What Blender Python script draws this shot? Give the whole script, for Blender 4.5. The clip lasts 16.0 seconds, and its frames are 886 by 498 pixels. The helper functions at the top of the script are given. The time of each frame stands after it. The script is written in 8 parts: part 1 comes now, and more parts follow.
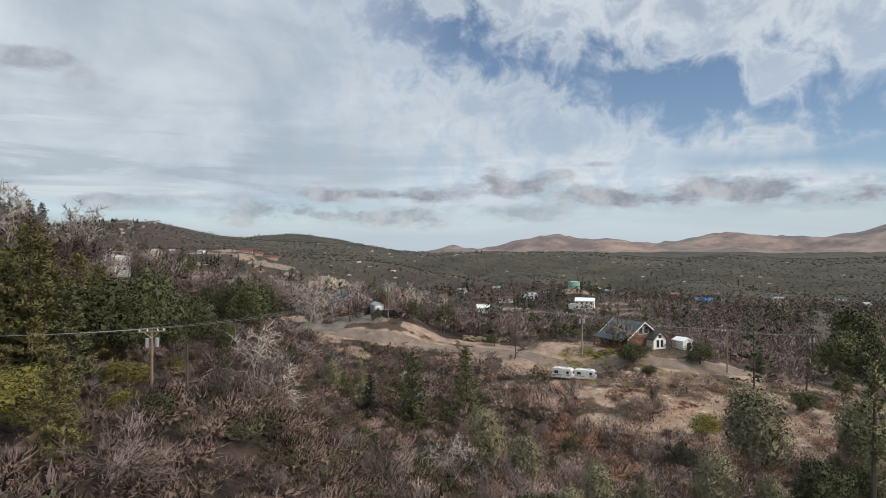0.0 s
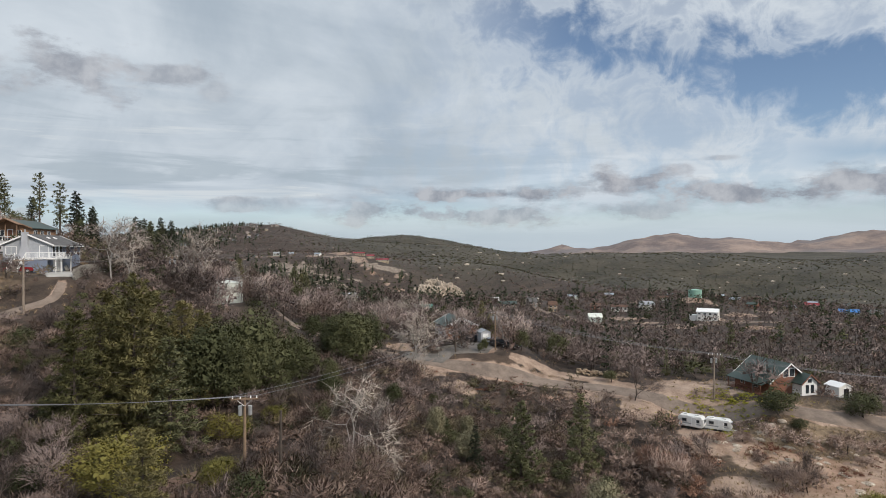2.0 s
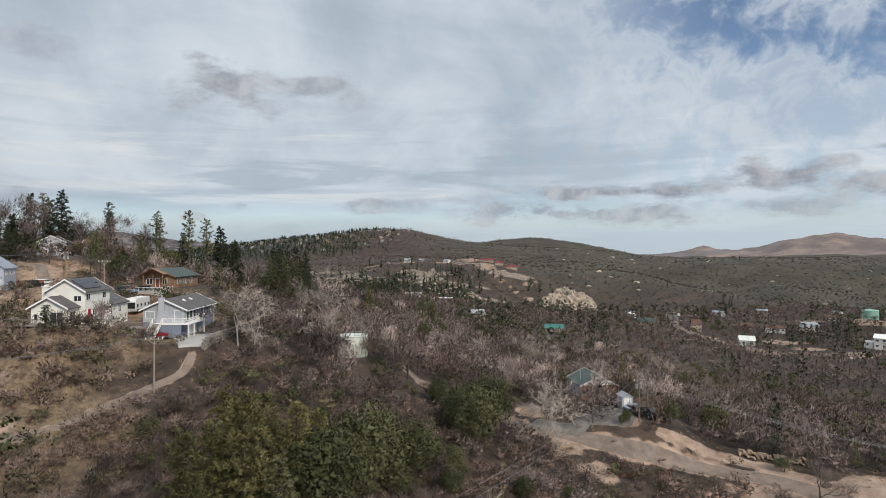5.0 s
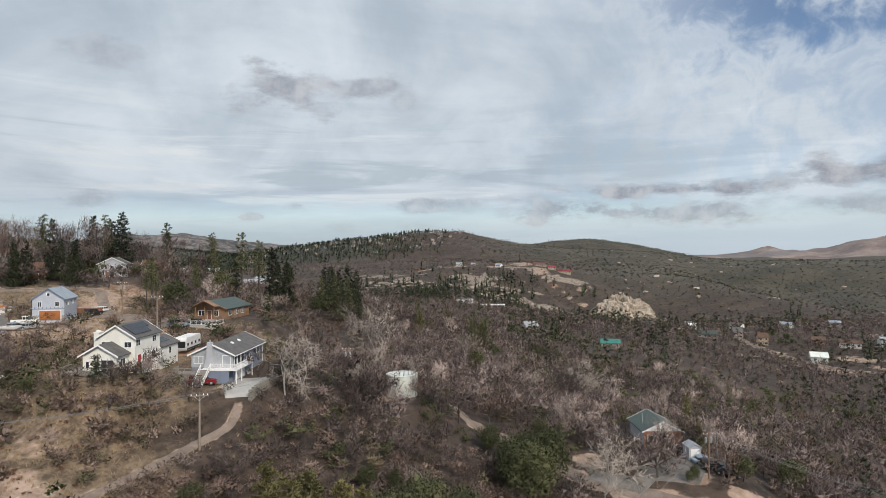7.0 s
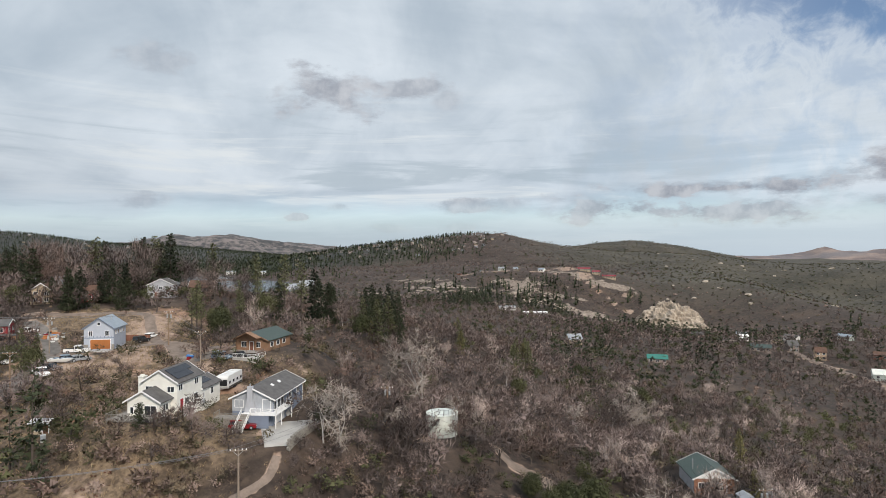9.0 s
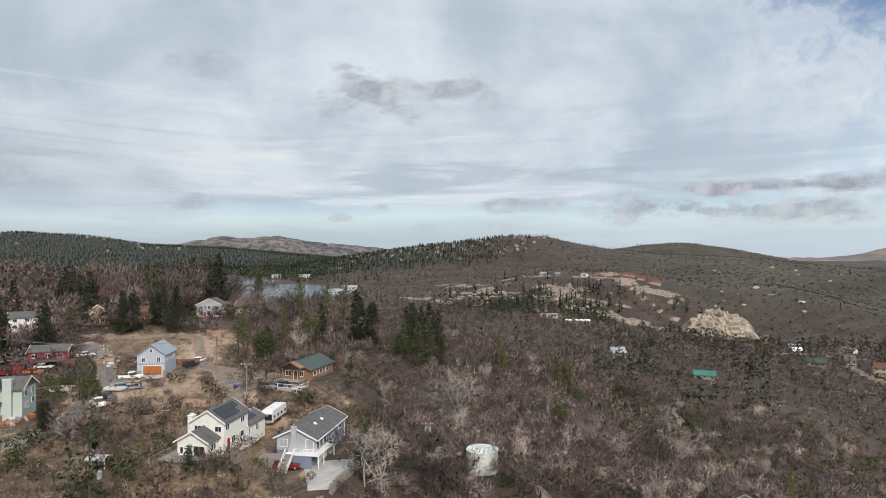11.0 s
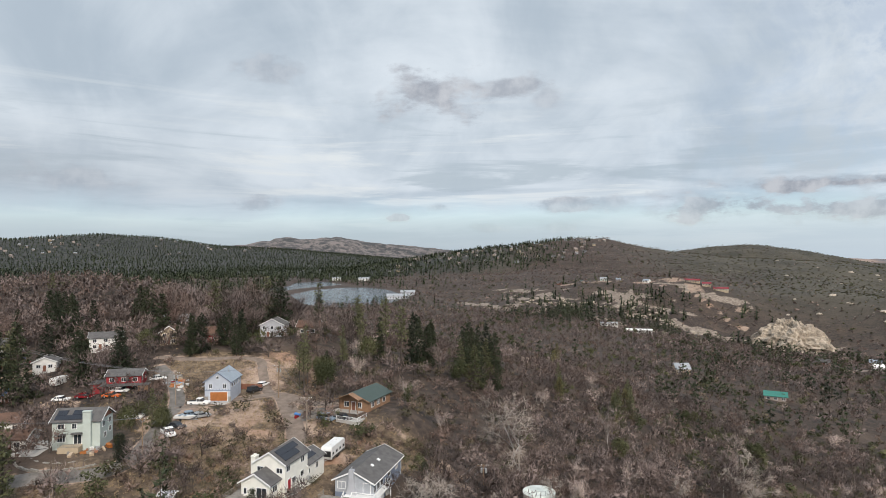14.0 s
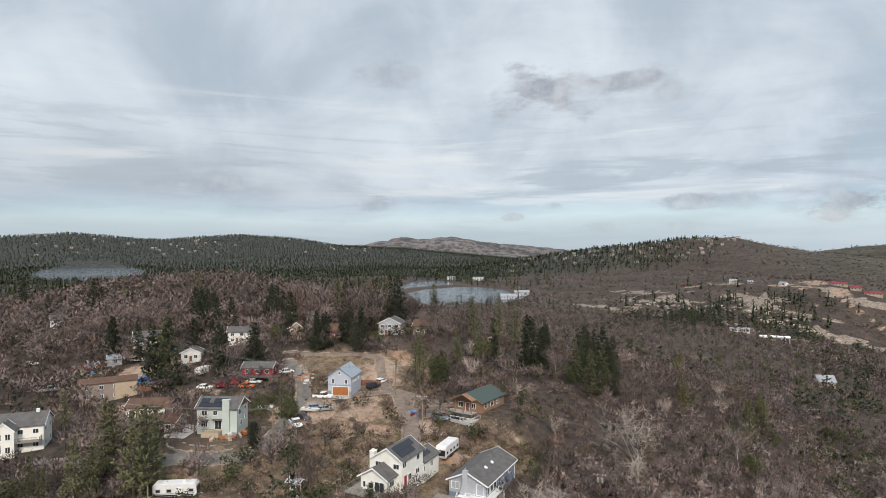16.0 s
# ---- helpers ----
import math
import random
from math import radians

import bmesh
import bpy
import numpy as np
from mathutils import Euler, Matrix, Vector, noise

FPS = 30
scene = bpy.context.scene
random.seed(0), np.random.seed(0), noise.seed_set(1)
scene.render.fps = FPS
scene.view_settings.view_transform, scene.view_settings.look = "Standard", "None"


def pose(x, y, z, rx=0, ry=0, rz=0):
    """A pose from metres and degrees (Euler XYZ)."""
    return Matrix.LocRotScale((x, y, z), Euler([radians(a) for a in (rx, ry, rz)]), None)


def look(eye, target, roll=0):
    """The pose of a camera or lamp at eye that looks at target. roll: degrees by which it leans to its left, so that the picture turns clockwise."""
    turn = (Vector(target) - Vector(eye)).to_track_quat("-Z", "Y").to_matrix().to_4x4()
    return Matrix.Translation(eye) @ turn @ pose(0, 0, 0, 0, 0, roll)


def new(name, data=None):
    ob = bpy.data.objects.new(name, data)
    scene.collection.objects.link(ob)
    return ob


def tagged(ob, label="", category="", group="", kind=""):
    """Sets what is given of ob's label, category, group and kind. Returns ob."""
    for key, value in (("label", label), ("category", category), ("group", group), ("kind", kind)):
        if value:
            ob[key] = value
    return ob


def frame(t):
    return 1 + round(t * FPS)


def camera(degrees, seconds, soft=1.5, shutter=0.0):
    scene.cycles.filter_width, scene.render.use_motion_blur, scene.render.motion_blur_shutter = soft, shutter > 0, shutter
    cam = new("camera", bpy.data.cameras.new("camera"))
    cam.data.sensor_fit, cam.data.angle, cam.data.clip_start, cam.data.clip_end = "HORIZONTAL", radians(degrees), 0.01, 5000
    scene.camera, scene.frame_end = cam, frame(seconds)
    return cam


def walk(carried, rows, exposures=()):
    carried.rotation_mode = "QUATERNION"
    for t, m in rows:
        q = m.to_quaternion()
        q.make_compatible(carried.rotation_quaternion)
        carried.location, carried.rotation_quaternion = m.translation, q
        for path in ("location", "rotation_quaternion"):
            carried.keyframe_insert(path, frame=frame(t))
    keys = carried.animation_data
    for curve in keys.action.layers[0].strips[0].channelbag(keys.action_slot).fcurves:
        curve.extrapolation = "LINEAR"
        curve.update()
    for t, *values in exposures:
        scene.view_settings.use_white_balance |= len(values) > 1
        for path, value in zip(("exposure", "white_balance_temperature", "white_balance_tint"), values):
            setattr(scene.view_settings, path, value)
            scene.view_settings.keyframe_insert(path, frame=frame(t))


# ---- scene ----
cam = camera(72.52, 16.0, 0.8)
walk(cam, [
    (0, pose(0.00, 0.00, 60.00, 90.16, 0, -0.00)),
    (0.5, pose(-0.10, 1.97, 61.30, 90.12, 0, 1.80)),
    (1, pose(-0.20, 3.91, 62.75, 90.09, 0, 4.37)),
    (1.5, pose(-0.28, 5.71, 64.37, 90.08, 0, 7.27)),
    (2, pose(-0.53, 7.54, 66.04, 90.08, 0, 10.22)),
    (2.5, pose(-0.86, 9.33, 67.87, 90.05, 0, 12.97)),
    (3, pose(-1.25, 11.07, 69.80, 90.02, 0, 15.08)),
    (3.5, pose(-1.66, 12.76, 71.71, 90.01, 0, 16.95)),
    (4, pose(-2.30, 14.50, 73.72, 90.00, 0, 18.73)),
    (4.5, pose(-2.87, 16.04, 75.66, 90.02, 0, 20.64)),
    (7, pose(-5.57, 22.18, 85.38, 89.99, 0, 27.26)),
    (7.5, pose(-6.09, 23.35, 87.37, 89.92, 0, 28.24)),
    (8, pose(-6.34, 24.25, 89.26, 90.01, 0, 29.27)),
    (8.5, pose(-6.44, 24.51, 91.16, 89.98, 0, 30.28)),
    (9, pose(-6.37, 24.49, 93.15, 89.96, 0, 31.27)),
    (11.5, pose(-6.03, 24.45, 102.67, 89.98, 0, 36.12)),
    (12, pose(-5.97, 24.51, 104.63, 89.97, 0, 37.03)),
    (12.5, pose(-5.96, 24.57, 106.44, 89.98, 0, 37.93)),
    (13, pose(-5.97, 24.67, 107.82, 89.99, 0, 38.84)),
    (13.5, pose(-5.98, 24.81, 108.73, 89.98, 0, 39.75)),
    (14, pose(-5.94, 24.81, 109.20, 89.95, 0, 40.64)),
    (14.5, pose(-6.02, 24.82, 109.41, 89.98, 0, 42.13)),
    (15, pose(-6.07, 24.82, 109.58, 89.96, 0, 46.31)),
    (15.5, pose(-6.01, 24.86, 109.69, 89.95, 0, 49.54)),
    (16, pose(-5.88, 24.93, 109.89, 89.90, 0, 51.43)),
], exposures=((0, -0.06), (3.5, -0.10), (7, 0.0), (12, 0.10), (16, 0.10)))

# ---- daylight: thin high overcast with blue gaps, brighter overhead; the veiled sun stands behind the camera ----
SUN_AZ, SUN_EL = 122.0, 37.0


class Nodes:
    """Small helper to write node trees."""

    def __init__(self, tree):
        self.tree = tree
        tree.nodes.clear()

    def add(self, kind, **inputs):
        n = self.tree.nodes.new(kind)
        for key, value in inputs.items():
            self.put(n, int(key[1:]) if key[0] == "i" and key[1:].isdigit() else key.replace("_", " "), value)
        return n

    def put(self, n, key, value):
        if isinstance(value, bpy.types.NodeSocket):
            self.tree.links.new(value, n.inputs[key])
        elif isinstance(value, bpy.types.Node):
            self.tree.links.new(value.outputs[0], n.inputs[key])
        else:
            n.inputs[key].default_value = value

    def math(self, op, a, b=0.0, c=None, clamp=False):
        n = self.add("ShaderNodeMath", i0=a, i1=b)
        n.operation, n.use_clamp = op, clamp
        if c is not None:
            self.put(n, 2, c)
        return n.outputs[0]

    def noise(self, vec, scale, detail=4.0, rough=0.55, distort=0.0):
        n = self.add("ShaderNodeTexNoise", Scale=scale, Detail=detail, Roughness=rough, Distortion=distort)
        if vec is not None:
            self.put(n, "Vector", vec)
        return n.outputs[0]

    def mix(self, fac, a, b):
        n = self.add("ShaderNodeMix")
        n.data_type = "RGBA"
        self.put(n, 0, fac), self.put(n, 6, a), self.put(n, 7, b)
        return n.outputs[2]

    def attribute(self, name):
        n = self.add("ShaderNodeAttribute")
        n.attribute_name = name
        return n.outputs["Fac"]

    def ramp(self, fac, lo, hi):
        n = self.add("ShaderNodeMapRange")
        n.interpolation_type = "SMOOTHSTEP"
        self.put(n, 0, fac), self.put(n, 1, lo), self.put(n, 2, hi)
        return n.outputs[0]


def rgb(r, g, b):
    return (r, g, b, 1.0)


world = bpy.data.worlds.new("sky")
world.use_nodes = True
scene.world = world
w = Nodes(world.node_tree)
geo = w.add("ShaderNodeTexCoord").outputs["Generated"]
sep = w.add("ShaderNodeSeparateXYZ", i0=geo)
sx, sy, sz = sep.outputs
az = w.math("MULTIPLY", w.math("ARCTAN2", sx, sy), 57.2958)
el = w.math("MULTIPLY", w.math("ARCSINE", sz), 57.2958)
up = w.math("MAXIMUM", sz, 0.0)
den = w.math("ADD", up, 0.10)
flat = w.add("ShaderNodeCombineXYZ", i0=w.math("DIVIDE", sx, den), i1=w.math("DIVIDE", sy, den)).outputs[0]
sky = w.add("ShaderNodeTexSky")
sky.sky_type, sky.sun_disc = "NISHITA", False
sky.sun_elevation, sky.sun_rotation = radians(SUN_EL), radians(SUN_AZ)
sky.altitude, sky.air_density, sky.dust_density = 1500.0, 1.0, 1.5
blue = w.add("ShaderNodeBackground", Color=sky.outputs[0], Strength=0.115)
# sheet of high cloud, torn open in a slanting band towards the east
soft = w.add("ShaderNodeTexNoise", Vector=geo, Scale=4.5, Detail=6.0, Roughness=0.55, Distortion=0.6).outputs[0]
wisp = w.add("ShaderNodeTexNoise", Vector=geo, Scale=15.0, Detail=7.0, Roughness=0.6, Distortion=0.4).outputs[0]
turned = w.add("ShaderNodeMapping", Vector=flat)
turned.inputs["Rotation"].default_value = (0, 0, radians(-35))
turned.inputs["Scale"].default_value = (0.8, 1.0, 1.0)
line = w.math("SUBTRACT", el, w.math("SUBTRACT", 19.5, w.math("MULTIPLY", w.math("ADD", az, 2.0), 0.24)))
gap = w.math("SUBTRACT", 1.0, w.math("DIVIDE", w.math("ABSOLUTE", line), 3.9))
gap = w.math("ADD", gap, w.math("MULTIPLY", w.math("SUBTRACT", soft, 0.5), 4.2))
gap = w.math("ADD", gap, w.math("MULTIPLY", w.math("SUBTRACT", wisp, 0.5), 5.0))
gap = w.math("MULTIPLY", w.ramp(gap, -0.2, 1.5), w.ramp(az, -22.0, 4.0))
strip = w.math("SUBTRACT", 1.0, w.math("DIVIDE", w.math("ABSOLUTE", w.math("SUBTRACT", el, 7.6)), 2.0))
strip = w.math("ADD", strip, w.math("MULTIPLY", w.math("SUBTRACT", soft, 0.5), 4.0))
strip = w.math("MULTIPLY", w.ramp(strip, 0.0, 1.2), w.ramp(az, 12.0, 30.0))
low = w.math("SUBTRACT", 1.0, w.ramp(w.math("ADD", el, w.math("MULTIPLY", w.math("SUBTRACT", soft, 0.5), 6.0)), 1.5, 5.5))
gap = w.math("MAXIMUM", w.math("MAXIMUM", gap, strip), w.math("MULTIPLY", low, w.math("ADD", 0.45, w.math("MULTIPLY", w.ramp(az, -60.0, -20.0), 0.35))))
sheet = w.math("SUBTRACT", 1.0, w.math("MAXIMUM", gap, w.math("MULTIPLY", w.ramp(az, -30.0, 15.0), w.math("MULTIPLY", w.ramp(wisp, 0.62, 0.38), 0.5))))
n1 = w.noise(turned.outputs[0], 0.5, 6.0, 0.55, 0.8)
shade = w.math("ADD", w.math("MULTIPLY", n1, 0.6), w.math("MULTIPLY", soft, 0.4))
white = w.mix(w.ramp(shade, 0.36, 0.62), rgb(0.42, 0.495, 0.575), rgb(0.69, 0.755, 0.82))
long = w.add("ShaderNodeMapping", Vector=geo)
long.inputs["Scale"].default_value = (1.0, 1.0, 11.0)
long.inputs["Rotation"].default_value = (0.02, 0.05, 0)
streak = w.noise(long.outputs[0], 2.6, 6.0, 0.6, 0.5)
near_rim = w.math("SUBTRACT", 1.0, w.ramp(el, 6.0, 17.0))
white = w.mix(w.math("MULTIPLY", near_rim, w.ramp(streak, 0.52, 0.68)), white, rgb(0.75, 0.79, 0.81))
white = w.mix(w.math("MULTIPLY", w.math("MULTIPLY", near_rim, 0.7), w.math("SUBTRACT", 1.0, w.ramp(streak, 0.36, 0.48))), white, rgb(0.40, 0.475, 0.54))
white = w.mix(w.math("MULTIPLY", w.ramp(az, -22.0, 14.0), 0.45), white, rgb(0.80, 0.85, 0.90))
west = w.math("MULTIPLY", w.math("SUBTRACT", 1.0, w.ramp(az, -85.0, -35.0)), w.math("SUBTRACT", 1.0, w.ramp(el, 4.0, 14.0)))
white = w.mix(w.math("MULTIPLY", west, 0.55), white, rgb(0.43, 0.47, 0.515))
# low heaps of cloud
tall = w.add("ShaderNodeMapping", Vector=geo)
tall.inputs["Scale"].default_value = (1.0, 1.0, 2.6)
wob = w.add("ShaderNodeTexNoise", Vector=tall.outputs[0], Scale=11.0, Detail=7.0, Roughness=0.62)
fine = w.add("ShaderNodeTexNoise", Vector=geo, Scale=26.0, Detail=6.0, Roughness=0.6)
heap = None


def puff(a, e, wa, we, dark=1.0):
    """One low cloud at azimuth a and elevation e, of the half sizes wa and we, in degrees."""
    global heap
    da = w.math("DIVIDE", w.math("SUBTRACT", az, a), wa * 1.45)
    de = w.math("DIVIDE", w.math("SUBTRACT", el, e), we * 1.45)
    d = w.math("ADD", w.math("MULTIPLY", da, da), w.math("MULTIPLY", de, de))
    v = w.math("SUBTRACT", 1.0, w.math("SQRT", d))
    v = w.math("ADD", v, w.math("MULTIPLY", w.math("SUBTRACT", wob.outputs[0], 0.5), 3.0))
    v = w.math("ADD", v, w.math("MULTIPLY", w.math("SUBTRACT", fine.outputs[0], 0.5), 1.2))
    m = w.math("MULTIPLY", w.ramp(v, 0.0, 0.75), dark)
    heap = m if heap is None else w.math("MAXIMUM", heap, m)


puff(-42.0, 14.4, 4.4, 1.7, 0.75)
puff(-34.0, 14.8, 2.5, 0.9, 0.6)
puff(-56.0, 16.0, 2.4, 0.9, 0.35)
puff(-31.0, 13.8, 1.4, 0.9, 0.35)
puff(-5.7, 5.2, 9.6, 0.60, 0.95)
puff(6.1, 6.0, 4.1, 1.27, 0.95)
puff(-26.4, 4.0, 2.8, 0.74, 0.70)
puff(-16.3, 3.7, 5.0, 1.27, 0.85)
puff(-4.0, 3.1, 6.9, 1.07, 0.85)
puff(7.4, 3.7, 4.7, 0.80, 0.80)
puff(15.6, 5.0, 5.6, 0.94, 0.95)
puff(22.2, 5.3, 4.8, 1.20, 0.95)
puff(27.5, 4.9, 3.4, 1.14, 0.95)
puff(31.5, 4.4, 1.8, 0.67, 0.80)
puff(35.9, 4.7, 3.3, 1.20, 0.95)
puff(31.0, 3.7, 7.9, 0.53, 0.55)
puff(9.9, 7.0, 2.4, 0.40, 0.60)
puff(14.5, 7.9, 1.2, 0.20, 0.50)
puff(-28.5, 4.0, 3.2, 0.6, 0.8)
puff(-44.8, 2.9, 1.1, 0.35, 0.8)
puff(-41.2, 3.9, 1.0, 0.35, 0.7)
puff(-57.5, 3.8, 2.0, 0.6, 0.6)
puff(-73.0, 5.5, 4.2, 1.0, 0.35)
puff(-36.5, 2.0, 2.2, 0.5, 0.45)
puff(-30.0, 2.0, 3.0, 0.6, 0.45)
top = w.ramp(fine.outputs[0], 0.35, 0.7)
grey = w.mix(top, rgb(0.25, 0.265, 0.315), rgb(0.52, 0.53, 0.565))
cloud = w.mix(heap, white, grey)
both = w.math("MAXIMUM", sheet, heap)
haze = w.math("MULTIPLY", w.math("SUBTRACT", 1.0, w.ramp(el, 1.0, 6.0)), 0.85)
both = w.math("MAXIMUM", both, haze)
pale = w.ramp(el, -1.0, 7.0)
cloud = w.mix(w.math("MULTIPLY", w.math("SUBTRACT", 1.0, w.math("MAXIMUM", pale, heap)), 0.9), cloud, w.mix(w.ramp(az, -45.0, 5.0), rgb(0.36, 0.45, 0.55), rgb(0.50, 0.60, 0.71)))
veil = w.add("ShaderNodeBackground", Color=cloud, Strength=w.math("ADD", 1.0, w.math("MULTIPLY", w.ramp(el, 24.0, 75.0), 0.7)))
mixed = w.add("ShaderNodeMixShader", i0=both, i1=blue.outputs[0], i2=veil.outputs[0])
w.add("ShaderNodeOutputWorld", Surface=mixed.outputs[0])

sun = new("sun", bpy.data.lights.new("sun", "SUN"))
sun.data.energy, sun.data.angle, sun.data.color = 3.1, radians(12.0), (1.0, 0.90, 0.79)
a, e = radians(SUN_AZ), radians(SUN_EL)
sun.matrix_world = look((math.sin(a) * math.cos(e) * 300, math.cos(a) * math.cos(e) * 300, math.sin(e) * 300), (0, 0, 0))

# ---- materials ----
def material(name, rough=0.8, metal=0.0):
    m = bpy.data.materials.new(name)
    m.use_nodes = True
    k = Nodes(m.node_tree)
    b = k.add("ShaderNodeBsdfPrincipled", Roughness=rough, Metallic=metal)
    k.add("ShaderNodeOutputMaterial", Surface=b.outputs[0])
    return m, k, b


def bumpy(k, b, height, strength=0.4, distance=0.05):
    n = k.add("ShaderNodeBump", Strength=strength, Distance=distance, Height=height)
    k.put(b, "Normal", n.outputs[0])


def paint(name, c, rough=0.7, metal=0.0, vary=0.18, scale=0.7, boards=0.0, grain=14.0):
    """A painted or plain surface with stains, fine grain and, where boards is given, lap siding of that height."""
    m, k, b = material(name, rough, metal)
    p = k.add("ShaderNodeNewGeometry").outputs["Position"]
    s1, s2 = k.noise(p, scale, 5.0), k.noise(p, grain, 3.0)
    f = k.math("ADD", k.math("MULTIPLY", s1, 0.7), k.math("MULTIPLY", s2, 0.3))
    f = k.ramp(f, 0.3, 0.7)
    k.put(b, "Base Color", k.mix(f, rgb(*[v * (1 - vary) for v in c]), rgb(*[min(0.95, v * (1 + vary * 0.6)) for v in c])))
    h = s2
    if boards:
        z = k.add("ShaderNodeSeparateXYZ", i0=p).outputs[2]
        h = k.math("ADD", k.math("FRACT", k.math("DIVIDE", z, boards)), k.math("MULTIPLY", s2, 0.3))
    bumpy(k, b, h, 0.5 if boards else 0.25, 0.03)
    return m


def leafy(name, dark, light, rough=0.75, hue=None):
    """Foliage or twigs: tint is drawn once for each plant, the islands vary a little."""
    m, k, b = material(name, rough)
    t = k.attribute("tint")
    r = k.add("ShaderNodeNewGeometry").outputs["Random Per Island"]
    o = k.add("ShaderNodeObjectInfo").outputs["Random"]
    t = k.math("FRACT", k.math("ADD", t, o))
    f = k.math("ADD", k.math("MULTIPLY", t, 0.8), k.math("MULTIPLY", r, 0.2))
    c = k.mix(f, rgb(*dark), rgb(*light))
    if hue:
        c = k.mix(k.ramp(k.math("FRACT", k.math("MULTIPLY", t, 7.31)), 0.72, 0.95), c, rgb(*hue))
    k.put(b, "Base Color", c)
    b.inputs["Specular IOR Level"].default_value = 0.2
    return m


M_BARK = paint("bark", (0.080, 0.063, 0.052), 0.9, vary=0.4, scale=3.0)
M_PALEBARK = paint("weathered_wood", (0.36, 0.335, 0.31), 0.85, vary=0.3, scale=2.0)
M_TWIG = leafy("bare_twigs", (0.058, 0.045, 0.040), (0.265, 0.205, 0.187), hue=(0.150, 0.104, 0.086))
M_BRUSH = leafy("brush_twigs", (0.068, 0.048, 0.038), (0.285, 0.204, 0.170), hue=(0.150, 0.124, 0.074))
M_PALEBRUSH = leafy("pale_brush_twigs", (0.20, 0.145, 0.120), (0.41, 0.305, 0.255), hue=(0.29, 0.165, 0.115))
M_GREENBRUSH = leafy("green_brush", (0.046, 0.043, 0.024), (0.115, 0.104, 0.058))
M_OAK = leafy("oak_leaves", (0.040, 0.047, 0.021), (0.110, 0.112, 0.053))
M_GREYOAK = leafy("grey_oak_leaves", (0.145, 0.136, 0.084), (0.285, 0.260, 0.164))
M_PINE = leafy("pine_needles", (0.080, 0.088, 0.042), (0.180, 0.180, 0.092))
M_YELLOWPINE = leafy("sunlit_pine_needles", (0.085, 0.086, 0.036), (0.235, 0.206, 0.090))
M_YELLOWOAK = leafy("yellowish_oak_leaves", (0.098, 0.095, 0.025), (0.286, 0.244, 0.067))
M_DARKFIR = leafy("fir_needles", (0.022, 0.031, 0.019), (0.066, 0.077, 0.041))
M_DEADTWIG = leafy("dead_twigs", (0.247, 0.207, 0.179), (0.468, 0.409, 0.353))
M_PALETWIG = leafy("pale_twigs", (0.260, 0.207, 0.181), (0.572, 0.458, 0.403))
M_REDBRUSH = leafy("red_brush", (0.111, 0.046, 0.030), (0.195, 0.085, 0.056))
M_GRASS = leafy("dry_grass", (0.19, 0.138, 0.082), (0.39, 0.292, 0.180))
M_WEED = leafy("yellow_green_weeds", (0.20, 0.20, 0.03), (0.46, 0.43, 0.07))

M_ROCK, k, b = material("granite", 0.9)
p = k.add("ShaderNodeNewGeometry").outputs["Position"]
q = k.noise(p, 0.6, 8.0, 0.65)
c = k.mix(k.ramp(q, 0.3, 0.7), rgb(0.28, 0.225, 0.175), rgb(0.60, 0.52, 0.425))
k.put(b, "Base Color", k.mix(k.math("MULTIPLY", k.ramp(k.noise(p, 0.11, 6.0, 0.7), 0.46, 0.60), 0.75), c, rgb(0.12, 0.098, 0.075)))
bumpy(k, b, q, 0.8, 0.3)

M_CLIFF, k, b = material("weathered_granite", 0.9)
p = k.add("ShaderNodeNewGeometry").outputs["Position"]
q = k.noise(p, 0.22, 8.0, 0.7)
c = k.mix(k.ramp(q, 0.3, 0.7), rgb(0.22, 0.178, 0.138), rgb(0.56, 0.475, 0.375))
k.put(b, "Base Color", k.mix(k.math("MULTIPLY", k.ramp(k.noise(p, 0.11, 6.0, 0.7), 0.52, 0.60), 0.7), c, rgb(0.060, 0.052, 0.038)))
bumpy(k, b, q, 1.0, 2.0)

# ground: leaf litter and dry grass, bare dirt where worn, chaparral green far off, pale rock
M_GROUND, k, b = material("hillside_ground", 0.95)
p = k.add("ShaderNodeNewGeometry").outputs["Position"]
bare = k.attribute("bare")
green = k.attribute("green")
rocky = k.attribute("rocky")
n_big, n_mid, n_fine = k.noise(p, 0.035, 6.0, 0.6), k.noise(p, 0.35, 6.0, 0.6), k.noise(p, 3.0, 4.0, 0.6)
n_far = k.noise(p, 0.012, 9.0, 0.68)
# leaf litter lowered to near black: shade between shrubs is in its colour
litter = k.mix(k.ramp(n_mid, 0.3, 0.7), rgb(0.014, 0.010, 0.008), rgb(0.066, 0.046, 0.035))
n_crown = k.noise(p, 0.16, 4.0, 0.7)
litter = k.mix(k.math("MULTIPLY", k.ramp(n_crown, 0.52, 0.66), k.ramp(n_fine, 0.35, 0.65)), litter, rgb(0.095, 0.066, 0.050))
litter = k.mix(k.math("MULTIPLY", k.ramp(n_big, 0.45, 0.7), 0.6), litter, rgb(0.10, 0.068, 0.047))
tan = k.mix(k.ramp(k.math("ADD", k.math("MULTIPLY", n_mid, 0.45), k.math("MULTIPLY", k.noise(p, 1.3, 5.0, 0.7), 0.55)), 0.40, 0.60), rgb(0.090, 0.063, 0.041), rgb(0.245, 0.178, 0.113))
litter = k.mix(k.math("MULTIPLY", k.attribute("grass"), k.ramp(n_big, 0.3, 0.6)), litter, tan)
dirt = k.mix(k.ramp(k.math("ADD", k.math("MULTIPLY", n_mid, 0.7), k.math("MULTIPLY", n_fine, 0.3)), 0.3, 0.7), rgb(0.17, 0.112, 0.080), rgb(0.40, 0.298, 0.228))
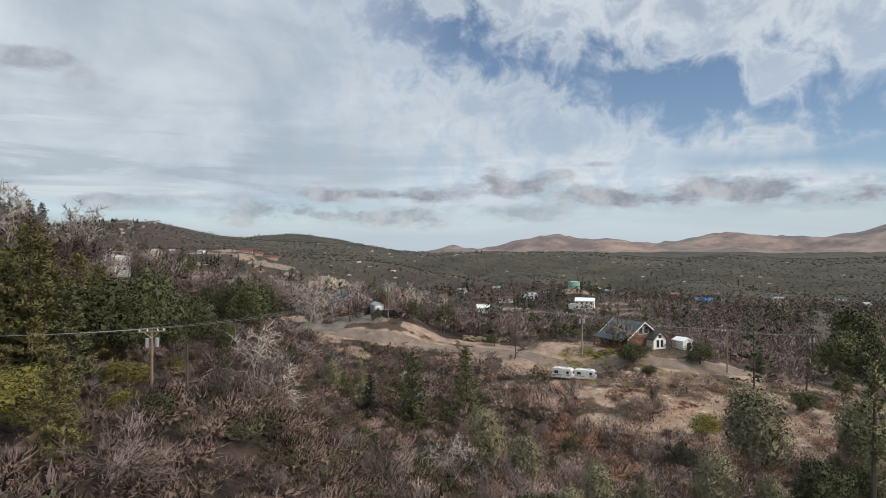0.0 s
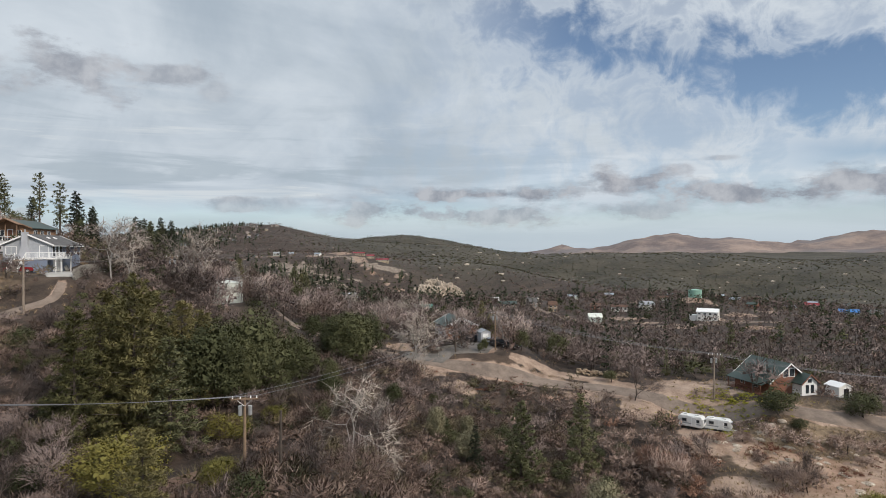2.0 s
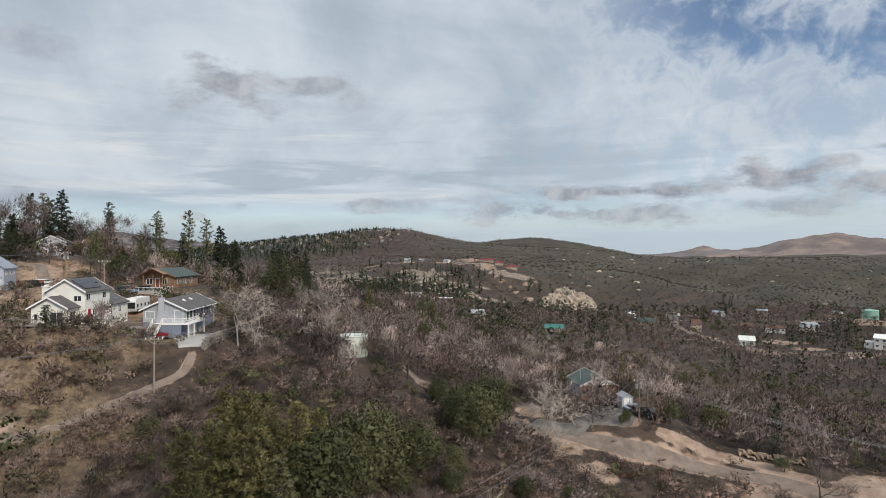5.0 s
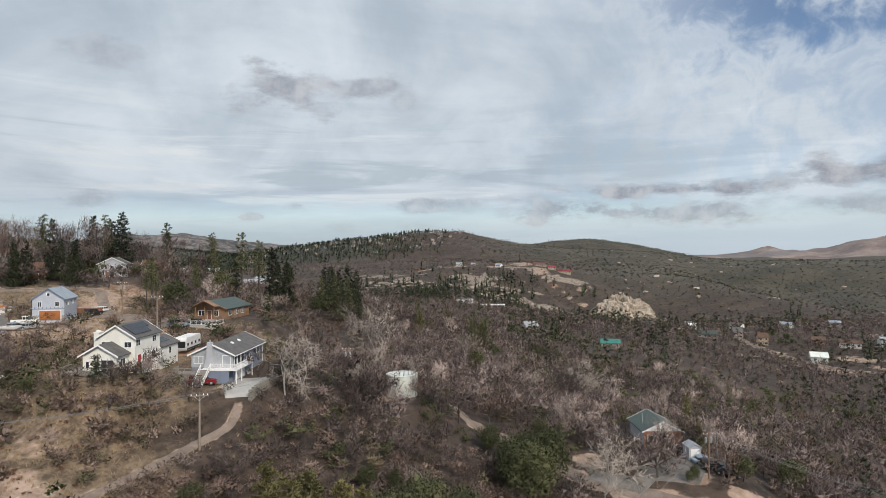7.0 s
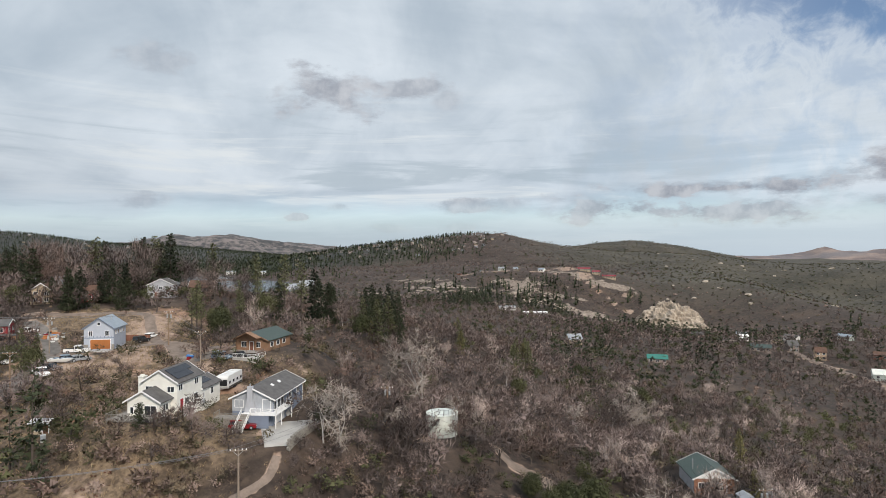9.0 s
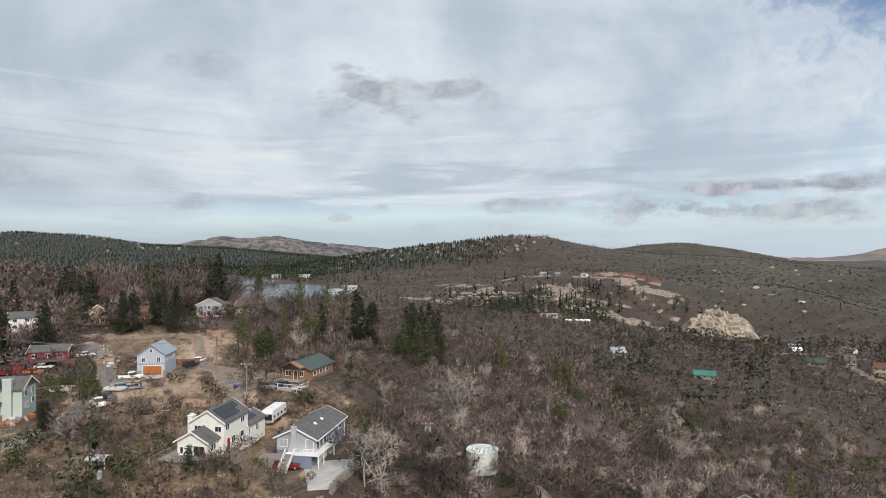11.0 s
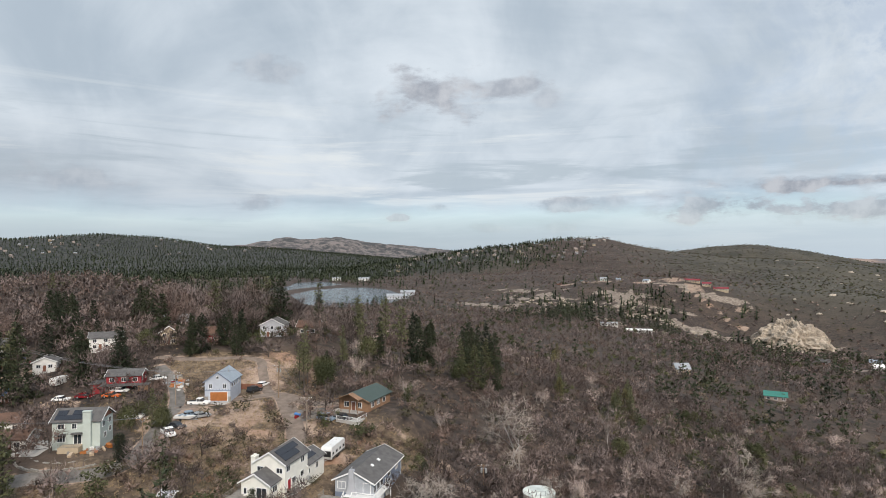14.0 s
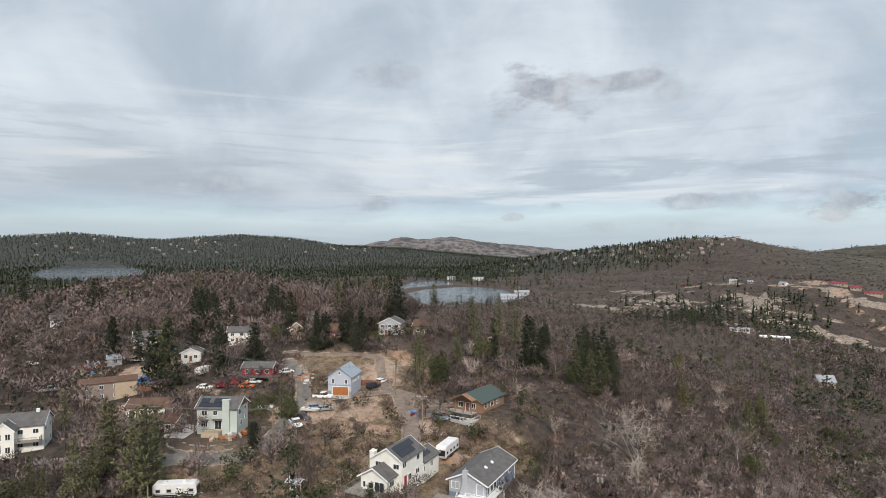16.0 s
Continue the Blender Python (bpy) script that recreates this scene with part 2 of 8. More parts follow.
dirt = k.mix(k.math("MULTIPLY", k.ramp(n_big, 0.5, 0.72), 0.5), dirt, rgb(0.30, 0.155, 0.085))
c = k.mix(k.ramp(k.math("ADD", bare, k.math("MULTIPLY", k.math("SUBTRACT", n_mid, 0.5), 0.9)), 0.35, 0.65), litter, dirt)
scrub = k.mix(k.ramp(n_far, 0.36, 0.64), rgb(0.026, 0.024, 0.016), rgb(0.066, 0.057, 0.039))
scrub = k.mix(k.math("MULTIPLY", k.ramp(k.noise(p, 0.2, 4.0, 0.75), 0.5, 0.62), 0.55), scrub, rgb(0.090, 0.075, 0.053))
scrub = k.mix(k.ramp(k.noise(p, 0.09, 3.0, 0.8), 0.66, 0.72), scrub, rgb(0.30, 0.255, 0.205))
# western woods: cooler floor colour stands in for haze over the far range
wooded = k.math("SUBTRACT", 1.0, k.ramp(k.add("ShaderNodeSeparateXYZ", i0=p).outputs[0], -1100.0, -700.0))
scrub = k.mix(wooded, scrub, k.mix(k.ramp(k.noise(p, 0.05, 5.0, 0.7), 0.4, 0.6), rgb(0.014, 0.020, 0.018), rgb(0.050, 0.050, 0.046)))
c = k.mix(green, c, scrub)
c = k.mix(k.ramp(k.math("ADD", rocky, k.math("MULTIPLY", k.math("SUBTRACT", k.noise(p, 0.06, 7.0, 0.7), 0.5), 1.6)), 0.6, 0.8), c, k.mix(k.ramp(n_mid, 0.35, 0.65), rgb(0.12, 0.092, 0.070), rgb(0.31, 0.255, 0.205)))
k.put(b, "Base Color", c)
bumpy(k, b, k.math("ADD", n_mid, k.math("MULTIPLY", n_fine, 0.25)), 0.6, 0.5)

# far mountains: bare brown slopes
M_MOUNT, k, b = material("bare_mountain", 0.95)
p = k.add("ShaderNodeNewGeometry").outputs["Position"]
q = k.noise(p, 0.004, 9.0, 0.66)
c = k.mix(k.ramp(q, 0.36, 0.64), rgb(0.13, 0.103, 0.100), rgb(0.30, 0.225, 0.185))
# broad blue-grey patches: cloud shadow painted into the slope colour
k.put(b, "Base Color", k.mix(k.math("MULTIPLY", k.ramp(k.noise(p, 0.0015, 4.0), 0.5, 0.62), 0.75), c, rgb(0.13, 0.125, 0.135)))
side = k.ramp(k.add("ShaderNodeSeparateXYZ", i0=p).outputs[0], -1900.0, -1200.0)
rough_slope = k.mix(k.ramp(k.noise(p, 0.016, 7.0, 0.7), 0.42, 0.6), rgb(0.045, 0.046, 0.048), rgb(0.175, 0.150, 0.142))
k.put(b, "Base Color", k.mix(side, rough_slope, b.inputs["Base Color"].links[0].from_socket))
bumpy(k, b, q, 0.7, 30.0)

M_ROAD = paint("packed_dirt_road", (0.20, 0.155, 0.125), 0.95, vary=0.35, scale=0.5, grain=3.0)
# red dirt, darkened in its base colour for the shade of the pines
M_SHADEDDIRT = paint("shaded_red_dirt", (0.17, 0.105, 0.075), 0.95, vary=0.4, scale=0.5, grain=3.0)
M_ASPHALT = paint("worn_asphalt", (0.165, 0.148, 0.132), 0.9, vary=0.45, scale=0.4, grain=4.0)
M_CONCRETE = paint("concrete", (0.40, 0.385, 0.36), 0.85, vary=0.2, scale=0.35, grain=5.0)
M_WATER, k, b = material("lake_water", 0.12)
k.put(b, "Base Color", rgb(0.025, 0.04, 0.055))
p = k.add("ShaderNodeNewGeometry").outputs["Position"]
bumpy(k, b, k.noise(p, 0.4, 4.0), 0.7, 0.8)

# ---- ground ----
MOUNDS, HILLS, PADS = [], [], []


def mound(x, y, r, h):
    MOUNDS.append((x, y, r, h))


def mountain_range(dist, deep, *crest):
    """A range of hills at a distance from the origin: its crest line as pairs of azimuth in degrees and height."""
    HILLS.append((dist, deep, np.array(crest[::2], float), np.array(crest[1::2], float)))


def pad(x, y, z, r):
    PADS.append((x, y, z, r))


mound(-226, 104, 120, 48.8)
mound(600, 1200, 400, -52.8)
mound(-214, 60, 40, -13.7)
mound(-480, 150, 70, 23.1)
mound(-120, 700, 120, -9.8)
mound(-600, -100, 120, 22.8)
mound(42, 148, 22, 8.6)
mound(1000, 0, 400, -23.5)
mound(-87, 102, 22, 8.8)
mound(-1100, 1250, 220, -26.9)
mound(-293, 963, 120, 37.7)
mound(-160, 250, 40, 8.0)
mound(-250, -50, 40, 7.2)
mound(1200, 1200, 220, -27.7)
mound(-20, 163, 22, 5.7)
mound(3, 90, 22, -6.8)
mound(100, 1300, 220, -26.8)
mound(-1100, 170, 400, 17.2)
mound(150, 150, 40, 6.4)
mound(300, 400, 120, -13.3)
mound(-170, 855, 120, -38.5)
mound(-800, -400, 120, 11.9)
mound(-400, 60, 70, 8.3)
mound(32, 500, 70, -10.4)
mound(-150, 0, 22, -4.7)
mound(-2170, 340, 400, -12.9)
mound(-766, 643, 120, -12.4)
mound(100, -50, 70, -4.1)
mound(2000, 1000, 400, -10.4)
mound(343, 644, 120, -9.0)
mound(0, -800, 120, -10.1)
mound(-1000, -1000, 400, 10.2)
mountain_range(1770, 300, -60, 34, -50, 40, -46, 62, -40.5, 92, -34.5, 113, -29.4, 131, -25.7, 139, -23.4, 121, -20, 102, -15, 84, -10, 78, -7, 74, -4.5, 63, -0.75, 52, 3.5, 57, 8.8, 58, 14, 54, 18.9, 40, 21.3, 33, 25.3, 52, 27.9, 41, 31.9, 34, 36.2, 41, 48, 40, 60, 30)
mountain_range(2300, 260, -26, 30, -20, 95, -17, 113, -13.5, 120, -10, 104, -7, 80, -3, 45, 0, 30)
mountain_range(3350, 330, -130, 60, -110, 150, -95, 160, -87.7, 157, -82.8, 176, -79, 158, -75.8, 146, -69.7, 175, -66, 162, -61.2, 124, -55.9, 104, -50, 78, -44, 40, -40, 30)
mountain_range(4550, 330, -65, 60, -60, 115, -57.6, 150, -55.9, 197, -53.7, 163, -50.5, 185, -47.8, 147, -42.5, 112, -38, 70, -32, 30, -3, 30, -0.75, 52, 0.9, 92, 2.5, 68, 4.6, 73, 7.8, 142, 10.9, 192, 13.5, 153, 18.9, 108, 22.2, 153, 25.8, 178, 29.9, 148, 32, 148, 36.2, 216, 45, 240, 60, 150, 75, 30)
mound(125, 584, 20, 9)
mound(-560, 55, 110, 9)
mound(-545, 150, 95, 4)
mound(-470, 205, 80, 9)
mound(-405, 225, 55, 15)
mound(60, 300, 80, -11)
mound(40, 400, 80, -6)
# spurs and gullies on the chaparral slopes across the valley
for spur in ((-150, 1280, 90, 16), (-85, 1130, 75, 20), (-25, 1010, 65, 18), (25, 920, 55, 11), (75, 1180, 90, -18), (130, 1040, 70, -10), (250, 1420, 90, 16), (215, 1260, 75, 18), (190, 1120, 65, 13),
             (370, 1300, 90, -16), (330, 1130, 80, -10), (560, 1330, 90, 20), (500, 1180, 75, 18), (450, 1050, 65, 12), (700, 1200, 90, -12), (820, 1180, 80, 16)):
    mound(*spur)
# building pads and yards
pad(-208, 158, 75.5, 17.0)
pad(-29, 61, 43.0, 7.0)
pad(-101.0, 88.5, 65.3, 7.0)
pad(-106.5, 99.0, 65.0, 6.0)
pad(-91.0, 102.0, 62.9, 7.0)
pad(-84.0, 99.5, 62.0, 5.0)
pad(-163.0, 114.0, 67.9, 9.0)
pad(-158.0, 104.0, 67.5, 6.0)
pad(-124.5, 131.5, 68.4, 9.0)
pad(-153.0, 76.0, 66.3, 8.0)
pad(42.0, 140.0, 38.3, 9.0)
pad(-25.0, 160.0, 44.4, 8.0)
pad(-16.0, 145.5, 44.0, 6.0)
pad(-72.5, 133.0, 54.2, 5.5)
pad(27.0, 122.0, 33.9, 4.5)


def lattice(ix, iy, seed):
    h = (ix * 374761393 + iy * 668265263 + seed * 982451653) & 0x7FFFFFFF
    h = ((h ^ (h >> 13)) * 1274126177) & 0x7FFFFFFF
    return ((h ^ (h >> 16)) & 0xFFFF) / 65535.0


def vnoise(x, y, size, seed=1):
    """Smooth value noise, 0 to 1."""
    u, v = np.asarray(x, float) / size, np.asarray(y, float) / size
    iu, iv = np.floor(u).astype(np.int64), np.floor(v).astype(np.int64)
    fu, fv = u - iu, v - iv
    fu, fv = fu * fu * (3 - 2 * fu), fv * fv * (3 - 2 * fv)
    a, b_ = lattice(iu, iv, seed), lattice(iu + 1, iv, seed)
    c_, d = lattice(iu, iv + 1, seed), lattice(iu + 1, iv + 1, seed)
    return (a * (1 - fu) + b_ * fu) * (1 - fv) + (c_ * (1 - fu) + d * fu) * fv


def fbm(x, y, size, octaves=4, seed=1):
    s, amp, tot = 0.0, 1.0, 0.0
    for o in range(octaves):
        s, tot = s + amp * vnoise(x, y, size / 2 ** o, seed + o), tot + amp
        amp *= 0.5
    return s / tot


def smooth(v, lo, hi):
    t = np.clip((np.asarray(v, float) - lo) / (hi - lo), 0, 1)
    return t * t * (3 - 2 * t)


LAKE_Z = 36.0
LAKES = ((-52, 780, 1340, 75), (-48.5, 800, 1150, 80), (-81, 1500, 2750, 130))


def in_ellipse(x, y, az_deg, r0, r1, half):
    """0 in the middle, 1 on the rim of a patch between two distances and within half a width in metres, seen from the origin."""
    aa = radians(az_deg)
    rad = x * math.sin(aa) + y * math.cos(aa)
    tan = x * math.cos(aa) - y * math.sin(aa)
    return np.sqrt(((rad - (r0 + r1) / 2) / ((r1 - r0) / 2)) ** 2 + (tan / half) ** 2)


def ground_z(x, y):
    x, y = np.asarray(x, float), np.asarray(y, float)
    z = np.full(x.shape, 30.0)
    for mx, my, r, h in MOUNDS:
        z = z + h * np.exp(-0.5 * ((x - mx) ** 2 + (y - my) ** 2) / r ** 2)
    dist, bearing = np.hypot(x, y), np.degrees(np.arctan2(x, y))
    far = smooth(dist, 250, 1500)
    z = z + (30 - z) * 0.85 * smooth(dist, 1350, 1700)
    high = np.zeros(x.shape)
    for d, deep, azs_, tops in HILLS:
        wave = (fbm(x, y, 400, 3, 41) - 0.5) * deep * 0.9
        high = np.maximum(high, (np.interp(bearing, azs_, tops, 30, 30) - 30) * np.exp(-0.5 * ((dist - d + wave) / deep) ** 2))
    z = z + high
    z = z + (fbm(x, y, 38, 4, 3) - 0.5) * (2.2 + 5 * far) + (fbm(x, y, 240, 5, 9) - 0.5) * (14 + 16 * smooth(dist, 850, 1050) * (1 - smooth(dist, 1450, 1650))) * far
    ridge = 1 - np.abs(2 * fbm(x, y, 420, 5, 21) - 1)
    z = z + (ridge - 0.8) * 75 * smooth(dist, 3800, 4300)
    # lakes and the pond below the dam
    for az_deg, r0, r1, half in LAKES:
        q = in_ellipse(x, y, az_deg, r0, r1, half) + (fbm(x, y, 90, 3, 31) - 0.5) * 0.35
        z = z + (np.maximum(z, LAKE_Z + 1.5) - z) * (1 - smooth(q, 1.35, 1.9))
        z = z + (np.minimum(z, LAKE_Z - 4) - z) * (1 - smooth(q, 0.85, 1.2))
    for px, py, pz, r in PADS:
        d = np.hypot(x - px, y - py)
        z = z + (pz - z) * (1 - smooth(d, r, r * 2.4 + 3))
    return z


def gz(x, y):
    return float(ground_z(np.array([x]), np.array([y]))[0])


# tracks, roads and worn patches: centre lines and half widths
TRACKS = []


def track(half, *line):
    """A smoothed centre line."""
    pts = [Vector(q) for q in line]
    out = []
    for i in range(len(pts) - 1):
        p0, p1, p2, p3 = pts[max(i - 1, 0)], pts[i], pts[i + 1], pts[min(i + 2, len(pts) - 1)]
        n = max(2, int((p2 - p1).length / 1.5))
        for s in range(n):
            t = s / n
            out.append(0.5 * ((2 * p1) + (p2 - p0) * t + (2 * p0 - 5 * p1 + 4 * p2 - p3) * t * t + (3 * p1 - p0 - 3 * p2 + p3) * t ** 3))
    out.append(pts[-1])
    TRACKS.append((half, np.array([(q.x, q.y) for q in out])))
    return TRACKS[-1]


def track_distance(x, y):
    """Metres to the nearest track's edge (negative on it)."""
    best = np.full(x.shape, 1e6)
    for half, line in TRACKS:
        lo, hi = line.min(0) - 30, line.max(0) + 30
        sel = (x > lo[0]) & (x < hi[0]) & (y > lo[1]) & (y < hi[1])
        if sel.any():
            xs, ys = x[sel], y[sel]
            d = np.full(xs.shape, 1e6)
            for qx, qy in line:
                d = np.minimum(d, np.hypot(xs - qx, ys - qy))
            best[sel] = np.minimum(best[sel], d - half)
    return best


T_HILL = track(0.8, (-84, 60), (-79.5, 69), (-77.6, 77.6), (-77, 81), (-76.4, 86), (-76.2, 89), (-77.4, 91.5))
T_LOWER = track(2.3, (-62, 138), (-45, 136), (-33, 132), (-25, 133), (-15, 132.5), (-2, 135), (8, 136.5), (14, 135), (22, 131), (33, 128), (46, 124), (56, 126), (66, 131), (78, 134), (95, 130))
T_YARD = track(1.8, (-8, 139), (0, 142), (8, 141), (16, 138))
T_UPPER = track(2.4, (-160.8, 98.5), (-159.3, 107), (-156.5, 116), (-152, 123), (-144, 125), (-136, 124.7), (-130, 126))
T_MAIN = track(2.3, (-172, 36), (-158, 46), (-146.2, 57.6), (-142.5, 62), (-137.7, 67.4), (-135.4, 72.8), (-136.4, 77.5), (-140, 81.5), (-148, 87.8), (-155.6, 93.2), (-161, 98.5), (-176, 106), (-196, 110))
T_GULLY = track(2.6, (-150, 123.5), (-137, 117), (-127, 111.5), (-119, 106.5))
T_BACK = track(1.7, (-153, 122), (-161, 125.5), (-170.8, 130.8), (-180, 134), (-193, 121.2), (-204.5, 113.7))
T_PINE = track(1.3, (-29, 71), (-33.4, 68.2), (-35.8, 64.8), (-37.6, 60.5), (-36.5, 53))
T_LANE = track(1.5, (-76, 128), (-84, 124), (-92, 127), (-98, 133))
# valley roads
T_VALLEY = track(3.0, (-20, 560), (20, 500), (60, 470), (130, 480), (190, 500), (260, 520))
T_VALLEYB = track(3.0, (130, 480), (118, 500), (112, 530))
T_VALLEYC = track(3.5, (-70, 560), (-40, 620), (0, 700))
T_BENCH = track(2.5, (-560, 900), (-460, 930), (-380, 935), (-300, 930), (-230, 920))
T_BENCHB = track(3.0, (-300, 930), (-250, 880), (-210, 860))

# worn or open ground: x, y, radius
OPEN = []


def clearing(x, y, r, amount=1.0):
    OPEN.append((x, y, r, amount))


for spec in ((-140, 106, 11, 0.75), (-129, 104, 8, 0.65), (-148, 112, 9, 0.8), (-120, 111, 6, 0.8), (-133, 96, 7, 0.5), (-86, 64, 7, 0.7), (-94, 70, 6, 0.5), (-84, 98, 5, 1), (-150, 96, 13, 0.75), (-134, 121, 6, 0.9), (-126, 113, 4, 0.8), (-170, 128, 16, 0.7), (-176, 140, 12, 0.6),
             (-107, 108, 5, 0.8), (-90, 128, 5, 0.8), (27, 116, 8, 0.95), (38, 110, 12, 0.95), (50, 107, 13, 0.95), (60, 116, 9, 0.95), (66, 104, 11, 0.95), (38, 98, 9, 0.95), (28, 102, 8, 0.9), (55, 95, 9, 0.9), (62, 126, 8, 0.9), (70, 92, 9, 0.85), (80, 126, 9, 0.7), (70, 128, 9, 0.9),
             (82, 118, 10, 0.8), (90, 108, 9, 0.8), (60, 104, 8, 0.7), (0, 141, 5, 0.6), (8, 132, 6, 0.95), (22, 136, 7, 0.95), (-3, 137, 5, 0.9), (16, 128, 6, 0.85), (34, 141, 6, 0.85), (10, 139, 5, 0.9), (-14, 141, 5, 0.8), (-25, 129, 4, 0.9), (-34, 140, 4, 0.9), (-18, 124, 5, 0.6), (30, 136, 7, 0.6),
             (-75, 126, 5, 0.6), (-60, 170, 5, 0.8), (-200, 62, 14, 0.6), (-190, 80, 12, 0.7), (-230, 80, 14, 0.7), (-128, 54, 7, 0.5), (-163, 112, 9, 0.8), (-155, 76, 8, 0.8), (-104, 90, 8, 0.5),
             (120, 500, 22, 0.9), (60, 520, 18, 0.7), (150, 525, 22, 0.7), (180, 560, 20, 0.6), (40, 470, 14, 0.7), (95, 468, 16, 0.8), (140, 455, 14, 0.7), (10, 520, 14, 0.6), (-20, 600, 20, 0.6), (230, 590, 18, 0.6), (90, 620, 22, 0.6), (280, 660, 22, 0.6), (70, 490, 14, 0.8), (-380, 950, 22, 0.8), (-310, 950, 26, 0.8), (-450, 935, 18, 0.7), (-350, 985, 24, 0.7), (130, 575, 18, 0.8), (200, 640, 16, 0.6)):
    clearing(*spec)


def openness(x, y):
    """How far a place is kept clear of plants, 0 to 1."""
    o = np.zeros(x.shape)
    for cx, cy, r, amount in OPEN:
        d = np.hypot(x - cx, y - cy) + (fbm(x, y, r * 0.8, 3, 77) - 0.5) * r * 1.2
        o = np.maximum(o, amount * (1 - smooth(d, r * 0.55, r * 1.1)))
    o = np.maximum(o, 1 - smooth(track_distance(x, y), 0.0, 1.3))
    return o


def clearings(x, y):
    """Open dirt away from the tracks, 0 to 1."""
    o = np.zeros(x.shape)
    for cx, cy, r, amount in OPEN:
        d = np.hypot(x - cx, y - cy) + (fbm(x, y, r * 0.8, 3, 77) - 0.5) * r * 1.4
        o = np.maximum(o, amount * (1 - smooth(d, r * 0.45, r * 1.0)))
    return o


MEADOW = ((46, 108, 22), (72, 112, 20), (-100, 76, 26), (-84, 66, 20), (-122, 96, 24), (-140, 92, 20), (-118, 112, 16), (-140, 118, 18), (-165, 128, 20), (-128, 66, 20), (-160, 96, 20), (-185, 120, 18), (-98, 122, 12))


def meadow(x, y):
    """Slopes of dry grass with low scattered shrubs, 0 to 1."""
    m_ = np.zeros(x.shape)
    for cx, cy, r in MEADOW:
        d = np.hypot(x - cx, y - cy) + (fbm(x, y, 16, 3, 63) - 0.5) * 16
        m_ = np.maximum(m_, 1 - smooth(d, r * 0.6, r * 1.15))
    return m_


CLIFFS = ((-165, 845, 50, 34), (-279, 790, 60, 26), (-340, 830, 70, 26), (-230, 800, 40, 16), (-460, 800, 100, 55), (-400, 860, 80, 22), (-320, 945, 90, 14), (-560, 860, 80, 30), (-300, 700, 60, 14), (-480, 690, 90, 34), (-262, 690, 75, 20), (-290, 930, 60, 14))


def rockiness(x, y):
    r = np.zeros(x.shape)
    for cx, cy, rx, ry in CLIFFS:
        d = np.hypot((x - cx) / rx, (y - cy) / ry) + (fbm(x, y, 18, 4, 51) - 0.5) * 3.2
        r = np.maximum(r, 1 - smooth(d, 0.45, 0.85))
    return r


def chaparral(x, y):
    """Far slopes under low evergreen brush."""
    dist, aa = np.hypot(x, y), np.degrees(np.arctan2(x, y))
    g = smooth(dist, 850, 1150) * smooth(aa, -20, -9)
    g = np.maximum(g, 0.95 * smooth(dist, 1150, 1500) * smooth(aa, -26, -17))
    g = np.maximum(g, 0.95 * smooth(dist, 1350, 1480) * (1 - smooth(aa, -36, -30)))
    return g


def grid_mesh(name, verts, nu, nv, mats, attrs, close=False):
    me = bpy.data.meshes.new(name)
    idx = np.arange(nu * nv).reshape(nu, nv)
    if close:
        idx = np.vstack([idx, idx[:1]])
    q = np.stack([idx[:-1, :-1], idx[:-1, 1:], idx[1:, 1:], idx[1:, :-1]], -1).reshape(-1, 4)
    raw_mesh(me, verts, q, smooth_faces=True)
    for m in mats:
        me.materials.append(m)
    for key, values in attrs.items():
        me.attributes.new(key, "FLOAT", "POINT").data.foreach_set("value", np.asarray(values, np.float32).ravel())
    return me


def raw_mesh(me, verts, faces, smooth_faces=False, mat_index=None):
    """Fills a mesh from arrays: verts (n, 3), faces (m, 3 or 4)."""
    verts, faces = np.asarray(verts, np.float32), np.asarray(faces, np.int32)
    n, kk = faces.shape
    me.vertices.add(len(verts))
    me.vertices.foreach_set("co", verts.ravel())
    me.loops.add(n * kk)
    me.loops.foreach_set("vertex_index", faces.ravel())
    me.polygons.add(n)
    me.polygons.foreach_set("loop_start", np.arange(0, n * kk, kk, dtype=np.int32))
    me.polygons.foreach_set("use_smooth", np.full(n, smooth_faces))
    if mat_index is not None:
        me.polygons.foreach_set("material_index", np.asarray(mat_index, np.int32))
    me.update(calc_edges=True)


azs = np.radians(np.concatenate([np.arange(-98, 44, 0.46), np.arange(44, 262, 4.0)]))
rs = np.concatenate([[0.01], np.geomspace(6, 40, 14), np.geomspace(41.5, 420, 185), np.geomspace(424, 4950, 150)])
AA, RR = np.meshgrid(azs, rs, indexing="ij")
GX, GY = RR * np.sin(AA), 15 + RR * np.cos(AA)
GZ = ground_z(GX, GY)
near = RR < 1100
opn = np.zeros(GX.shape)
opn[near] = np.maximum(clearings(GX[near], GY[near]), 1 - smooth(track_distance(GX[near], GY[near]), -0.6, 0.6))
dry = smooth(fbm(GX, GY, 24, 3, 91), 0.66, 0.82) * 0.4
tan_ = np.zeros(GX.shape)
tan_[near] = meadow(GX[near], GY[near])
me = grid_mesh("ground", np.stack([GX, GY, GZ], -1).reshape(-1, 3), len(azs), len(rs), [M_GROUND, M_MOUNT],
               {"bare": np.maximum(opn, dry), "grass": tan_, "green": chaparral(GX, GY), "rocky": np.maximum(rockiness(GX, GY), 0.5 * chaparral(GX, GY) * smooth(fbm(GX, GY, 130, 3, 5), 0.52, 0.7))}, close=True)
# the last range is bare rock and scrub
rim = (RR > 3900).reshape(len(azs), len(rs))
face_rim = rim[:, :-1].reshape(-1)
me.polygons.foreach_set("material_index", face_rim.astype(np.int32))
ground = tagged(new("ground", me), "brushy mountain hillside of leaf litter and bare dirt", "ground", kind="structure")

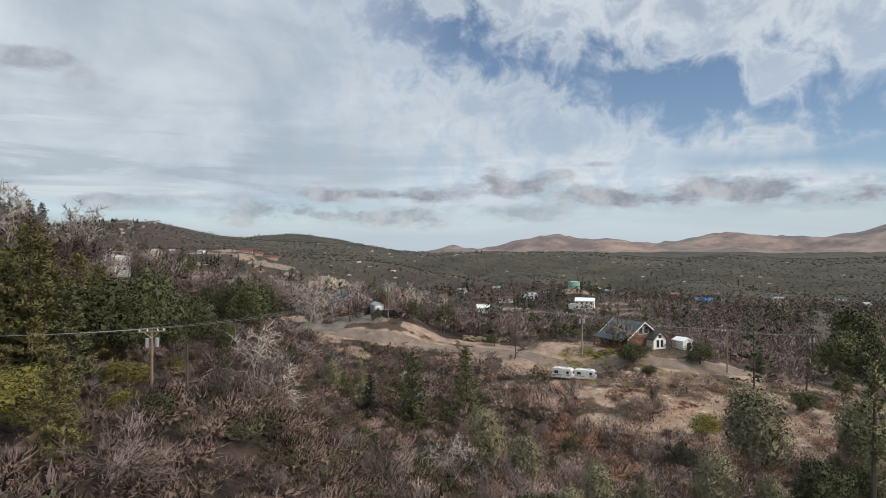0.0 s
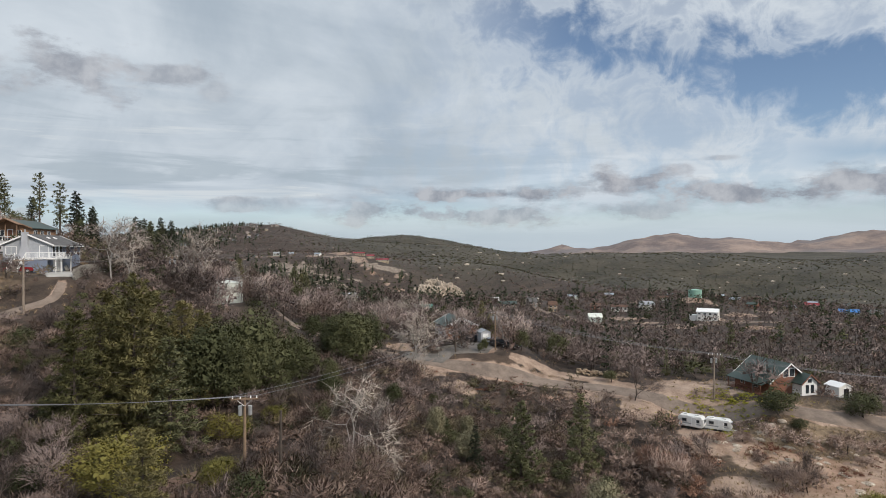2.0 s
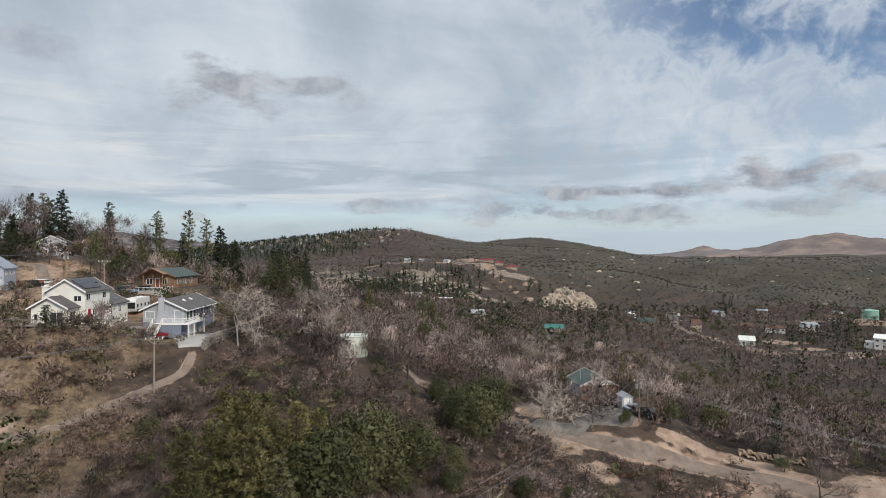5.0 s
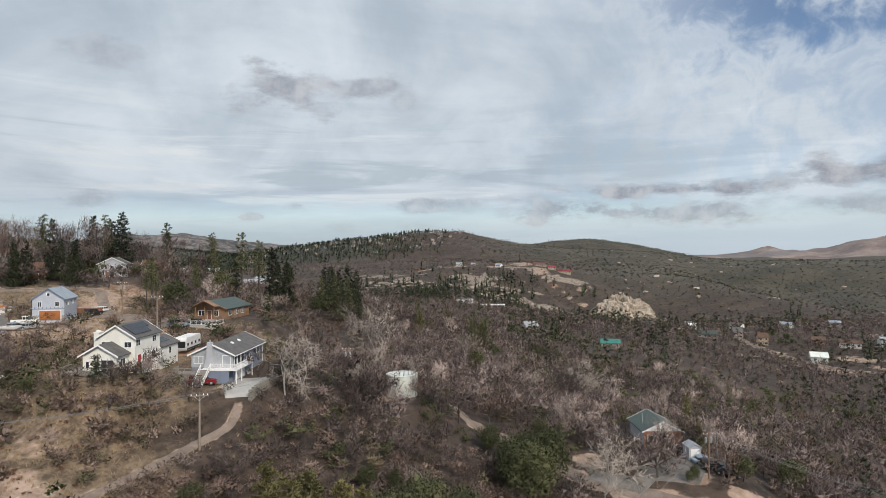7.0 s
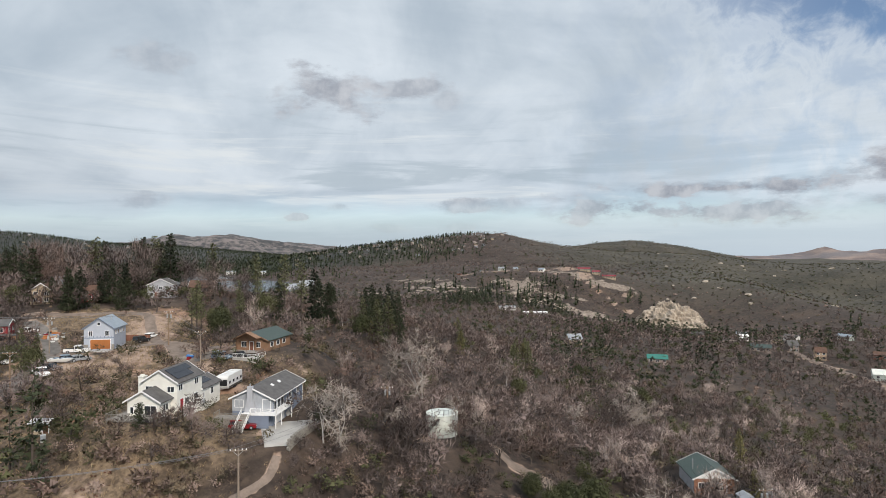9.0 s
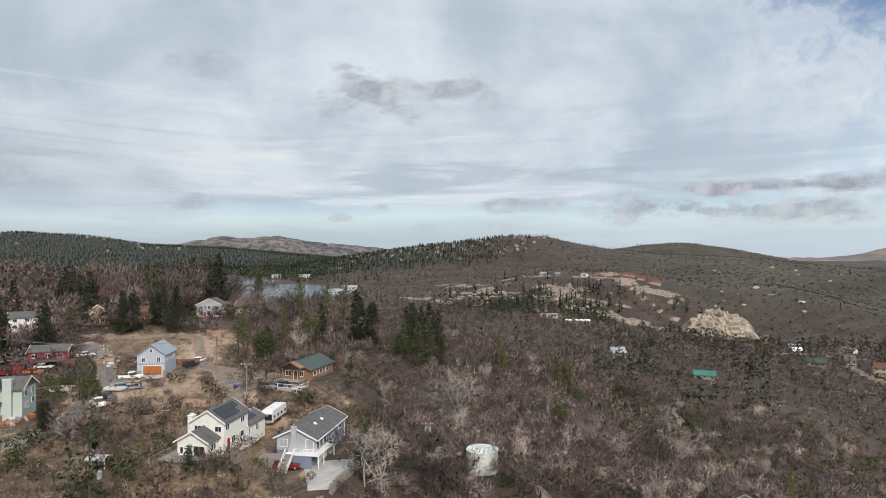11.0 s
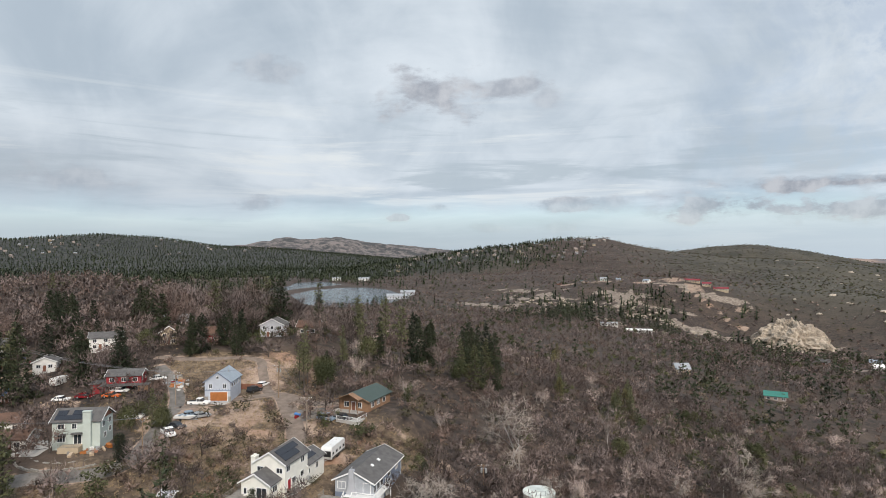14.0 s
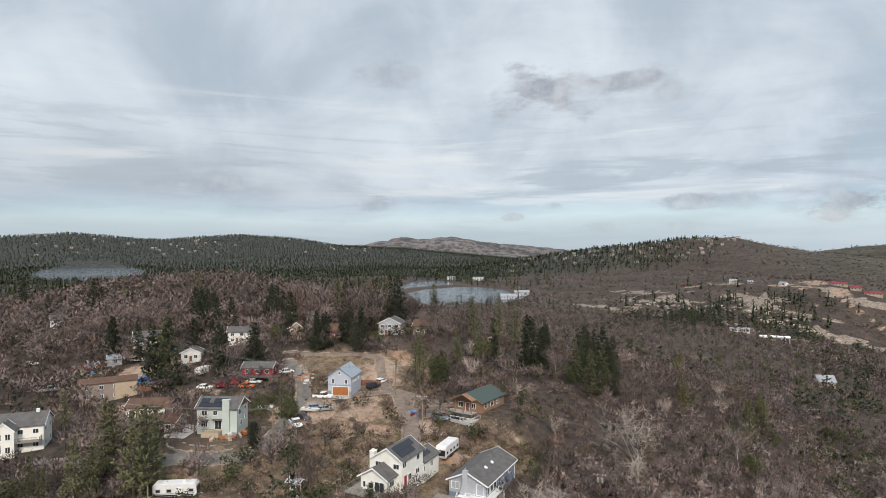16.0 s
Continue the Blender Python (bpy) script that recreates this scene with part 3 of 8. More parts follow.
for lake, (az_deg, r0, r1, half) in enumerate(LAKES):
    aa = radians(az_deg)
    ring = [(0.0, 0.0)] + [(math.cos(i * math.pi / 24), math.sin(i * math.pi / 24)) for i in range(48)]
    verts = []
    for u, v in ring:
        rad, tan = (r0 + r1) / 2 + u * (r1 - r0) / 2 * 1.3, v * half * 1.3
        verts.append((rad * math.sin(aa) + tan * math.cos(aa), rad * math.cos(aa) - tan * math.sin(aa), LAKE_Z + 0.03 * lake))
    wme = bpy.data.meshes.new("water")
    wme.from_pydata(verts, [], [(0, 1 + i, 1 + (i + 1) % 48) for i in range(48)])
    wme.materials.append(M_WATER)
    tagged(new("water", wme), "calm grey-blue mountain lake between wooded shores", "lake", kind="structure")


def ribbon(name, spec, mat, label, lift=0.10, widen=1.0, category="road"):
    half, line = spec
    d = np.gradient(line, axis=0)
    d /= np.linalg.norm(d, axis=1)[:, None]
    side = np.stack([d[:, 1], -d[:, 0]], 1)
    cols = np.linspace(-1, 1, 7)
    wv = half * widen * (0.9 + 0.25 * vnoise(line[:, 0], line[:, 1], 6, 5))
    P = line[:, None, :] + side[:, None, :] * (cols[None, :, None] * wv[:, None, None])
    z = ground_z(P[..., 0], P[..., 1]) + lift - 0.22 * (np.abs(cols) > 0.9)
    rme = grid_mesh(name, np.concatenate([P, z[..., None]], -1).reshape(-1, 3), len(line), len(cols), [mat], {})
    return tagged(new(name, rme), label, category, kind="structure")


ribbon("dirt_road", T_HILL, M_ROAD, "narrow packed dirt road climbing the hillside")
ribbon("dirt_road", T_LOWER, M_ROAD, "pale dirt road along the lower slope")
ribbon("dirt_road", T_UPPER, M_ROAD, "dusty dirt lane between the hilltop houses")
ribbon("road", T_MAIN, M_ASPHALT, "worn grey asphalt lane between houses")
ribbon("dirt_road", T_GULLY, M_ROAD, "washed-out dirt track down the bank")
ribbon("dirt_road", T_BACK, M_ROAD, "rutted dirt track behind the blue house")
ribbon("dirt_road", T_PINE, M_SHADEDDIRT, "shaded dirt track under the pines")
for spec in (T_VALLEY, T_VALLEYB, T_VALLEYC):
    ribbon("road", spec, M_ROAD, "distant pale road across the valley", lift=0.5)

# ---- building helpers ----
def part(name, bm, mat, parent, label="", m=None):
    me_ = bpy.data.meshes.new(name)
    bmesh.ops.recalc_face_normals(bm, faces=bm.faces)
    bm.to_mesh(me_)
    bm.free()
    me_.materials.append(mat)
    ob = new(name, me_)
    ob.parent = parent
    if m is not None:
        ob.matrix_basis = m
    if label:
        ob["label"] = label
    return ob


def share(name, me_, parent, m, label=""):
    ob = new(name, me_)
    ob.parent = parent
    ob.matrix_basis = m
    if label:
        ob["label"] = label
    return ob


def thing(name, label, category, x, y, z, rz=0.0, group=""):
    ob = new(name)
    ob.empty_display_size = 0.5
    ob.matrix_basis = pose(x, y, z, 0, 0, rz)
    return tagged(ob, label, category, group)


def box(bm, x0, x1, y0, y1, z0, z1):
    vs = [bm.verts.new((x, y, z)) for z in (z0, z1) for x, y in ((x0, y0), (x1, y0), (x1, y1), (x0, y1))]
    for f in ((0, 1, 2, 3), (4, 5, 6, 7), (0, 1, 5, 4), (1, 2, 6, 5), (2, 3, 7, 6), (3, 0, 4, 7)):
        bm.faces.new([vs[i] for i in f])


def boxes(*specs):
    bm = bmesh.new()
    for s in specs:
        box(bm, *s)
    return bm


def prism(bm, profile, y0, y1):
    """A closed profile of (x, z), drawn out along y."""
    a = [bm.verts.new((x, y0, z)) for x, z in profile]
    c = [bm.verts.new((x, y1, z)) for x, z in profile]
    bm.faces.new(a)
    bm.faces.new(c[::-1])
    n = len(profile)
    for i in range(n):
        bm.faces.new((a[i], a[(i + 1) % n], c[(i + 1) % n], c[i]))


def rod(bm, a, c, r, sides=6, r2=None):
    a, c = Vector(a), Vector(c)
    q = (c - a).to_track_quat("Z", "Y")
    r2 = r if r2 is None else r2
    lo = [bm.verts.new(a + q @ Vector((r * math.cos(i * 6.2832 / sides), r * math.sin(i * 6.2832 / sides), 0))) for i in range(sides)]
    hi = [bm.verts.new(c + q @ Vector((r2 * math.cos(i * 6.2832 / sides), r2 * math.sin(i * 6.2832 / sides), 0))) for i in range(sides)]
    for i in range(sides):
        bm.faces.new((lo[i], lo[(i + 1) % sides], hi[(i + 1) % sides], hi[i]))
    bm.faces.new(lo[::-1])
    bm.faces.new(hi)


M_WHITE = paint("white_paint", (0.70, 0.69, 0.66), 0.6, vary=0.08, boards=0.0)
M_CREAM = paint("cream_siding", (0.77, 0.76, 0.70), 0.7, vary=0.07, boards=0.2)
M_TRIM = paint("white_trim", (0.80, 0.80, 0.79), 0.5, vary=0.06)
M_SHINGLE = paint("grey_shingles", (0.105, 0.10, 0.098), 0.9, vary=0.3, scale=0.8, boards=0.14)
M_GREYBLUE = paint("grey_blue_siding", (0.185, 0.22, 0.29), 0.7, vary=0.1, boards=0.2)
M_PALEGREY = paint("pale_grey_siding", (0.42, 0.43, 0.46), 0.7, vary=0.1, boards=0.2)
M_BLUEBARN = paint("pale_blue_siding", (0.42, 0.455, 0.52), 0.7, vary=0.08, boards=0.2)
M_BLUEROOF = paint("blue_grey_roof", (0.27, 0.315, 0.36), 0.6, vary=0.15, boards=0.2)
M_ORANGE = paint("orange_wood_door", (0.36, 0.13, 0.035), 0.55, vary=0.2, boards=0.45)
M_GREENROOF = paint("green_metal_roof", (0.040, 0.062, 0.052), 0.5, vary=0.2, scale=1.5)
M_CEDAR = paint("cedar_logs", (0.25, 0.145, 0.085), 0.75, vary=0.25, boards=0.25)
M_REDWOOD = paint("reddish_timber", (0.22, 0.095, 0.06), 0.75, vary=0.25, boards=0.2)
M_MINT = paint("mint_siding", (0.46, 0.51, 0.47), 0.7, vary=0.07, boards=0.2)
M_RED = paint("barn_red_siding", (0.30, 0.028, 0.035), 0.7, vary=0.15, boards=0.2)
M_TAN = paint("tan_stucco", (0.42, 0.34, 0.24), 0.85, vary=0.1)
M_TAUPE = paint("taupe_siding", (0.27, 0.22, 0.19), 0.8, vary=0.12, boards=0.2)
M_BROWNROOF = paint("brown_shingles", (0.115, 0.065, 0.045), 0.9, vary=0.3, boards=0.14)
M_DECK = paint("weathered_deck", (0.25, 0.23, 0.205), 0.85, vary=0.25, scale=2.0)
M_BRICK = paint("brick", (0.33, 0.16, 0.10), 0.85, vary=0.3, scale=3.0, boards=0.08)
M_STONE = paint("stacked_stone", (0.27, 0.25, 0.22), 0.9, vary=0.35, scale=2.5, grain=5.0)
M_SOLAR = paint("solar_glass", (0.012, 0.014, 0.022), 0.15, vary=0.2)
M_GLASS = paint("window_glass", (0.035, 0.042, 0.05), 0.08, vary=0.3, scale=1.0)
M_REDDOOR = paint("red_door", (0.35, 0.02, 0.03), 0.5, vary=0.1)
M_TANK = paint("pale_green_steel", (0.66, 0.69, 0.63), 0.55, vary=0.14, scale=0.5)
M_GREENTANK = paint("green_steel", (0.25, 0.44, 0.35), 0.55, vary=0.1)
M_POLE = paint("pole_wood", (0.24, 0.165, 0.11), 0.9, vary=0.25, scale=2.0)
M_GREYPOLE = paint("grey_pole_wood", (0.27, 0.215, 0.17), 0.9, vary=0.25, scale=2.0)
M_METAL = paint("galvanised_metal", (0.50, 0.51, 0.52), 0.4, 0.6, vary=0.15)
M_WIRE = paint("cable", (0.16, 0.16, 0.17), 0.6, vary=0.1)
M_TYRE = paint("rubber", (0.02, 0.02, 0.02), 0.8, vary=0.2)
M_BLACK = paint("black_paint", (0.02, 0.02, 0.022), 0.3, vary=0.2)
M_SILVER = paint("silver_paint", (0.42, 0.44, 0.46), 0.3, 0.4, vary=0.08)
M_CARWHITE = paint("white_car_paint", (0.78, 0.78, 0.77), 0.25, vary=0.05)
M_CARRED = paint("red_car_paint", (0.20, 0.015, 0.02), 0.25, vary=0.1)
M_CARORANGE = paint("orange_car_paint", (0.75, 0.16, 0.03), 0.3, vary=0.1)
M_CARBLUE = paint("blue_grey_car_paint", (0.20, 0.26, 0.32), 0.3, vary=0.1)
M_PLASTIC = paint("white_fibreglass", (0.68, 0.68, 0.665), 0.4, vary=0.08)
M_BLUETARP = paint("blue_tarp", (0.05, 0.20, 0.50), 0.6, vary=0.2)
M_TEAL = paint("teal_roof", (0.03, 0.17, 0.135), 0.5, vary=0.15)
M_LOG = paint("cut_logs", (0.44, 0.335, 0.235), 0.85, vary=0.3, scale=3.0)
M_GREYROOF = paint("pale_grey_metal_roof", (0.30, 0.32, 0.34), 0.5, vary=0.15)
M_LAMP = paint("lamp_lens", (0.6, 0.05, 0.04), 0.3, vary=0.1)
M_HEADLAMP = paint("headlamp_lens", (0.7, 0.7, 0.68), 0.15, vary=0.05)

FRAMES, PANES = {}, {}
BARS = {}


def window(parent, side, u, z, w_, h, size, frame_mat=None, bars=1, name="window"):
    """A framed pane on one side of a block; size is the block's (width, depth, x, y, z)."""
    W, D, bx, by, bz = size
    frame_mat = frame_mat or M_TRIM
    key = (w_, h, frame_mat.name, bars)
    if key not in FRAMES:
        t = 0.09
        bm = bmesh.new()
        rims = []
        for q, yy in ((0, 0.03), (0, -0.07), (1, -0.07), (1, 0.03)):
            a_, c_ = (w_ / 2 + t, h / 2 + t) if q == 0 else (w_ / 2, h / 2)
            rims.append([bm.verts.new(p_) for p_ in ((-a_, yy, -c_), (a_, yy, -c_), (a_, yy, c_), (-a_, yy, c_))])
        for i in range(4):
            r0, r1 = rims[i], rims[(i + 1) % 4]
            for j in range(4):
                bm.faces.new((r0[j], r0[(j + 1) % 4], r1[(j + 1) % 4], r1[j]))
        bmesh.ops.recalc_face_normals(bm, faces=bm.faces)
        me_ = bpy.data.meshes.new("window_frame")
        bm.to_mesh(me_)
        bm.free()
        me_.materials.append(frame_mat)
        FRAMES[key] = me_
        bm = boxes((-w_ / 2, w_ / 2, -0.03, -0.012, -h / 2, h / 2))
        me_ = bpy.data.meshes.new("pane")
        bm.to_mesh(me_)
        bm.free()
        me_.materials.append(M_GLASS)
        PANES[key] = me_
        me_ = bpy.data.meshes.new("glazing_bar")
        bm = boxes((-0.03, 0.03, -0.055, -0.032, -h / 2, h / 2))
        bm.to_mesh(me_)
        bm.free()
        me_.materials.append(frame_mat)
        BARS[key] = me_
    m = {"f": pose(bx + u, by, bz + z), "b": pose(bx - u, by + D, bz + z, 0, 0, 180),
         "r": pose(bx + W / 2, by + u, bz + z, 0, 0, 90), "l": pose(bx - W / 2, by + D - u, bz + z, 0, 0, -90)}[side]
    ob = share(name, FRAMES[key], parent, m)
    share("pane", PANES[key], ob, Matrix())
    for i in range(bars):
        share("glazing_bar", BARS[key], ob, Matrix.Translation((-w_ / 2 + w_ * (i + 1) / (bars + 1), 0, 0)))
    return ob


def panel_door(parent, side, u, w_, h, size, mat, name="door", z=0.0, label=""):
    """A door leaf in a frame, standing on the floor at z."""
    W, D, bx, by, bz = size
    m = {"f": pose(bx + u, by, bz + z), "r": pose(bx + W / 2, by + u, bz + z, 0, 0, 90), "l": pose(bx - W / 2, by + D - u, bz + z, 0, 0, -90), "b": pose(bx - u, by + D, bz + z, 0, 0, 180)}[side]
    bm = boxes((-w_ / 2, w_ / 2, -0.05, 0.02, 0.02, h))
    n = max(1, round(h / 0.55))
    for i in range(n):
        box(bm, -w_ / 2 + 0.08, w_ / 2 - 0.08, -0.075, -0.05, 0.1 + i * h / n, (i + 1) * h / n - 0.05)
    ob = part(name, bm, mat, parent, label, m)
    part("door_frame", boxes((-w_ / 2 - 0.12, -w_ / 2, -0.06, 0.02, 0, h + 0.12), (w_ / 2, w_ / 2 + 0.12, -0.06, 0.02, 0, h + 0.12), (-w_ / 2, w_ / 2, -0.06, 0.02, h, h + 0.12)), M_TRIM, ob)
    return ob


def block(parent, size, h, rise, wall, roof, over=0.45, trim=None, skirt=1.5, ridge="y", thick=0.16):
    """Walls under a gabled roof. size: width, depth, x and y of the front's middle, z of the floor. The ridge runs along y, or along x."""
    W, D, bx, by, bz = size
    m = pose(bx, by, bz)
    w_, d = W, D
    if ridge == "x":
        m = pose(bx - W / 2, by + D / 2, bz, 0, 0, -90)
        w_, d = D, W
    bm = bmesh.new()
    prism(bm, ((-w_ / 2, -skirt), (w_ / 2, -skirt), (w_ / 2, h), (0, h + rise), (-w_ / 2, h)), 0, d)
    part("wall", bm, wall, parent, "", m)
    s = rise / (w_ / 2)
    bm = bmesh.new()
    e = w_ / 2 + over
    lift = 0.02
    prism(bm, ((0, h + rise + lift), (e, h - over * s + lift), (e, h - over * s + thick + lift), (0, h + rise + thick + lift), (-e, h - over * s + thick + lift), (-e, h - over * s + lift)), -over, d + over)
    part("roof", bm, roof, parent, "", m)
    if trim is not None:
        for y0, y1 in ((-over - 0.06, -over - 0.003), (d + over + 0.003, d + over + 0.06)):
            bm = bmesh.new()
            prism(bm, ((0, h + rise - 0.05), (e + 0.03, h - over * s - 0.07), (e + 0.03, h - over * s + thick + 0.05), (0, h + rise + thick + 0.07), (-e - 0.03, h - over * s + thick + 0.05), (-e - 0.03, h - over * s - 0.07)), y0, y1)
            part("barge_board", bm, trim, parent, "", m)
    return m


def railing(parent, pts, height=1.0, mat=None, step=0.16, name="railing"):
    """Posts, top and bottom rails and balusters along a line of points."""
    bm = bmesh.new()
    for a, c in zip(pts[:-1], pts[1:]):
        a, c = Vector(a), Vector(c)
        L = (c - a).length
        for zz, r in ((height, 0.045), (0.12, 0.03)):
            rod(bm, a + Vector((0, 0, zz)), c + Vector((0, 0, zz)), r, 4)
        n = max(1, int(L / step))
        for i in range(n + 1):
            q = a.lerp(c, i / n)
            big = i % 10 == 0 or i == n
            rod(bm, q, q + Vector((0, 0, height + (0.06 if big else 0))), 0.05 if big else 0.016, 4)
    return part(name, bm, mat or M_DECK, parent)


CARS = {}


def car(label, paint_mat, x, y, rz, kind="sedan", name="car", category="car"):
    """A parked vehicle: body, cabin glass, roof, four wheels with tyre and rim, lights."""
    z = gz(x, y) + 0.06
    t = thing(name, label, category, x, y, z, rz)
    L, Wd, hb, hr = {"sedan": (4.6, 1.8, 0.85, 1.45), "suv": (4.7, 1.9, 1.0, 1.75), "pickup": (5.6, 1.95, 1.05, 1.85)}[kind]
    key = (kind, paint_mat.name)
    if key not in CARS:
        bm = bmesh.new()
        prof = [(-L / 2, 0.35), (-L / 2 + 0.1, 0.28), (L / 2 - 0.1, 0.28), (L / 2, 0.4), (L / 2, hb - 0.2), (L / 2 - 0.25, hb - 0.08), (L * 0.22, hb), (-L / 2 + 0.05, hb), (-L / 2, hb - 0.15)]
        prism(bm, prof, -Wd / 2, Wd / 2)
        bmesh.ops.bevel(bm, geom=bm.edges[:], offset=0.05, segments=1, affect="EDGES")
        c0, c1 = {"sedan": (-1.55, 1.05), "suv": (-2.2, 1.0), "pickup": (-0.55, 1.35)}[kind]
        glass = bmesh.new()
        prism(glass, [(c0, hb - 0.02), (c1, hb - 0.02), (c1 - 0.65, hr - 0.06), (c0 + (0.5 if kind == "sedan" else 0.18), hr - 0.06)], -Wd / 2 + 0.1, Wd / 2 - 0.1)
        top = bmesh.new()
        prism(top, [(c0 + 0.12, hr - 0.16), (c1 - 0.55, hr - 0.16), (c1 - 0.68, hr), (c0 + (0.5 if kind == "sedan" else 0.2), hr)], -Wd / 2 + 0.08, Wd / 2 - 0.08)
        for xx in (c0 + (0.75 if kind == "sedan" else 0.35), (c0 + c1) / 2):
            box(top, xx - 0.06, xx + 0.06, -Wd / 2 + 0.085, Wd / 2 - 0.085, hb - 0.02, hr - 0.14)
        bed = None
        if kind == "pickup":
            bed = boxes((-L / 2 + 0.12, -0.65, -Wd / 2 + 0.14, Wd / 2 - 0.14, hb + 0.004, hb + 0.02))
        tyre, rim = bmesh.new(), bmesh.new()
        rod(tyre, (0, -0.11, 0), (0, 0.11, 0), 0.35, 14)
        rod(rim, (0, -0.118, 0), (0, 0.118, 0), 0.2, 10)
        lamp = boxes((-0.03, 0.03, -0.16, 0.16, -0.07, 0.07))
        made = []
        for bm_, mat_ in ((bm, paint_mat), (glass, M_GLASS), (top, paint_mat), (tyre, M_TYRE), (rim, M_METAL), (lamp, M_HEADLAMP), (bed, M_TYRE)):
            if bm_ is None:
                made.append(None)
                continue
            me_ = bpy.data.meshes.new("car_piece")
            bmesh.ops.recalc_face_normals(bm_, faces=bm_.faces)
            bm_.to_mesh(me_)
            bm_.free()
            me_.materials.append(mat_)
            made.append(me_)
        CARS[key] = made
    made = CARS[key]
    share("body", made[0], t, Matrix())
    share("cab_glass", made[1], t, Matrix())
    share("cab_roof", made[2], t, Matrix())
    for sx_ in (-L * 0.31, L * 0.32):
        for sy_ in (-Wd / 2 + 0.1, Wd / 2 - 0.1):
            wh = share("wheel", made[3], t, pose(sx_, sy_, 0.35))
            share("rim", made[4], wh, Matrix())
    for sy_ in (-0.62, 0.62):
        share("headlight", made[5], t, pose(L / 2 - 0.02, sy_, hb - 0.28))
    if made[6]:
        share("truck_bed", made[6], t, Matrix())
    return t

# ---- plants ----
rng = np.random.default_rng(7)


def unit(v):
    return v / np.maximum(np.linalg.norm(v, axis=-1, keepdims=True), 1e-6)


class Shape:
    """Collects triangles; slot 0 is wood, slot 1 is foliage or twigs."""

    def __init__(self):
        self.v, self.f, self.m, self.o, self.n = [], [], [], [], 0

    def tris(self, verts, slot, out=None):
        """verts (n, 3, 3): loose triangles; out (n, 3): which way is outward on their lobe."""
        n = len(verts)
        self.o.append(np.zeros((3 * n, 3)) if out is None else np.repeat(out, 3, 0))
        self.v.append(verts.reshape(-1, 3))
        self.f.append(np.arange(3 * n).reshape(n, 3) + self.n)
        self.m.append(np.full(n, slot))
        self.n += 3 * n

    def limb(self, a, b, ra, rb, slot=0, sides=4):
        a, b = np.asarray(a, float), np.asarray(b, float)
        d = unit(b - a)
        s = unit(np.cross(d, [0.3, 0.9, 0.2]))
        t = np.cross(d, s)
        ang = np.arange(sides) * 2 * np.pi / sides
        ring = np.cos(ang)[:, None] * s + np.sin(ang)[:, None] * t
        self.v.append(np.vstack([a + ring * ra, b + ring * rb]))
        self.o.append(np.zeros((2 * sides, 3)))
        i = np.arange(sides)
        j = (i + 1) % sides
        self.f.append(np.vstack([np.stack([i, j, j + sides], 1), np.stack([i, j + sides, i + sides], 1)]) + self.n)
        self.m.append(np.full(2 * sides, slot))
        self.n += 2 * sides

    def slivers(self, base, way, length, width, slot=1, out=None):
        """Thin pointed blades from base along way."""
        side = unit(np.cross(way, rng.normal(size=way.shape))) * (np.asarray(width)[:, None] / 2)
        self.tris(np.stack([base - side, base + side, base + way * np.asarray(length)[:, None]], 1), slot, out)

    def leaves(self, at, size, slot=1, out=None):
        """Loose leaf sprays, each one triangle, turned anyhow."""
        a = unit(rng.normal(size=at.shape))
        b_ = unit(np.cross(a, rng.normal(size=at.shape)))
        s = np.asarray(size)[:, None]
        self.tris(np.stack([at - a * s * 0.5 - b_ * s * 0.35, at + a * s * 0.5 - b_ * s * 0.3, at + b_ * s * 0.55], 1), slot, out)

    def fill(self, centre, rx, rz, n, slot=1, size=0.85):
        """Loose inner sprays that close a crown without any smooth surface."""
        d = unit(rng.normal(size=(n, 3)))
        at = np.asarray(centre) + d * (rng.uniform(0.1, 1.0, n) ** 0.6)[:, None] * [rx, rx, rz]
        self.leaves(at, rng.uniform(0.7, 1.3, n) * rx * size, slot, d)

    def done(self):
        return np.vstack(self.v), np.vstack(self.f), np.concatenate(self.m), np.vstack(self.o)


def crown_normals(v, f, m, o, rough=0.22):
    """Turns the foliage faces outward and gives each crown soft rounded shading; wood keeps its own."""
    g = np.random.default_rng(len(v))
    geo_n = np.cross(v[f[:, 1]] - v[f[:, 0]], v[f[:, 2]] - v[f[:, 0]])
    out = v * [1.0, 1.0, 0.8] - [0, 0, 0.34]
    out = unit(out + [0, 0, 0.12])
    out = np.where(np.abs(o).sum(1, keepdims=True) > 0, unit(0.5 * out + 0.8 * o), out)
    fo = unit(out[f].mean(1) + g.normal(size=(len(f), 3)) * rough)
    leaf = m == 1
    flip = leaf & (np.sum(geo_n * fo, 1) < 0)
    f = f.copy()
    f[flip] = f[flip][:, [0, 2, 1]]
    geo_n[flip] *= -1
    fo = np.where(leaf[:, None], unit(fo + 0.3 * unit(geo_n)), 0.0)
    n = np.zeros_like(v)
    for c in range(3):
        np.add.at(n, f[:, c], np.where(leaf[:, None], fo, geo_n))
    return f, unit(n)


def set_normals(me_, n):
    me_.polygons.foreach_set("use_smooth", np.ones(len(me_.polygons), bool))
    me_.attributes.new("custom_normal", "FLOAT_VECTOR", "POINT").data.foreach_set("vector", np.ascontiguousarray(n, np.float32).ravel())


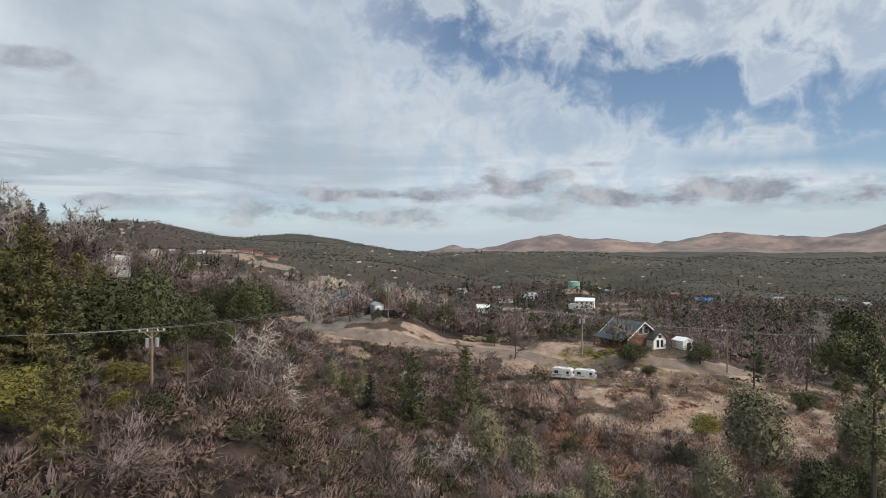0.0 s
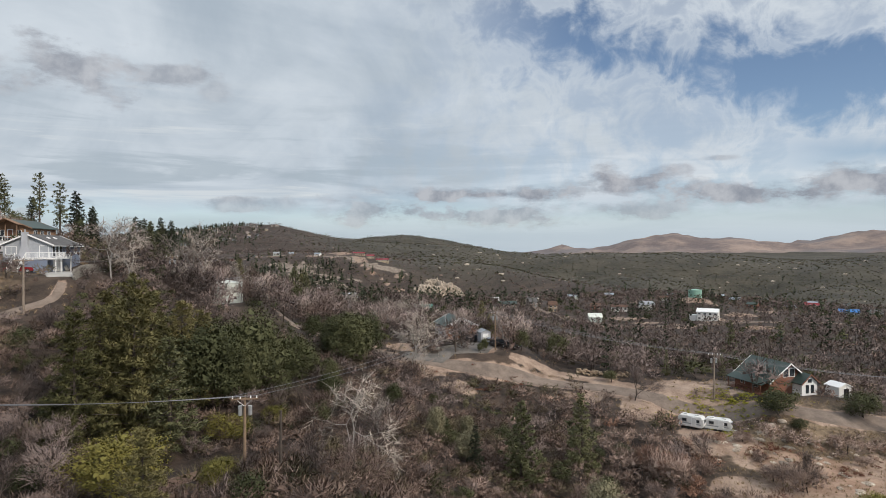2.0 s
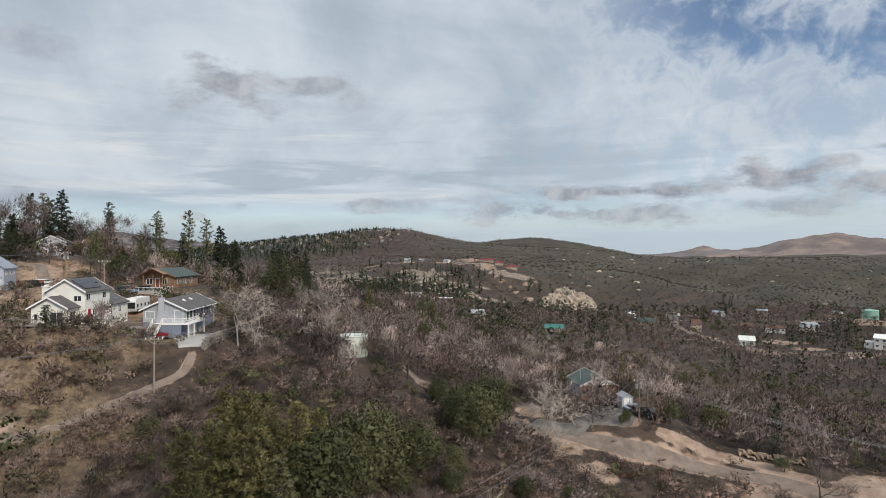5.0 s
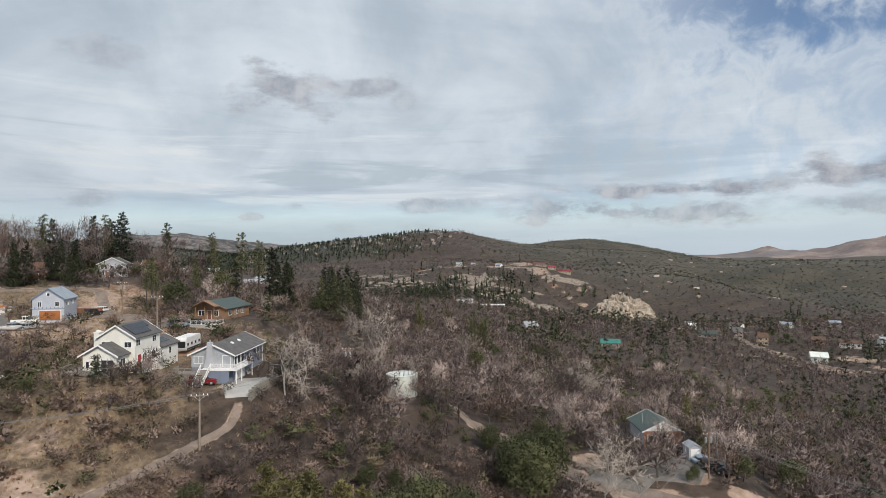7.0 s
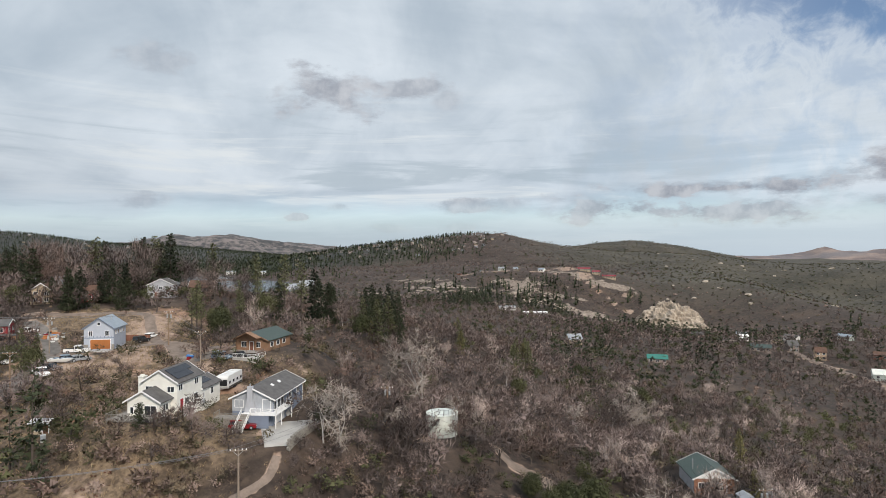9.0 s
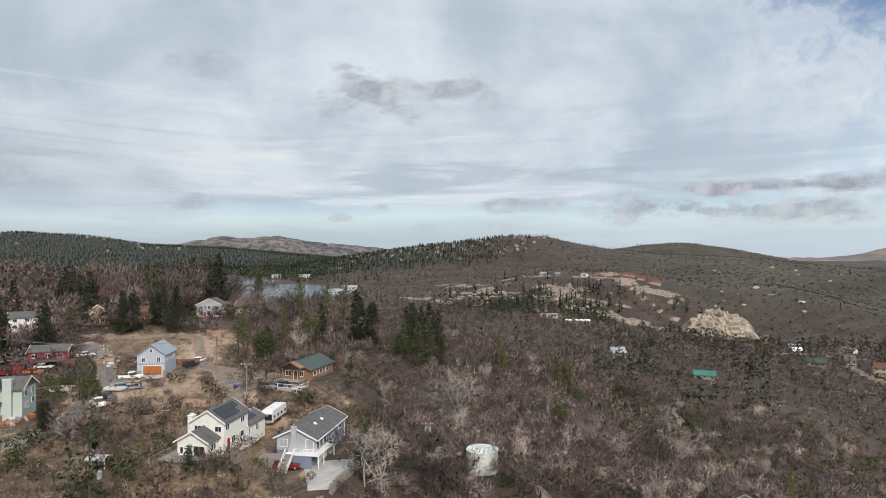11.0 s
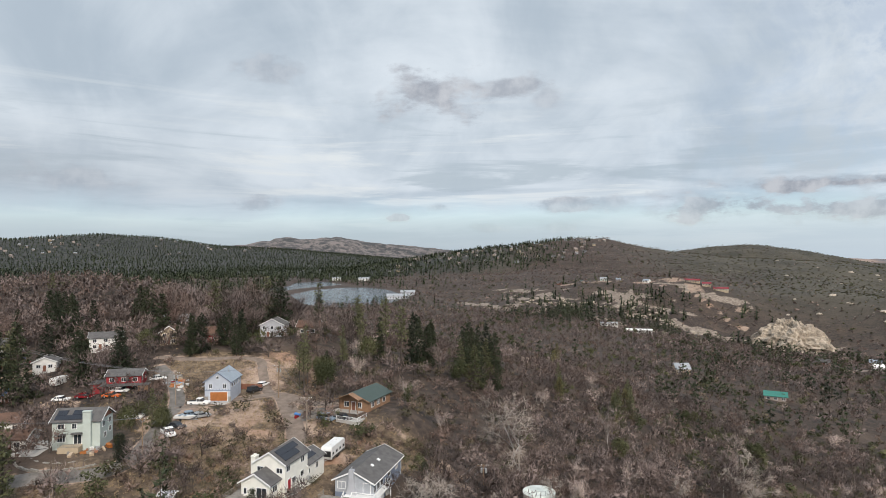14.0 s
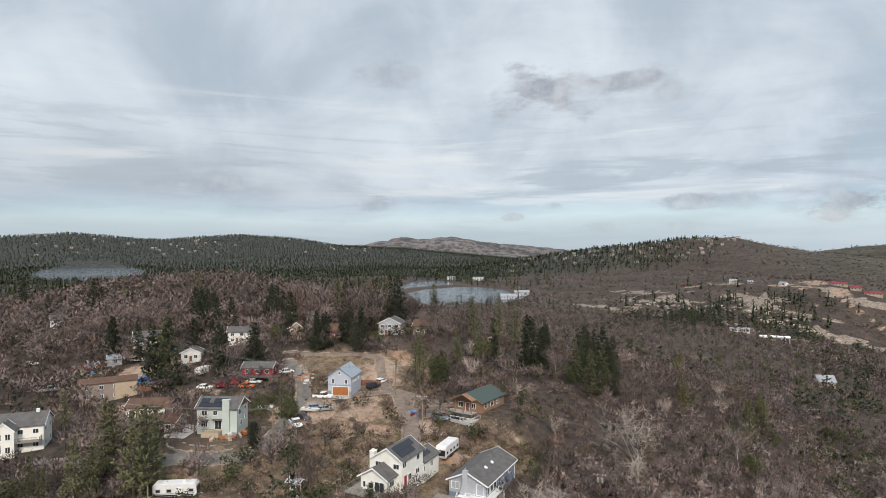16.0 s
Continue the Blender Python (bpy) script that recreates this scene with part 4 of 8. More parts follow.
def grow(s, a, way, length, radius, depth, tips, spread=0.65, up=0.25, kids=3, sides=4):
    """A forked limb; the ends of the last forks go into tips."""
    mid = a + way * length * 0.5 + rng.normal(size=3) * length * 0.05
    b_ = mid + unit(way + rng.normal(size=3) * 0.18) * length * 0.5
    s.limb(a, mid, radius, radius * 0.8, 0, 3)
    s.limb(mid, b_, radius * 0.8, radius * 0.55, 0, 3)
    tips.append((mid, way, length))
    if depth == 0:
        tips.append((b_, way, length))
        return
    for i in range(kids):
        w2 = unit(way + rng.normal(size=3) * spread + np.array([0, 0, up]))
        grow(s, b_ if i < 2 else mid, w2, length * rng.uniform(0.55, 0.8), radius * 0.5, depth - 1, tips, spread, up, kids, 3)


def bare_tree(twigs=520, depth=2, wide=0.013, stems=1, lean=0.0):
    """A leafless oak, 1 m tall before scaling: forked limbs and a haze of fine upright twigs."""
    s, tips = Shape(), []
    for i in range(stems):
        way = unit(np.array([rng.normal() * 0.2 + lean, rng.normal() * 0.2, 1.0]))
        grow(s, np.array([rng.normal() * 0.05, rng.normal() * 0.05, -0.04]), way, 0.40, 0.018, depth, tips, 0.66, 0.25)
    base = np.array([q[0] for q in tips])
    way = np.array([q[1] for q in tips])
    span = np.array([q[2] for q in tips])
    pick = rng.integers(0, len(base), twigs)
    at = base[pick] + way[pick] * (span[pick] * rng.uniform(-0.3, 0.3, twigs))[:, None] + rng.normal(size=(twigs, 3)) * 0.045
    w2 = unit(way[pick] * 0.7 + (at - [0, 0, 0.4]) * 0.8 + rng.normal(size=(twigs, 3)) * 0.55 + [0, 0, 0.45])
    s.slivers(at, w2, rng.uniform(0.06, 0.15, twigs), rng.uniform(0.4, 1.0, twigs) * wide)
    return s.done()


def winter_crown(n=60, wide=0.05, trunk=True, lobes_n=5, core=3):
    """A leafless tree seen from afar: a lobed dome filled with short upright twigs, 1 m tall before scaling."""
    s = Shape()
    if trunk:
        s.limb([0, 0, -0.05], [rng.normal() * 0.03, rng.normal() * 0.03, 0.4], 0.02, 0.012, 0, 3)
    lobes = np.array([[rng.normal() * 0.19, rng.normal() * 0.19, rng.uniform(0.36, 0.72)] for i in range(lobes_n)])
    lobes[:, 2] -= 0.5 * np.hypot(lobes[:, 0], lobes[:, 1])
    rad = rng.uniform(0.15, 0.25, lobes_n)
    if trunk:
        b0 = np.tile([0, 0, 0.18], (lobes_n, 1)) + rng.normal(size=(lobes_n, 3)) * 0.02
        s.slivers(b0, unit(lobes - b0), np.linalg.norm(lobes - b0, axis=1) + 0.12, np.full(lobes_n, 0.024), 0)
    pick = rng.integers(0, lobes_n, n)
    d = unit(rng.normal(size=(n, 3)) + [0, 0, 0.25])
    at = lobes[pick] + d * (rad[pick] * rng.uniform(0.05, 1.0, n) ** 0.45)[:, None] * [1, 1, 0.9]
    w2 = unit(d * 0.55 + rng.normal(size=(n, 3)) * 0.36 + [0, 0, 0.60])
    s.slivers(at - w2 * 0.03, w2, rng.uniform(0.08, 0.17, n), rng.uniform(0.5, 1.0, n) * wide, 1, d)
    for i in range(lobes_n):
        s.fill(lobes[i] - [0, 0, 0.04], rad[i] * 0.55, rad[i] * 0.55, core, 1, 0.75)
    return s.done()


def brush(n=150, wide=0.10, green=0.0, flat=0.8, lobes_n=3):
    """A low dense shrub, 1 m tall before scaling: lumpy lobes bristling with twigs and leaf sprays."""
    s = Shape()
    k_ = lobes_n
    if n > 1000:
        s.limb([0, 0, -0.05], [0.02, 0.01, 0.34], 0.03, 0.018, 0, 5)
    lobes = rng.normal(size=(k_, 3)) * [0.30, 0.30, 0.10]
    lobes[:, 2] = np.abs(lobes[:, 2]) + 0.34
    rad = rng.uniform(0.26, 0.38, k_) * (1.0 if k_ > 2 else 1.3)
    for i in range(k_):
        if n > 12:
            s.fill(lobes[i] - [0, 0, 0.08], rad[i] * 0.6, rad[i] * 0.6, 14 if n > 100 else 8, 1, 0.5 if n > 100 else 0.75)
        else:
            s.fill(lobes[i] - [0, 0, 0.05], rad[i] * 0.7, rad[i] * 0.6, 6, 1, 1.3)
    pick = rng.integers(0, k_, n)
    d = unit(rng.normal(size=(n, 3)) + [0, 0, 0.5])
    at = lobes[pick] + d * (rad[pick] * rng.uniform(0.55, 1.0, n))[:, None] * [1, 1, flat]
    m = int(n * (1 - green))
    s.slivers(at[:m] - d[:m] * 0.06, unit(d[:m] * 0.8 + rng.normal(size=(m, 3)) * 0.34 + [0, 0, 0.45]), rng.uniform(0.10, 0.21, m), rng.uniform(0.5, 1.0, m) * wide, 1, d[:m])
    s.leaves(at[m:], rng.uniform(0.5, 1.0, n - m) * wide * 1.7, 1, d[m:])
    return s.done()


def evergreen_oak(n=520, size=0.085, depth=1, stems=2, lobes_n=13, inner=0.5):
    """A round-headed live oak, 1 m tall before scaling: trunk, limbs and lobes of small leaf sprays with gaps."""
    s, tips = Shape(), []
    for i in range(stems):
        way = unit(np.array([rng.normal() * 0.25, rng.normal() * 0.25, 1.0]))
        grow(s, np.array([rng.normal() * 0.04, rng.normal() * 0.04, -0.05]), way, 0.36, 0.026, depth, tips, 0.6, 0.15)
    lobes = np.array([[rng.normal() * 0.22, rng.normal() * 0.22, rng.uniform(0.24, 0.84)] for i in range(lobes_n)])
    rad = rng.uniform(0.10, 0.19, lobes_n) * (1.25 - lobes[:, 2] * 0.5) * (13 / lobes_n) ** 0.4
    if lobes_n > 9:
        u = (np.arange(lobes_n) + 0.5) / lobes_n
        ang = np.arange(lobes_n) * 2.4 + rng.uniform(0, 6)
        up_ = 1 - 1.75 * u
        flat_ = np.sqrt(np.maximum(0.0, 1 - up_ ** 2))
        reach = rng.uniform(0.62, 1.08, lobes_n)
        lobes = np.stack([flat_ * np.cos(ang) * 0.27 * reach, flat_ * np.sin(ang) * 0.27 * reach, 0.50 + up_ * 0.34 * reach], 1)
        rad = rng.uniform(0.11, 0.19, lobes_n)
    for i in range(lobes_n):
        if n > 20:
            s.fill(lobes[i], rad[i] * inner * 1.15, rad[i] * inner * 1.15, 24 if n > 500 else 10, 1, 0.5 if n > 500 else 0.85)
        else:
            s.fill(lobes[i], rad[i] * 0.7, rad[i] * 0.7, 6, 1, 1.3)
    pick = rng.choice(lobes_n, n, p=rad ** 2 / np.sum(rad ** 2))
    d = unit(rng.normal(size=(n, 3)) + [0, 0, 0.3])
    lump = 1 + 0.22 * np.sin(d[:, 0] * 7 + pick) * np.sin(d[:, 1] * 7 + 2 * pick) + 0.15 * np.sin(d[:, 2] * 11 + pick)
    at = lobes[pick] + d * (rad[pick] * lump * rng.uniform(0.35, 1.0, n) ** 0.5)[:, None] + rng.normal(size=(n, 3)) * 0.008
    s.leaves(at, rng.uniform(0.55, 1.1, n) * size, 1, d)
    return s.done()


def conifer(n=420, spread=0.20, wide=0.05, crown=0.12, droop=-0.15, ragged=0.3, filled=True, blunt=0.8):
    """A pointed conifer seen from afar, 1 m tall before scaling: trunk and needle sprays along boughs."""
    s = Shape()
    if n > 40:
        s.limb([0, 0, -0.03], [0, 0, 1.0], 0.014, 0.002, 0, 3)
    if filled and n > 40:
        for i in range(5):
            h0 = crown + (0.95 - crown) * (i + 0.4) / 5
            s.fill([0, 0, h0], spread * (1.0 - h0) ** blunt * 0.55, 0.11, 9, 1, 0.75)
    elif filled:
        steps_ = 2
        for i in range(steps_):
            h0 = crown + (0.95 - crown) * i / steps_
            r0 = spread * (1.0 - h0) ** blunt * 0.5
            s.limb([0, 0, h0], [rng.normal() * 0.01, rng.normal() * 0.01, h0 + 1.25 / steps_ * (0.95 - crown)], r0, 0.006, 1, 3)
    boughs = max(6, n // 12)
    per = max(1, n // boughs)
    for i in range(boughs):
        h = crown + (0.97 - crown) * (i + rng.uniform(0, 1)) / boughs
        reach = spread * (1.02 - h) ** blunt * rng.uniform(1 - ragged, 1.1) + 0.012
        ang = i * 2.4 + rng.normal() * 0.3
        way = np.array([math.cos(ang), math.sin(ang), droop + 0.5 * h])
        t = rng.uniform(0.25, 1.0, per) ** 0.7
        at = np.array([0, 0, h]) + way * reach * t[:, None] + rng.normal(size=(per, 3)) * 0.012
        w2 = unit(way + rng.normal(size=(per, 3)) * 0.7 + [0, 0, 0.2])
        s.slivers(at, w2, rng.uniform(0.035, 0.075, per) * (1.0 if n > 100 else 1.7), rng.uniform(0.6, 1.2, per) * wide)
    return s.done()


def bough_tree(boughs=60, clumps=4, needles=18, spread=0.24, crown=0.06, lift=0.1, ragged=0.4, blunt=0.7, clump=0.030, wide=0.006, bow=0.0):
    """A conifer with separate boughs, 1 m tall before scaling: each bough carries rounded clumps of fine needles."""
    s = Shape()
    top = np.array([rng.normal() * 0.01, rng.normal() * 0.01, 0.985])
    s.limb([0, 0, -0.03], top * 0.55, 0.015, 0.010, 0, 5)
    s.limb(top * 0.55, top, 0.010, 0.002, 0, 4)
    for i in range(5):
        h0 = crown + (0.95 - crown) * (i + 0.4) / 5
        r0 = spread * (1.0 - h0) ** blunt * 0.5
        s.fill([0, 0, h0], r0, 0.12, 36, 1, 0.4)
    for i in range(boughs):
        h = crown + (0.98 - crown) * ((i + rng.uniform(0, 1)) / boughs) ** 1.1
        reach = spread * (1.03 - h) ** blunt * rng.uniform(1 - ragged, 1.12) + 0.015
        ang = i * 2.4 + rng.normal() * 0.35
        way = np.array([math.cos(ang), math.sin(ang), lift + 0.45 * h + rng.normal() * 0.12])
        root = top * (h / 0.985)
        tip = root + way * reach
        s.limb(root, tip, 0.004, 0.0012, 0, 3)
        k_ = max(1, int(round(clumps * (0.35 + 0.9 * reach / spread))))
        for j in range(k_):
            u = 0.30 + 0.72 * (j + rng.uniform(0, 1)) / k_
            c = root + way * reach * u + rng.normal(size=3) * [0.4, 0.4, 0.3] * reach * 0.26
            c[2] -= bow * (reach * u) ** 2
            r_ = clump * rng.uniform(0.7, 1.25) * (1.1 - 0.35 * h)
            d = unit(rng.normal(size=(needles, 3)) + [0, 0, 0.5])
            at = c + d * (r_ * rng.uniform(0.0, 0.65, needles))[:, None] * [1, 1, 0.7]
            s.slivers(at, unit(d + way * 0.5 + rng.normal(size=(needles, 3)) * 0.3), r_ * rng.uniform(0.4, 0.75, needles), rng.uniform(0.6, 1.2, needles) * wide, 1, d)
    return s.done()


def tuft(n=9):
    """A tuft of dry grass, 1 m tall before scaling."""
    s = Shape()
    at = rng.normal(size=(n, 3)) * [0.35, 0.35, 0]
    s.slivers(at, unit(rng.normal(size=(n, 3)) * 0.45 + [0, 0, 1.0]), rng.uniform(0.6, 1.0, n), rng.uniform(0.10, 0.18, n), 0)
    return s.done()


def snag(depth=2, twigs=60):
    """A dead bleached tree, 1 m tall before scaling."""
    s, tips = Shape(), []
    grow(s, np.array([0, 0, -0.04]), unit(np.array([rng.normal() * 0.1, rng.normal() * 0.1, 1.0])), 0.45, 0.014, depth, tips, 0.6, 0.12)
    base, way = np.array([q[0] for q in tips]), np.array([q[1] for q in tips])
    pick = rng.integers(0, len(base), twigs)
    s.slivers(base[pick], unit(way[pick] + rng.normal(size=(twigs, 3)) * 0.8), rng.uniform(0.06, 0.16, twigs), rng.uniform(0.5, 1.0, twigs) * 0.010)
    return s.done()


def boulder(n=1):
    """An angular granite block."""
    bm = bmesh.new()
    bmesh.ops.create_icosphere(bm, subdivisions=2, radius=0.5)
    ph = rng.uniform(0, 9, 3)
    for v in bm.verts:
        q = 1 + 0.32 * noise.noise(v.co * 2.2 + Vector(ph)) + 0.15 * noise.noise(v.co * 6 + Vector(ph))
        v.co = Vector((v.co.x * q * 1.2, v.co.y * q, max(v.co.z * q * 0.8, -0.25)))
    return bm


def scatter(name, shapes, pos, height, mats, label, category, squash=(0.85, 1.25), spin=True):
    """Many plants in one mesh: pos (n, 3), height (n,)."""
    n = len(pos)
    if not n:
        return None
    which = rng.integers(0, len(shapes), n)
    V, F, MI, T, NN = [], [], [], [], []
    off = 0
    for si, (sv, sf, sm, so) in enumerate(shapes):
        sel = np.where(which == si)[0]
        if not len(sel):
            continue
        sf, sn = crown_normals(sv, sf, sm, so)
        ang = rng.uniform(0, 6.283, len(sel))
        ca, sa = np.cos(ang)[:, None], np.sin(ang)[:, None]
        NN.append(np.stack([sn[None, :, 0] * ca - sn[None, :, 1] * sa, sn[None, :, 0] * sa + sn[None, :, 1] * ca, np.broadcast_to(sn[None, :, 2], (len(sel), len(sv)))], -1).reshape(-1, 3))
        wx = rng.uniform(*squash, len(sel)) * height[sel]
        c, s_ = np.cos(ang) * wx, np.sin(ang) * wx
        x = sv[None, :, 0] * c[:, None] - sv[None, :, 1] * s_[:, None] + pos[sel, 0][:, None]
        y = sv[None, :, 0] * s_[:, None] + sv[None, :, 1] * c[:, None] + pos[sel, 1][:, None]
        z = sv[None, :, 2] * height[sel][:, None] + pos[sel, 2][:, None]
        V.append(np.stack([x, y, z], -1).reshape(-1, 3))
        F.append((sf[None] + (np.arange(len(sel)) * len(sv))[:, None, None]).reshape(-1, 3) + off)
        MI.append(np.tile(sm, len(sel)))
        stand = np.clip((fbm(pos[sel, 0], pos[sel, 1], 45, 3, 211) - 0.5) * 2.4 + 0.5, 0, 1)
        T.append(np.repeat(np.clip(0.5 * stand + 0.5 * rng.uniform(0, 1, len(sel)), 0, 0.999), len(sv)))
        off += len(sel) * len(sv)
    pm = bpy.data.meshes.new(name)
    raw_mesh(pm, np.vstack(V), np.vstack(F), mat_index=np.concatenate(MI))
    for m in mats:
        pm.materials.append(m)
    set_normals(pm, np.vstack(NN))
    pm.attributes.new("tint", "FLOAT", "POINT").data.foreach_set("value", np.concatenate(T).astype(np.float32))
    return tagged(new(name, pm), label, category, kind="stuff")


def ring_points(r0, r1, step, seed, a0=-97.0, a1=43.0, jitter=0.42):
    """A jittered grid between two distances from the flight's line, inside the part of the land that is built up with plants."""
    g = np.random.default_rng(seed)
    ax = np.arange(-r1, r1 + step, step)
    X, Y = np.meshgrid(ax, ax)
    X, Y = (X + g.uniform(-jitter, jitter, X.shape) * step).ravel(), (Y + g.uniform(-jitter, jitter, Y.shape) * step).ravel()
    d, aa = np.hypot(X, Y), np.degrees(np.arctan2(X, Y))
    ok = (d >= r0) & (d < r1) & (aa > a0) & (aa < a1)
    return X[ok], Y[ok] + 15


SOLID = []          # footprints that stay free of plants: x, y, radius
for spec in ((-101, 88, 6.5), (-106, 99, 5), (-99, 82, 4), (-92, 104, 7), (-88, 98, 6), (-97, 110, 5), (-84, 99, 5.5), (-163, 114, 8), (-158, 105, 6), (-124, 131, 8.5), (-121, 124, 5),
             (-152, 76, 8), (43, 140, 7.5), (-25, 160, 7.5), (-15, 146, 4), (-72.5, 133, 4.6), (24.5, 122.7, 3), (29, 122.4, 3), (-109, 106, 5), (54.5, 135, 3), (-16, 139, 5), (-190, 97, 7), (-176, 38, 9), (-216, 60, 9),
             (-196, 88, 6), (-228, 106, 7), (-205, 146, 7), (-130, 56, 6), (-145, 90, 4), (-158, 122, 3), (-182, 62, 8), (-242, 92, 7), (-220, 78, 6), (-248, 125, 7), (-186, 150, 6), (-172, 160, 6), (0, 8, 9), (-5, 22, 9), (-67, 124, 4.5), (-62, 116, 3), (-80, 97, 4), (-17, 133, 4), (27, 117, 4), (-141.5, 67, 4.5), (-139.5, 74, 4.5), (-147, 63, 4.5), (-141, 80, 4), (-171.5, 117.5, 5)):
    SOLID.append(spec)


def free(x, y):
    ok = np.ones(x.shape, bool)
    for cx, cy, r in SOLID:
        ok &= np.hypot(x - cx, y - cy) > r
    return ok


def wet(z):
    return z < LAKE_Z + 0.6


def plant_band(r0, r1, step, seed, lod, fine=False, a0=-97.0, a1=43.0):
    """Fills one band of distance. lod 0 is the nearest."""
    X, Y = ring_points(r0, r1, step, seed, a0, a1)
    Z = ground_z(X, Y)
    g = np.random.default_rng(seed + 50)
    roll = g.uniform(0, 1, X.shape)
    keep = free(X, Y) & (roll > (openness(X, Y) if r1 < 1200 else 0) * 1.04)
    for lake in LAKES:
        keep &= in_ellipse(X, Y, *lake) > 1.08
    keep &= roll > rockiness(X, Y) * 0.7
    if lod == 0 and not fine:
        keep &= ~((np.degrees(np.arctan2(X, Y)) < -46) & (np.hypot(X, Y) < 88))
    if lod < 2:
        keep &= g.uniform(0, 1, X.shape) > meadow(X, Y) * (0.06 + 0.7 * (1 - smooth(fbm(X, Y, 11, 2, 19), 0.33, 0.47)))
    X, Y, Z = X[keep], Y[keep], Z[keep]
    roll = g.uniform(0, 1, X.shape)
    dist, aa = np.hypot(X, Y), np.degrees(np.arctan2(X, Y))
    wood = fbm(X, Y, 55, 3, 101)
    ever = fbm(X, Y, 80, 3, 131)
    chap = chaparral(X, Y)
    # shares of each kind
    town = smooth(-aa, 38, 52) * smooth(dist, 700, 1000)                # conifer woods round the lake
    p_con = 0.06 * smooth(ever, 0.55, 0.75) + 0.75 * town * smooth(dist, 1300, 1700) + 0.4 * town
    p_con = p_con * (1 - 0.8 * chap * (1 - town))
    if lod == 0:
        p_con = p_con * 0
    if lod > 1:
        clump = smooth(fbm(X, Y, 60, 3, 171), 0.5, 0.6)
        p_con = p_con + 0.72 * smooth(dist, 1380, 1480) * smooth(aa, -56, -47) * (1 - smooth(aa, -32, -26))     # wooded town hill
        p_con = p_con + 0.60 * clump * smooth(dist, 690, 740) * (1 - smooth(dist, 930, 980)) * smooth(aa, -37, -33) * (1 - smooth(aa, -15, -8))   # below the bench
        p_con = p_con + 0.18 * clump * smooth(aa, -25, -15) * smooth(dist, 420, 520) * (1 - smooth(dist, 640, 760))
    p_oak = 0.04 + 0.20 * smooth(ever, 0.52, 0.7)
    if lod > 2:
        p_oak = p_oak * 0.4
        chap = chap * smooth(aa, -40, -30)
    if lod in (1, 2):
        p_oak = 0.05 + 0.24 * smooth(ever, 0.5, 0.64) if lod == 1 else 0.03 + 0.12 * smooth(ever, 0.5, 0.64)
    if lod == 0:
        p_oak = p_oak * 0.25
    slope_wood = smooth(wood, 0.36, 0.56)
    p_bare = 0.10 + 0.45 * slope_wood
    if lod == 0:
        p_bare = 0.05 + 0.30 * slope_wood
    if lod in (1, 2):
        p_bare = 0.16 + 0.42 * slope_wood + 0.3 * smooth(-aa, 40, 60)
    if lod > 2:
        p_bare = p_bare + 0.35 * smooth(dist, 1000, 1150) * smooth(aa, -46, -34) * (1 - chap)
    p_bare = p_bare * (1 - 0.85 * chap)
    if lod < 2:
        mw = meadow(X, Y)
        p_bare, p_oak = p_bare * (1 - 0.85 * mw), p_oak * (1 - 0.5 * mw)
    kind = np.full(X.shape, 3)
    kind[roll < p_con + p_oak + p_bare] = 2
    kind[roll < p_con + p_oak] = 1
    kind[roll < p_con] = 0
    size = g.uniform(0.7, 1.35, X.shape)
    if lod == 0:
        size = size * np.clip((track_distance(X, Y) + 1.0) / 6.0, 0.38, 1.0) * (1.3 - 0.3 * smooth(dist, 60, 85))
    if lod < 2:
        size = size * (1 + 0.1 * meadow(X, Y))
    P = np.stack([X, Y, Z - 0.1], 1)
    hs = ((8.0, 3.2, 4.6, 2.9), (9.5, 4.8, 7.4, 3.3), (11.0, 5.5, 8.2, 3.4), (12.0, 4.6, 7.5, 3.2), (9.5, 4.5, 7.0, 3.4))[lod]
    sq = ((1.0, 1.5), (0.95, 1.35), (1.0, 1.4), (1.2, 1.9), (1.5, 2.3))[lod]
    tall = 1 + 0.35 * smooth(-aa, 52, 66) * smooth(dist, 215, 260)
    size = np.where((kind == 2), size * tall, size)
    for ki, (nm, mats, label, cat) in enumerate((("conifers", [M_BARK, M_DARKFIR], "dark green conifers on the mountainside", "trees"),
                                                  ("live_oaks", [M_BARK, M_OAK], "grey-green evergreen oaks among brush", "trees"),
                                                  ("bare_trees", [M_BARK, M_TWIG], "leafless grey-brown oaks covering the slope", "trees"),
                                                  ("brush", [M_BARK, M_BRUSH], "dry grey-brown chaparral brush on the slope", "shrubs"))):
        sel = kind == ki
        if ki == 3:
            gsel = sel & (g.uniform(0, 1, X.shape) < (0.05, 0.34, 0.22, 0.34, 0.34)[lod] + 0.6 * chap + (0.05 if lod == 0 else 0.25) * smooth(ever, 0.5, 0.65))
            scatter("green_brush", FINE_BRUSH if fine else BRUSH_SETS[lod], P[gsel], hs[3] * size[gsel], [M_BARK, M_GREENBRUSH], "dull green chaparral shrubs on the slope", "shrubs", sq)
            sel = sel & ~gsel
            if lod == 0:
                # brush turns paler towards +x: stronger sunlight there is put into its colour
                pale = sel & (g.uniform(0, 1, X.shape) < smooth(X + (wood - 0.5) * 40, -22, 8))
                scatter("sage_brush", FINE_BRUSH if fine else BRUSH_SETS[0], P[pale], hs[3] * size[pale], [M_BARK, M_PALEBRUSH], "pale grey-brown leafless shrubs on dry ground", "shrubs", sq)
                sel = sel & ~pale
        sets = (CONIFER_SETS, OAK_SETS, BARE_SETS, BRUSH_SETS)[ki][lod]
        if fine:
            sets = (sets, FINE_OAK, FINE_BARE, FINE_BRUSH)[ki]
        scatter(nm, sets, P[sel], hs[ki] * size[sel], mats, label, cat, sq)


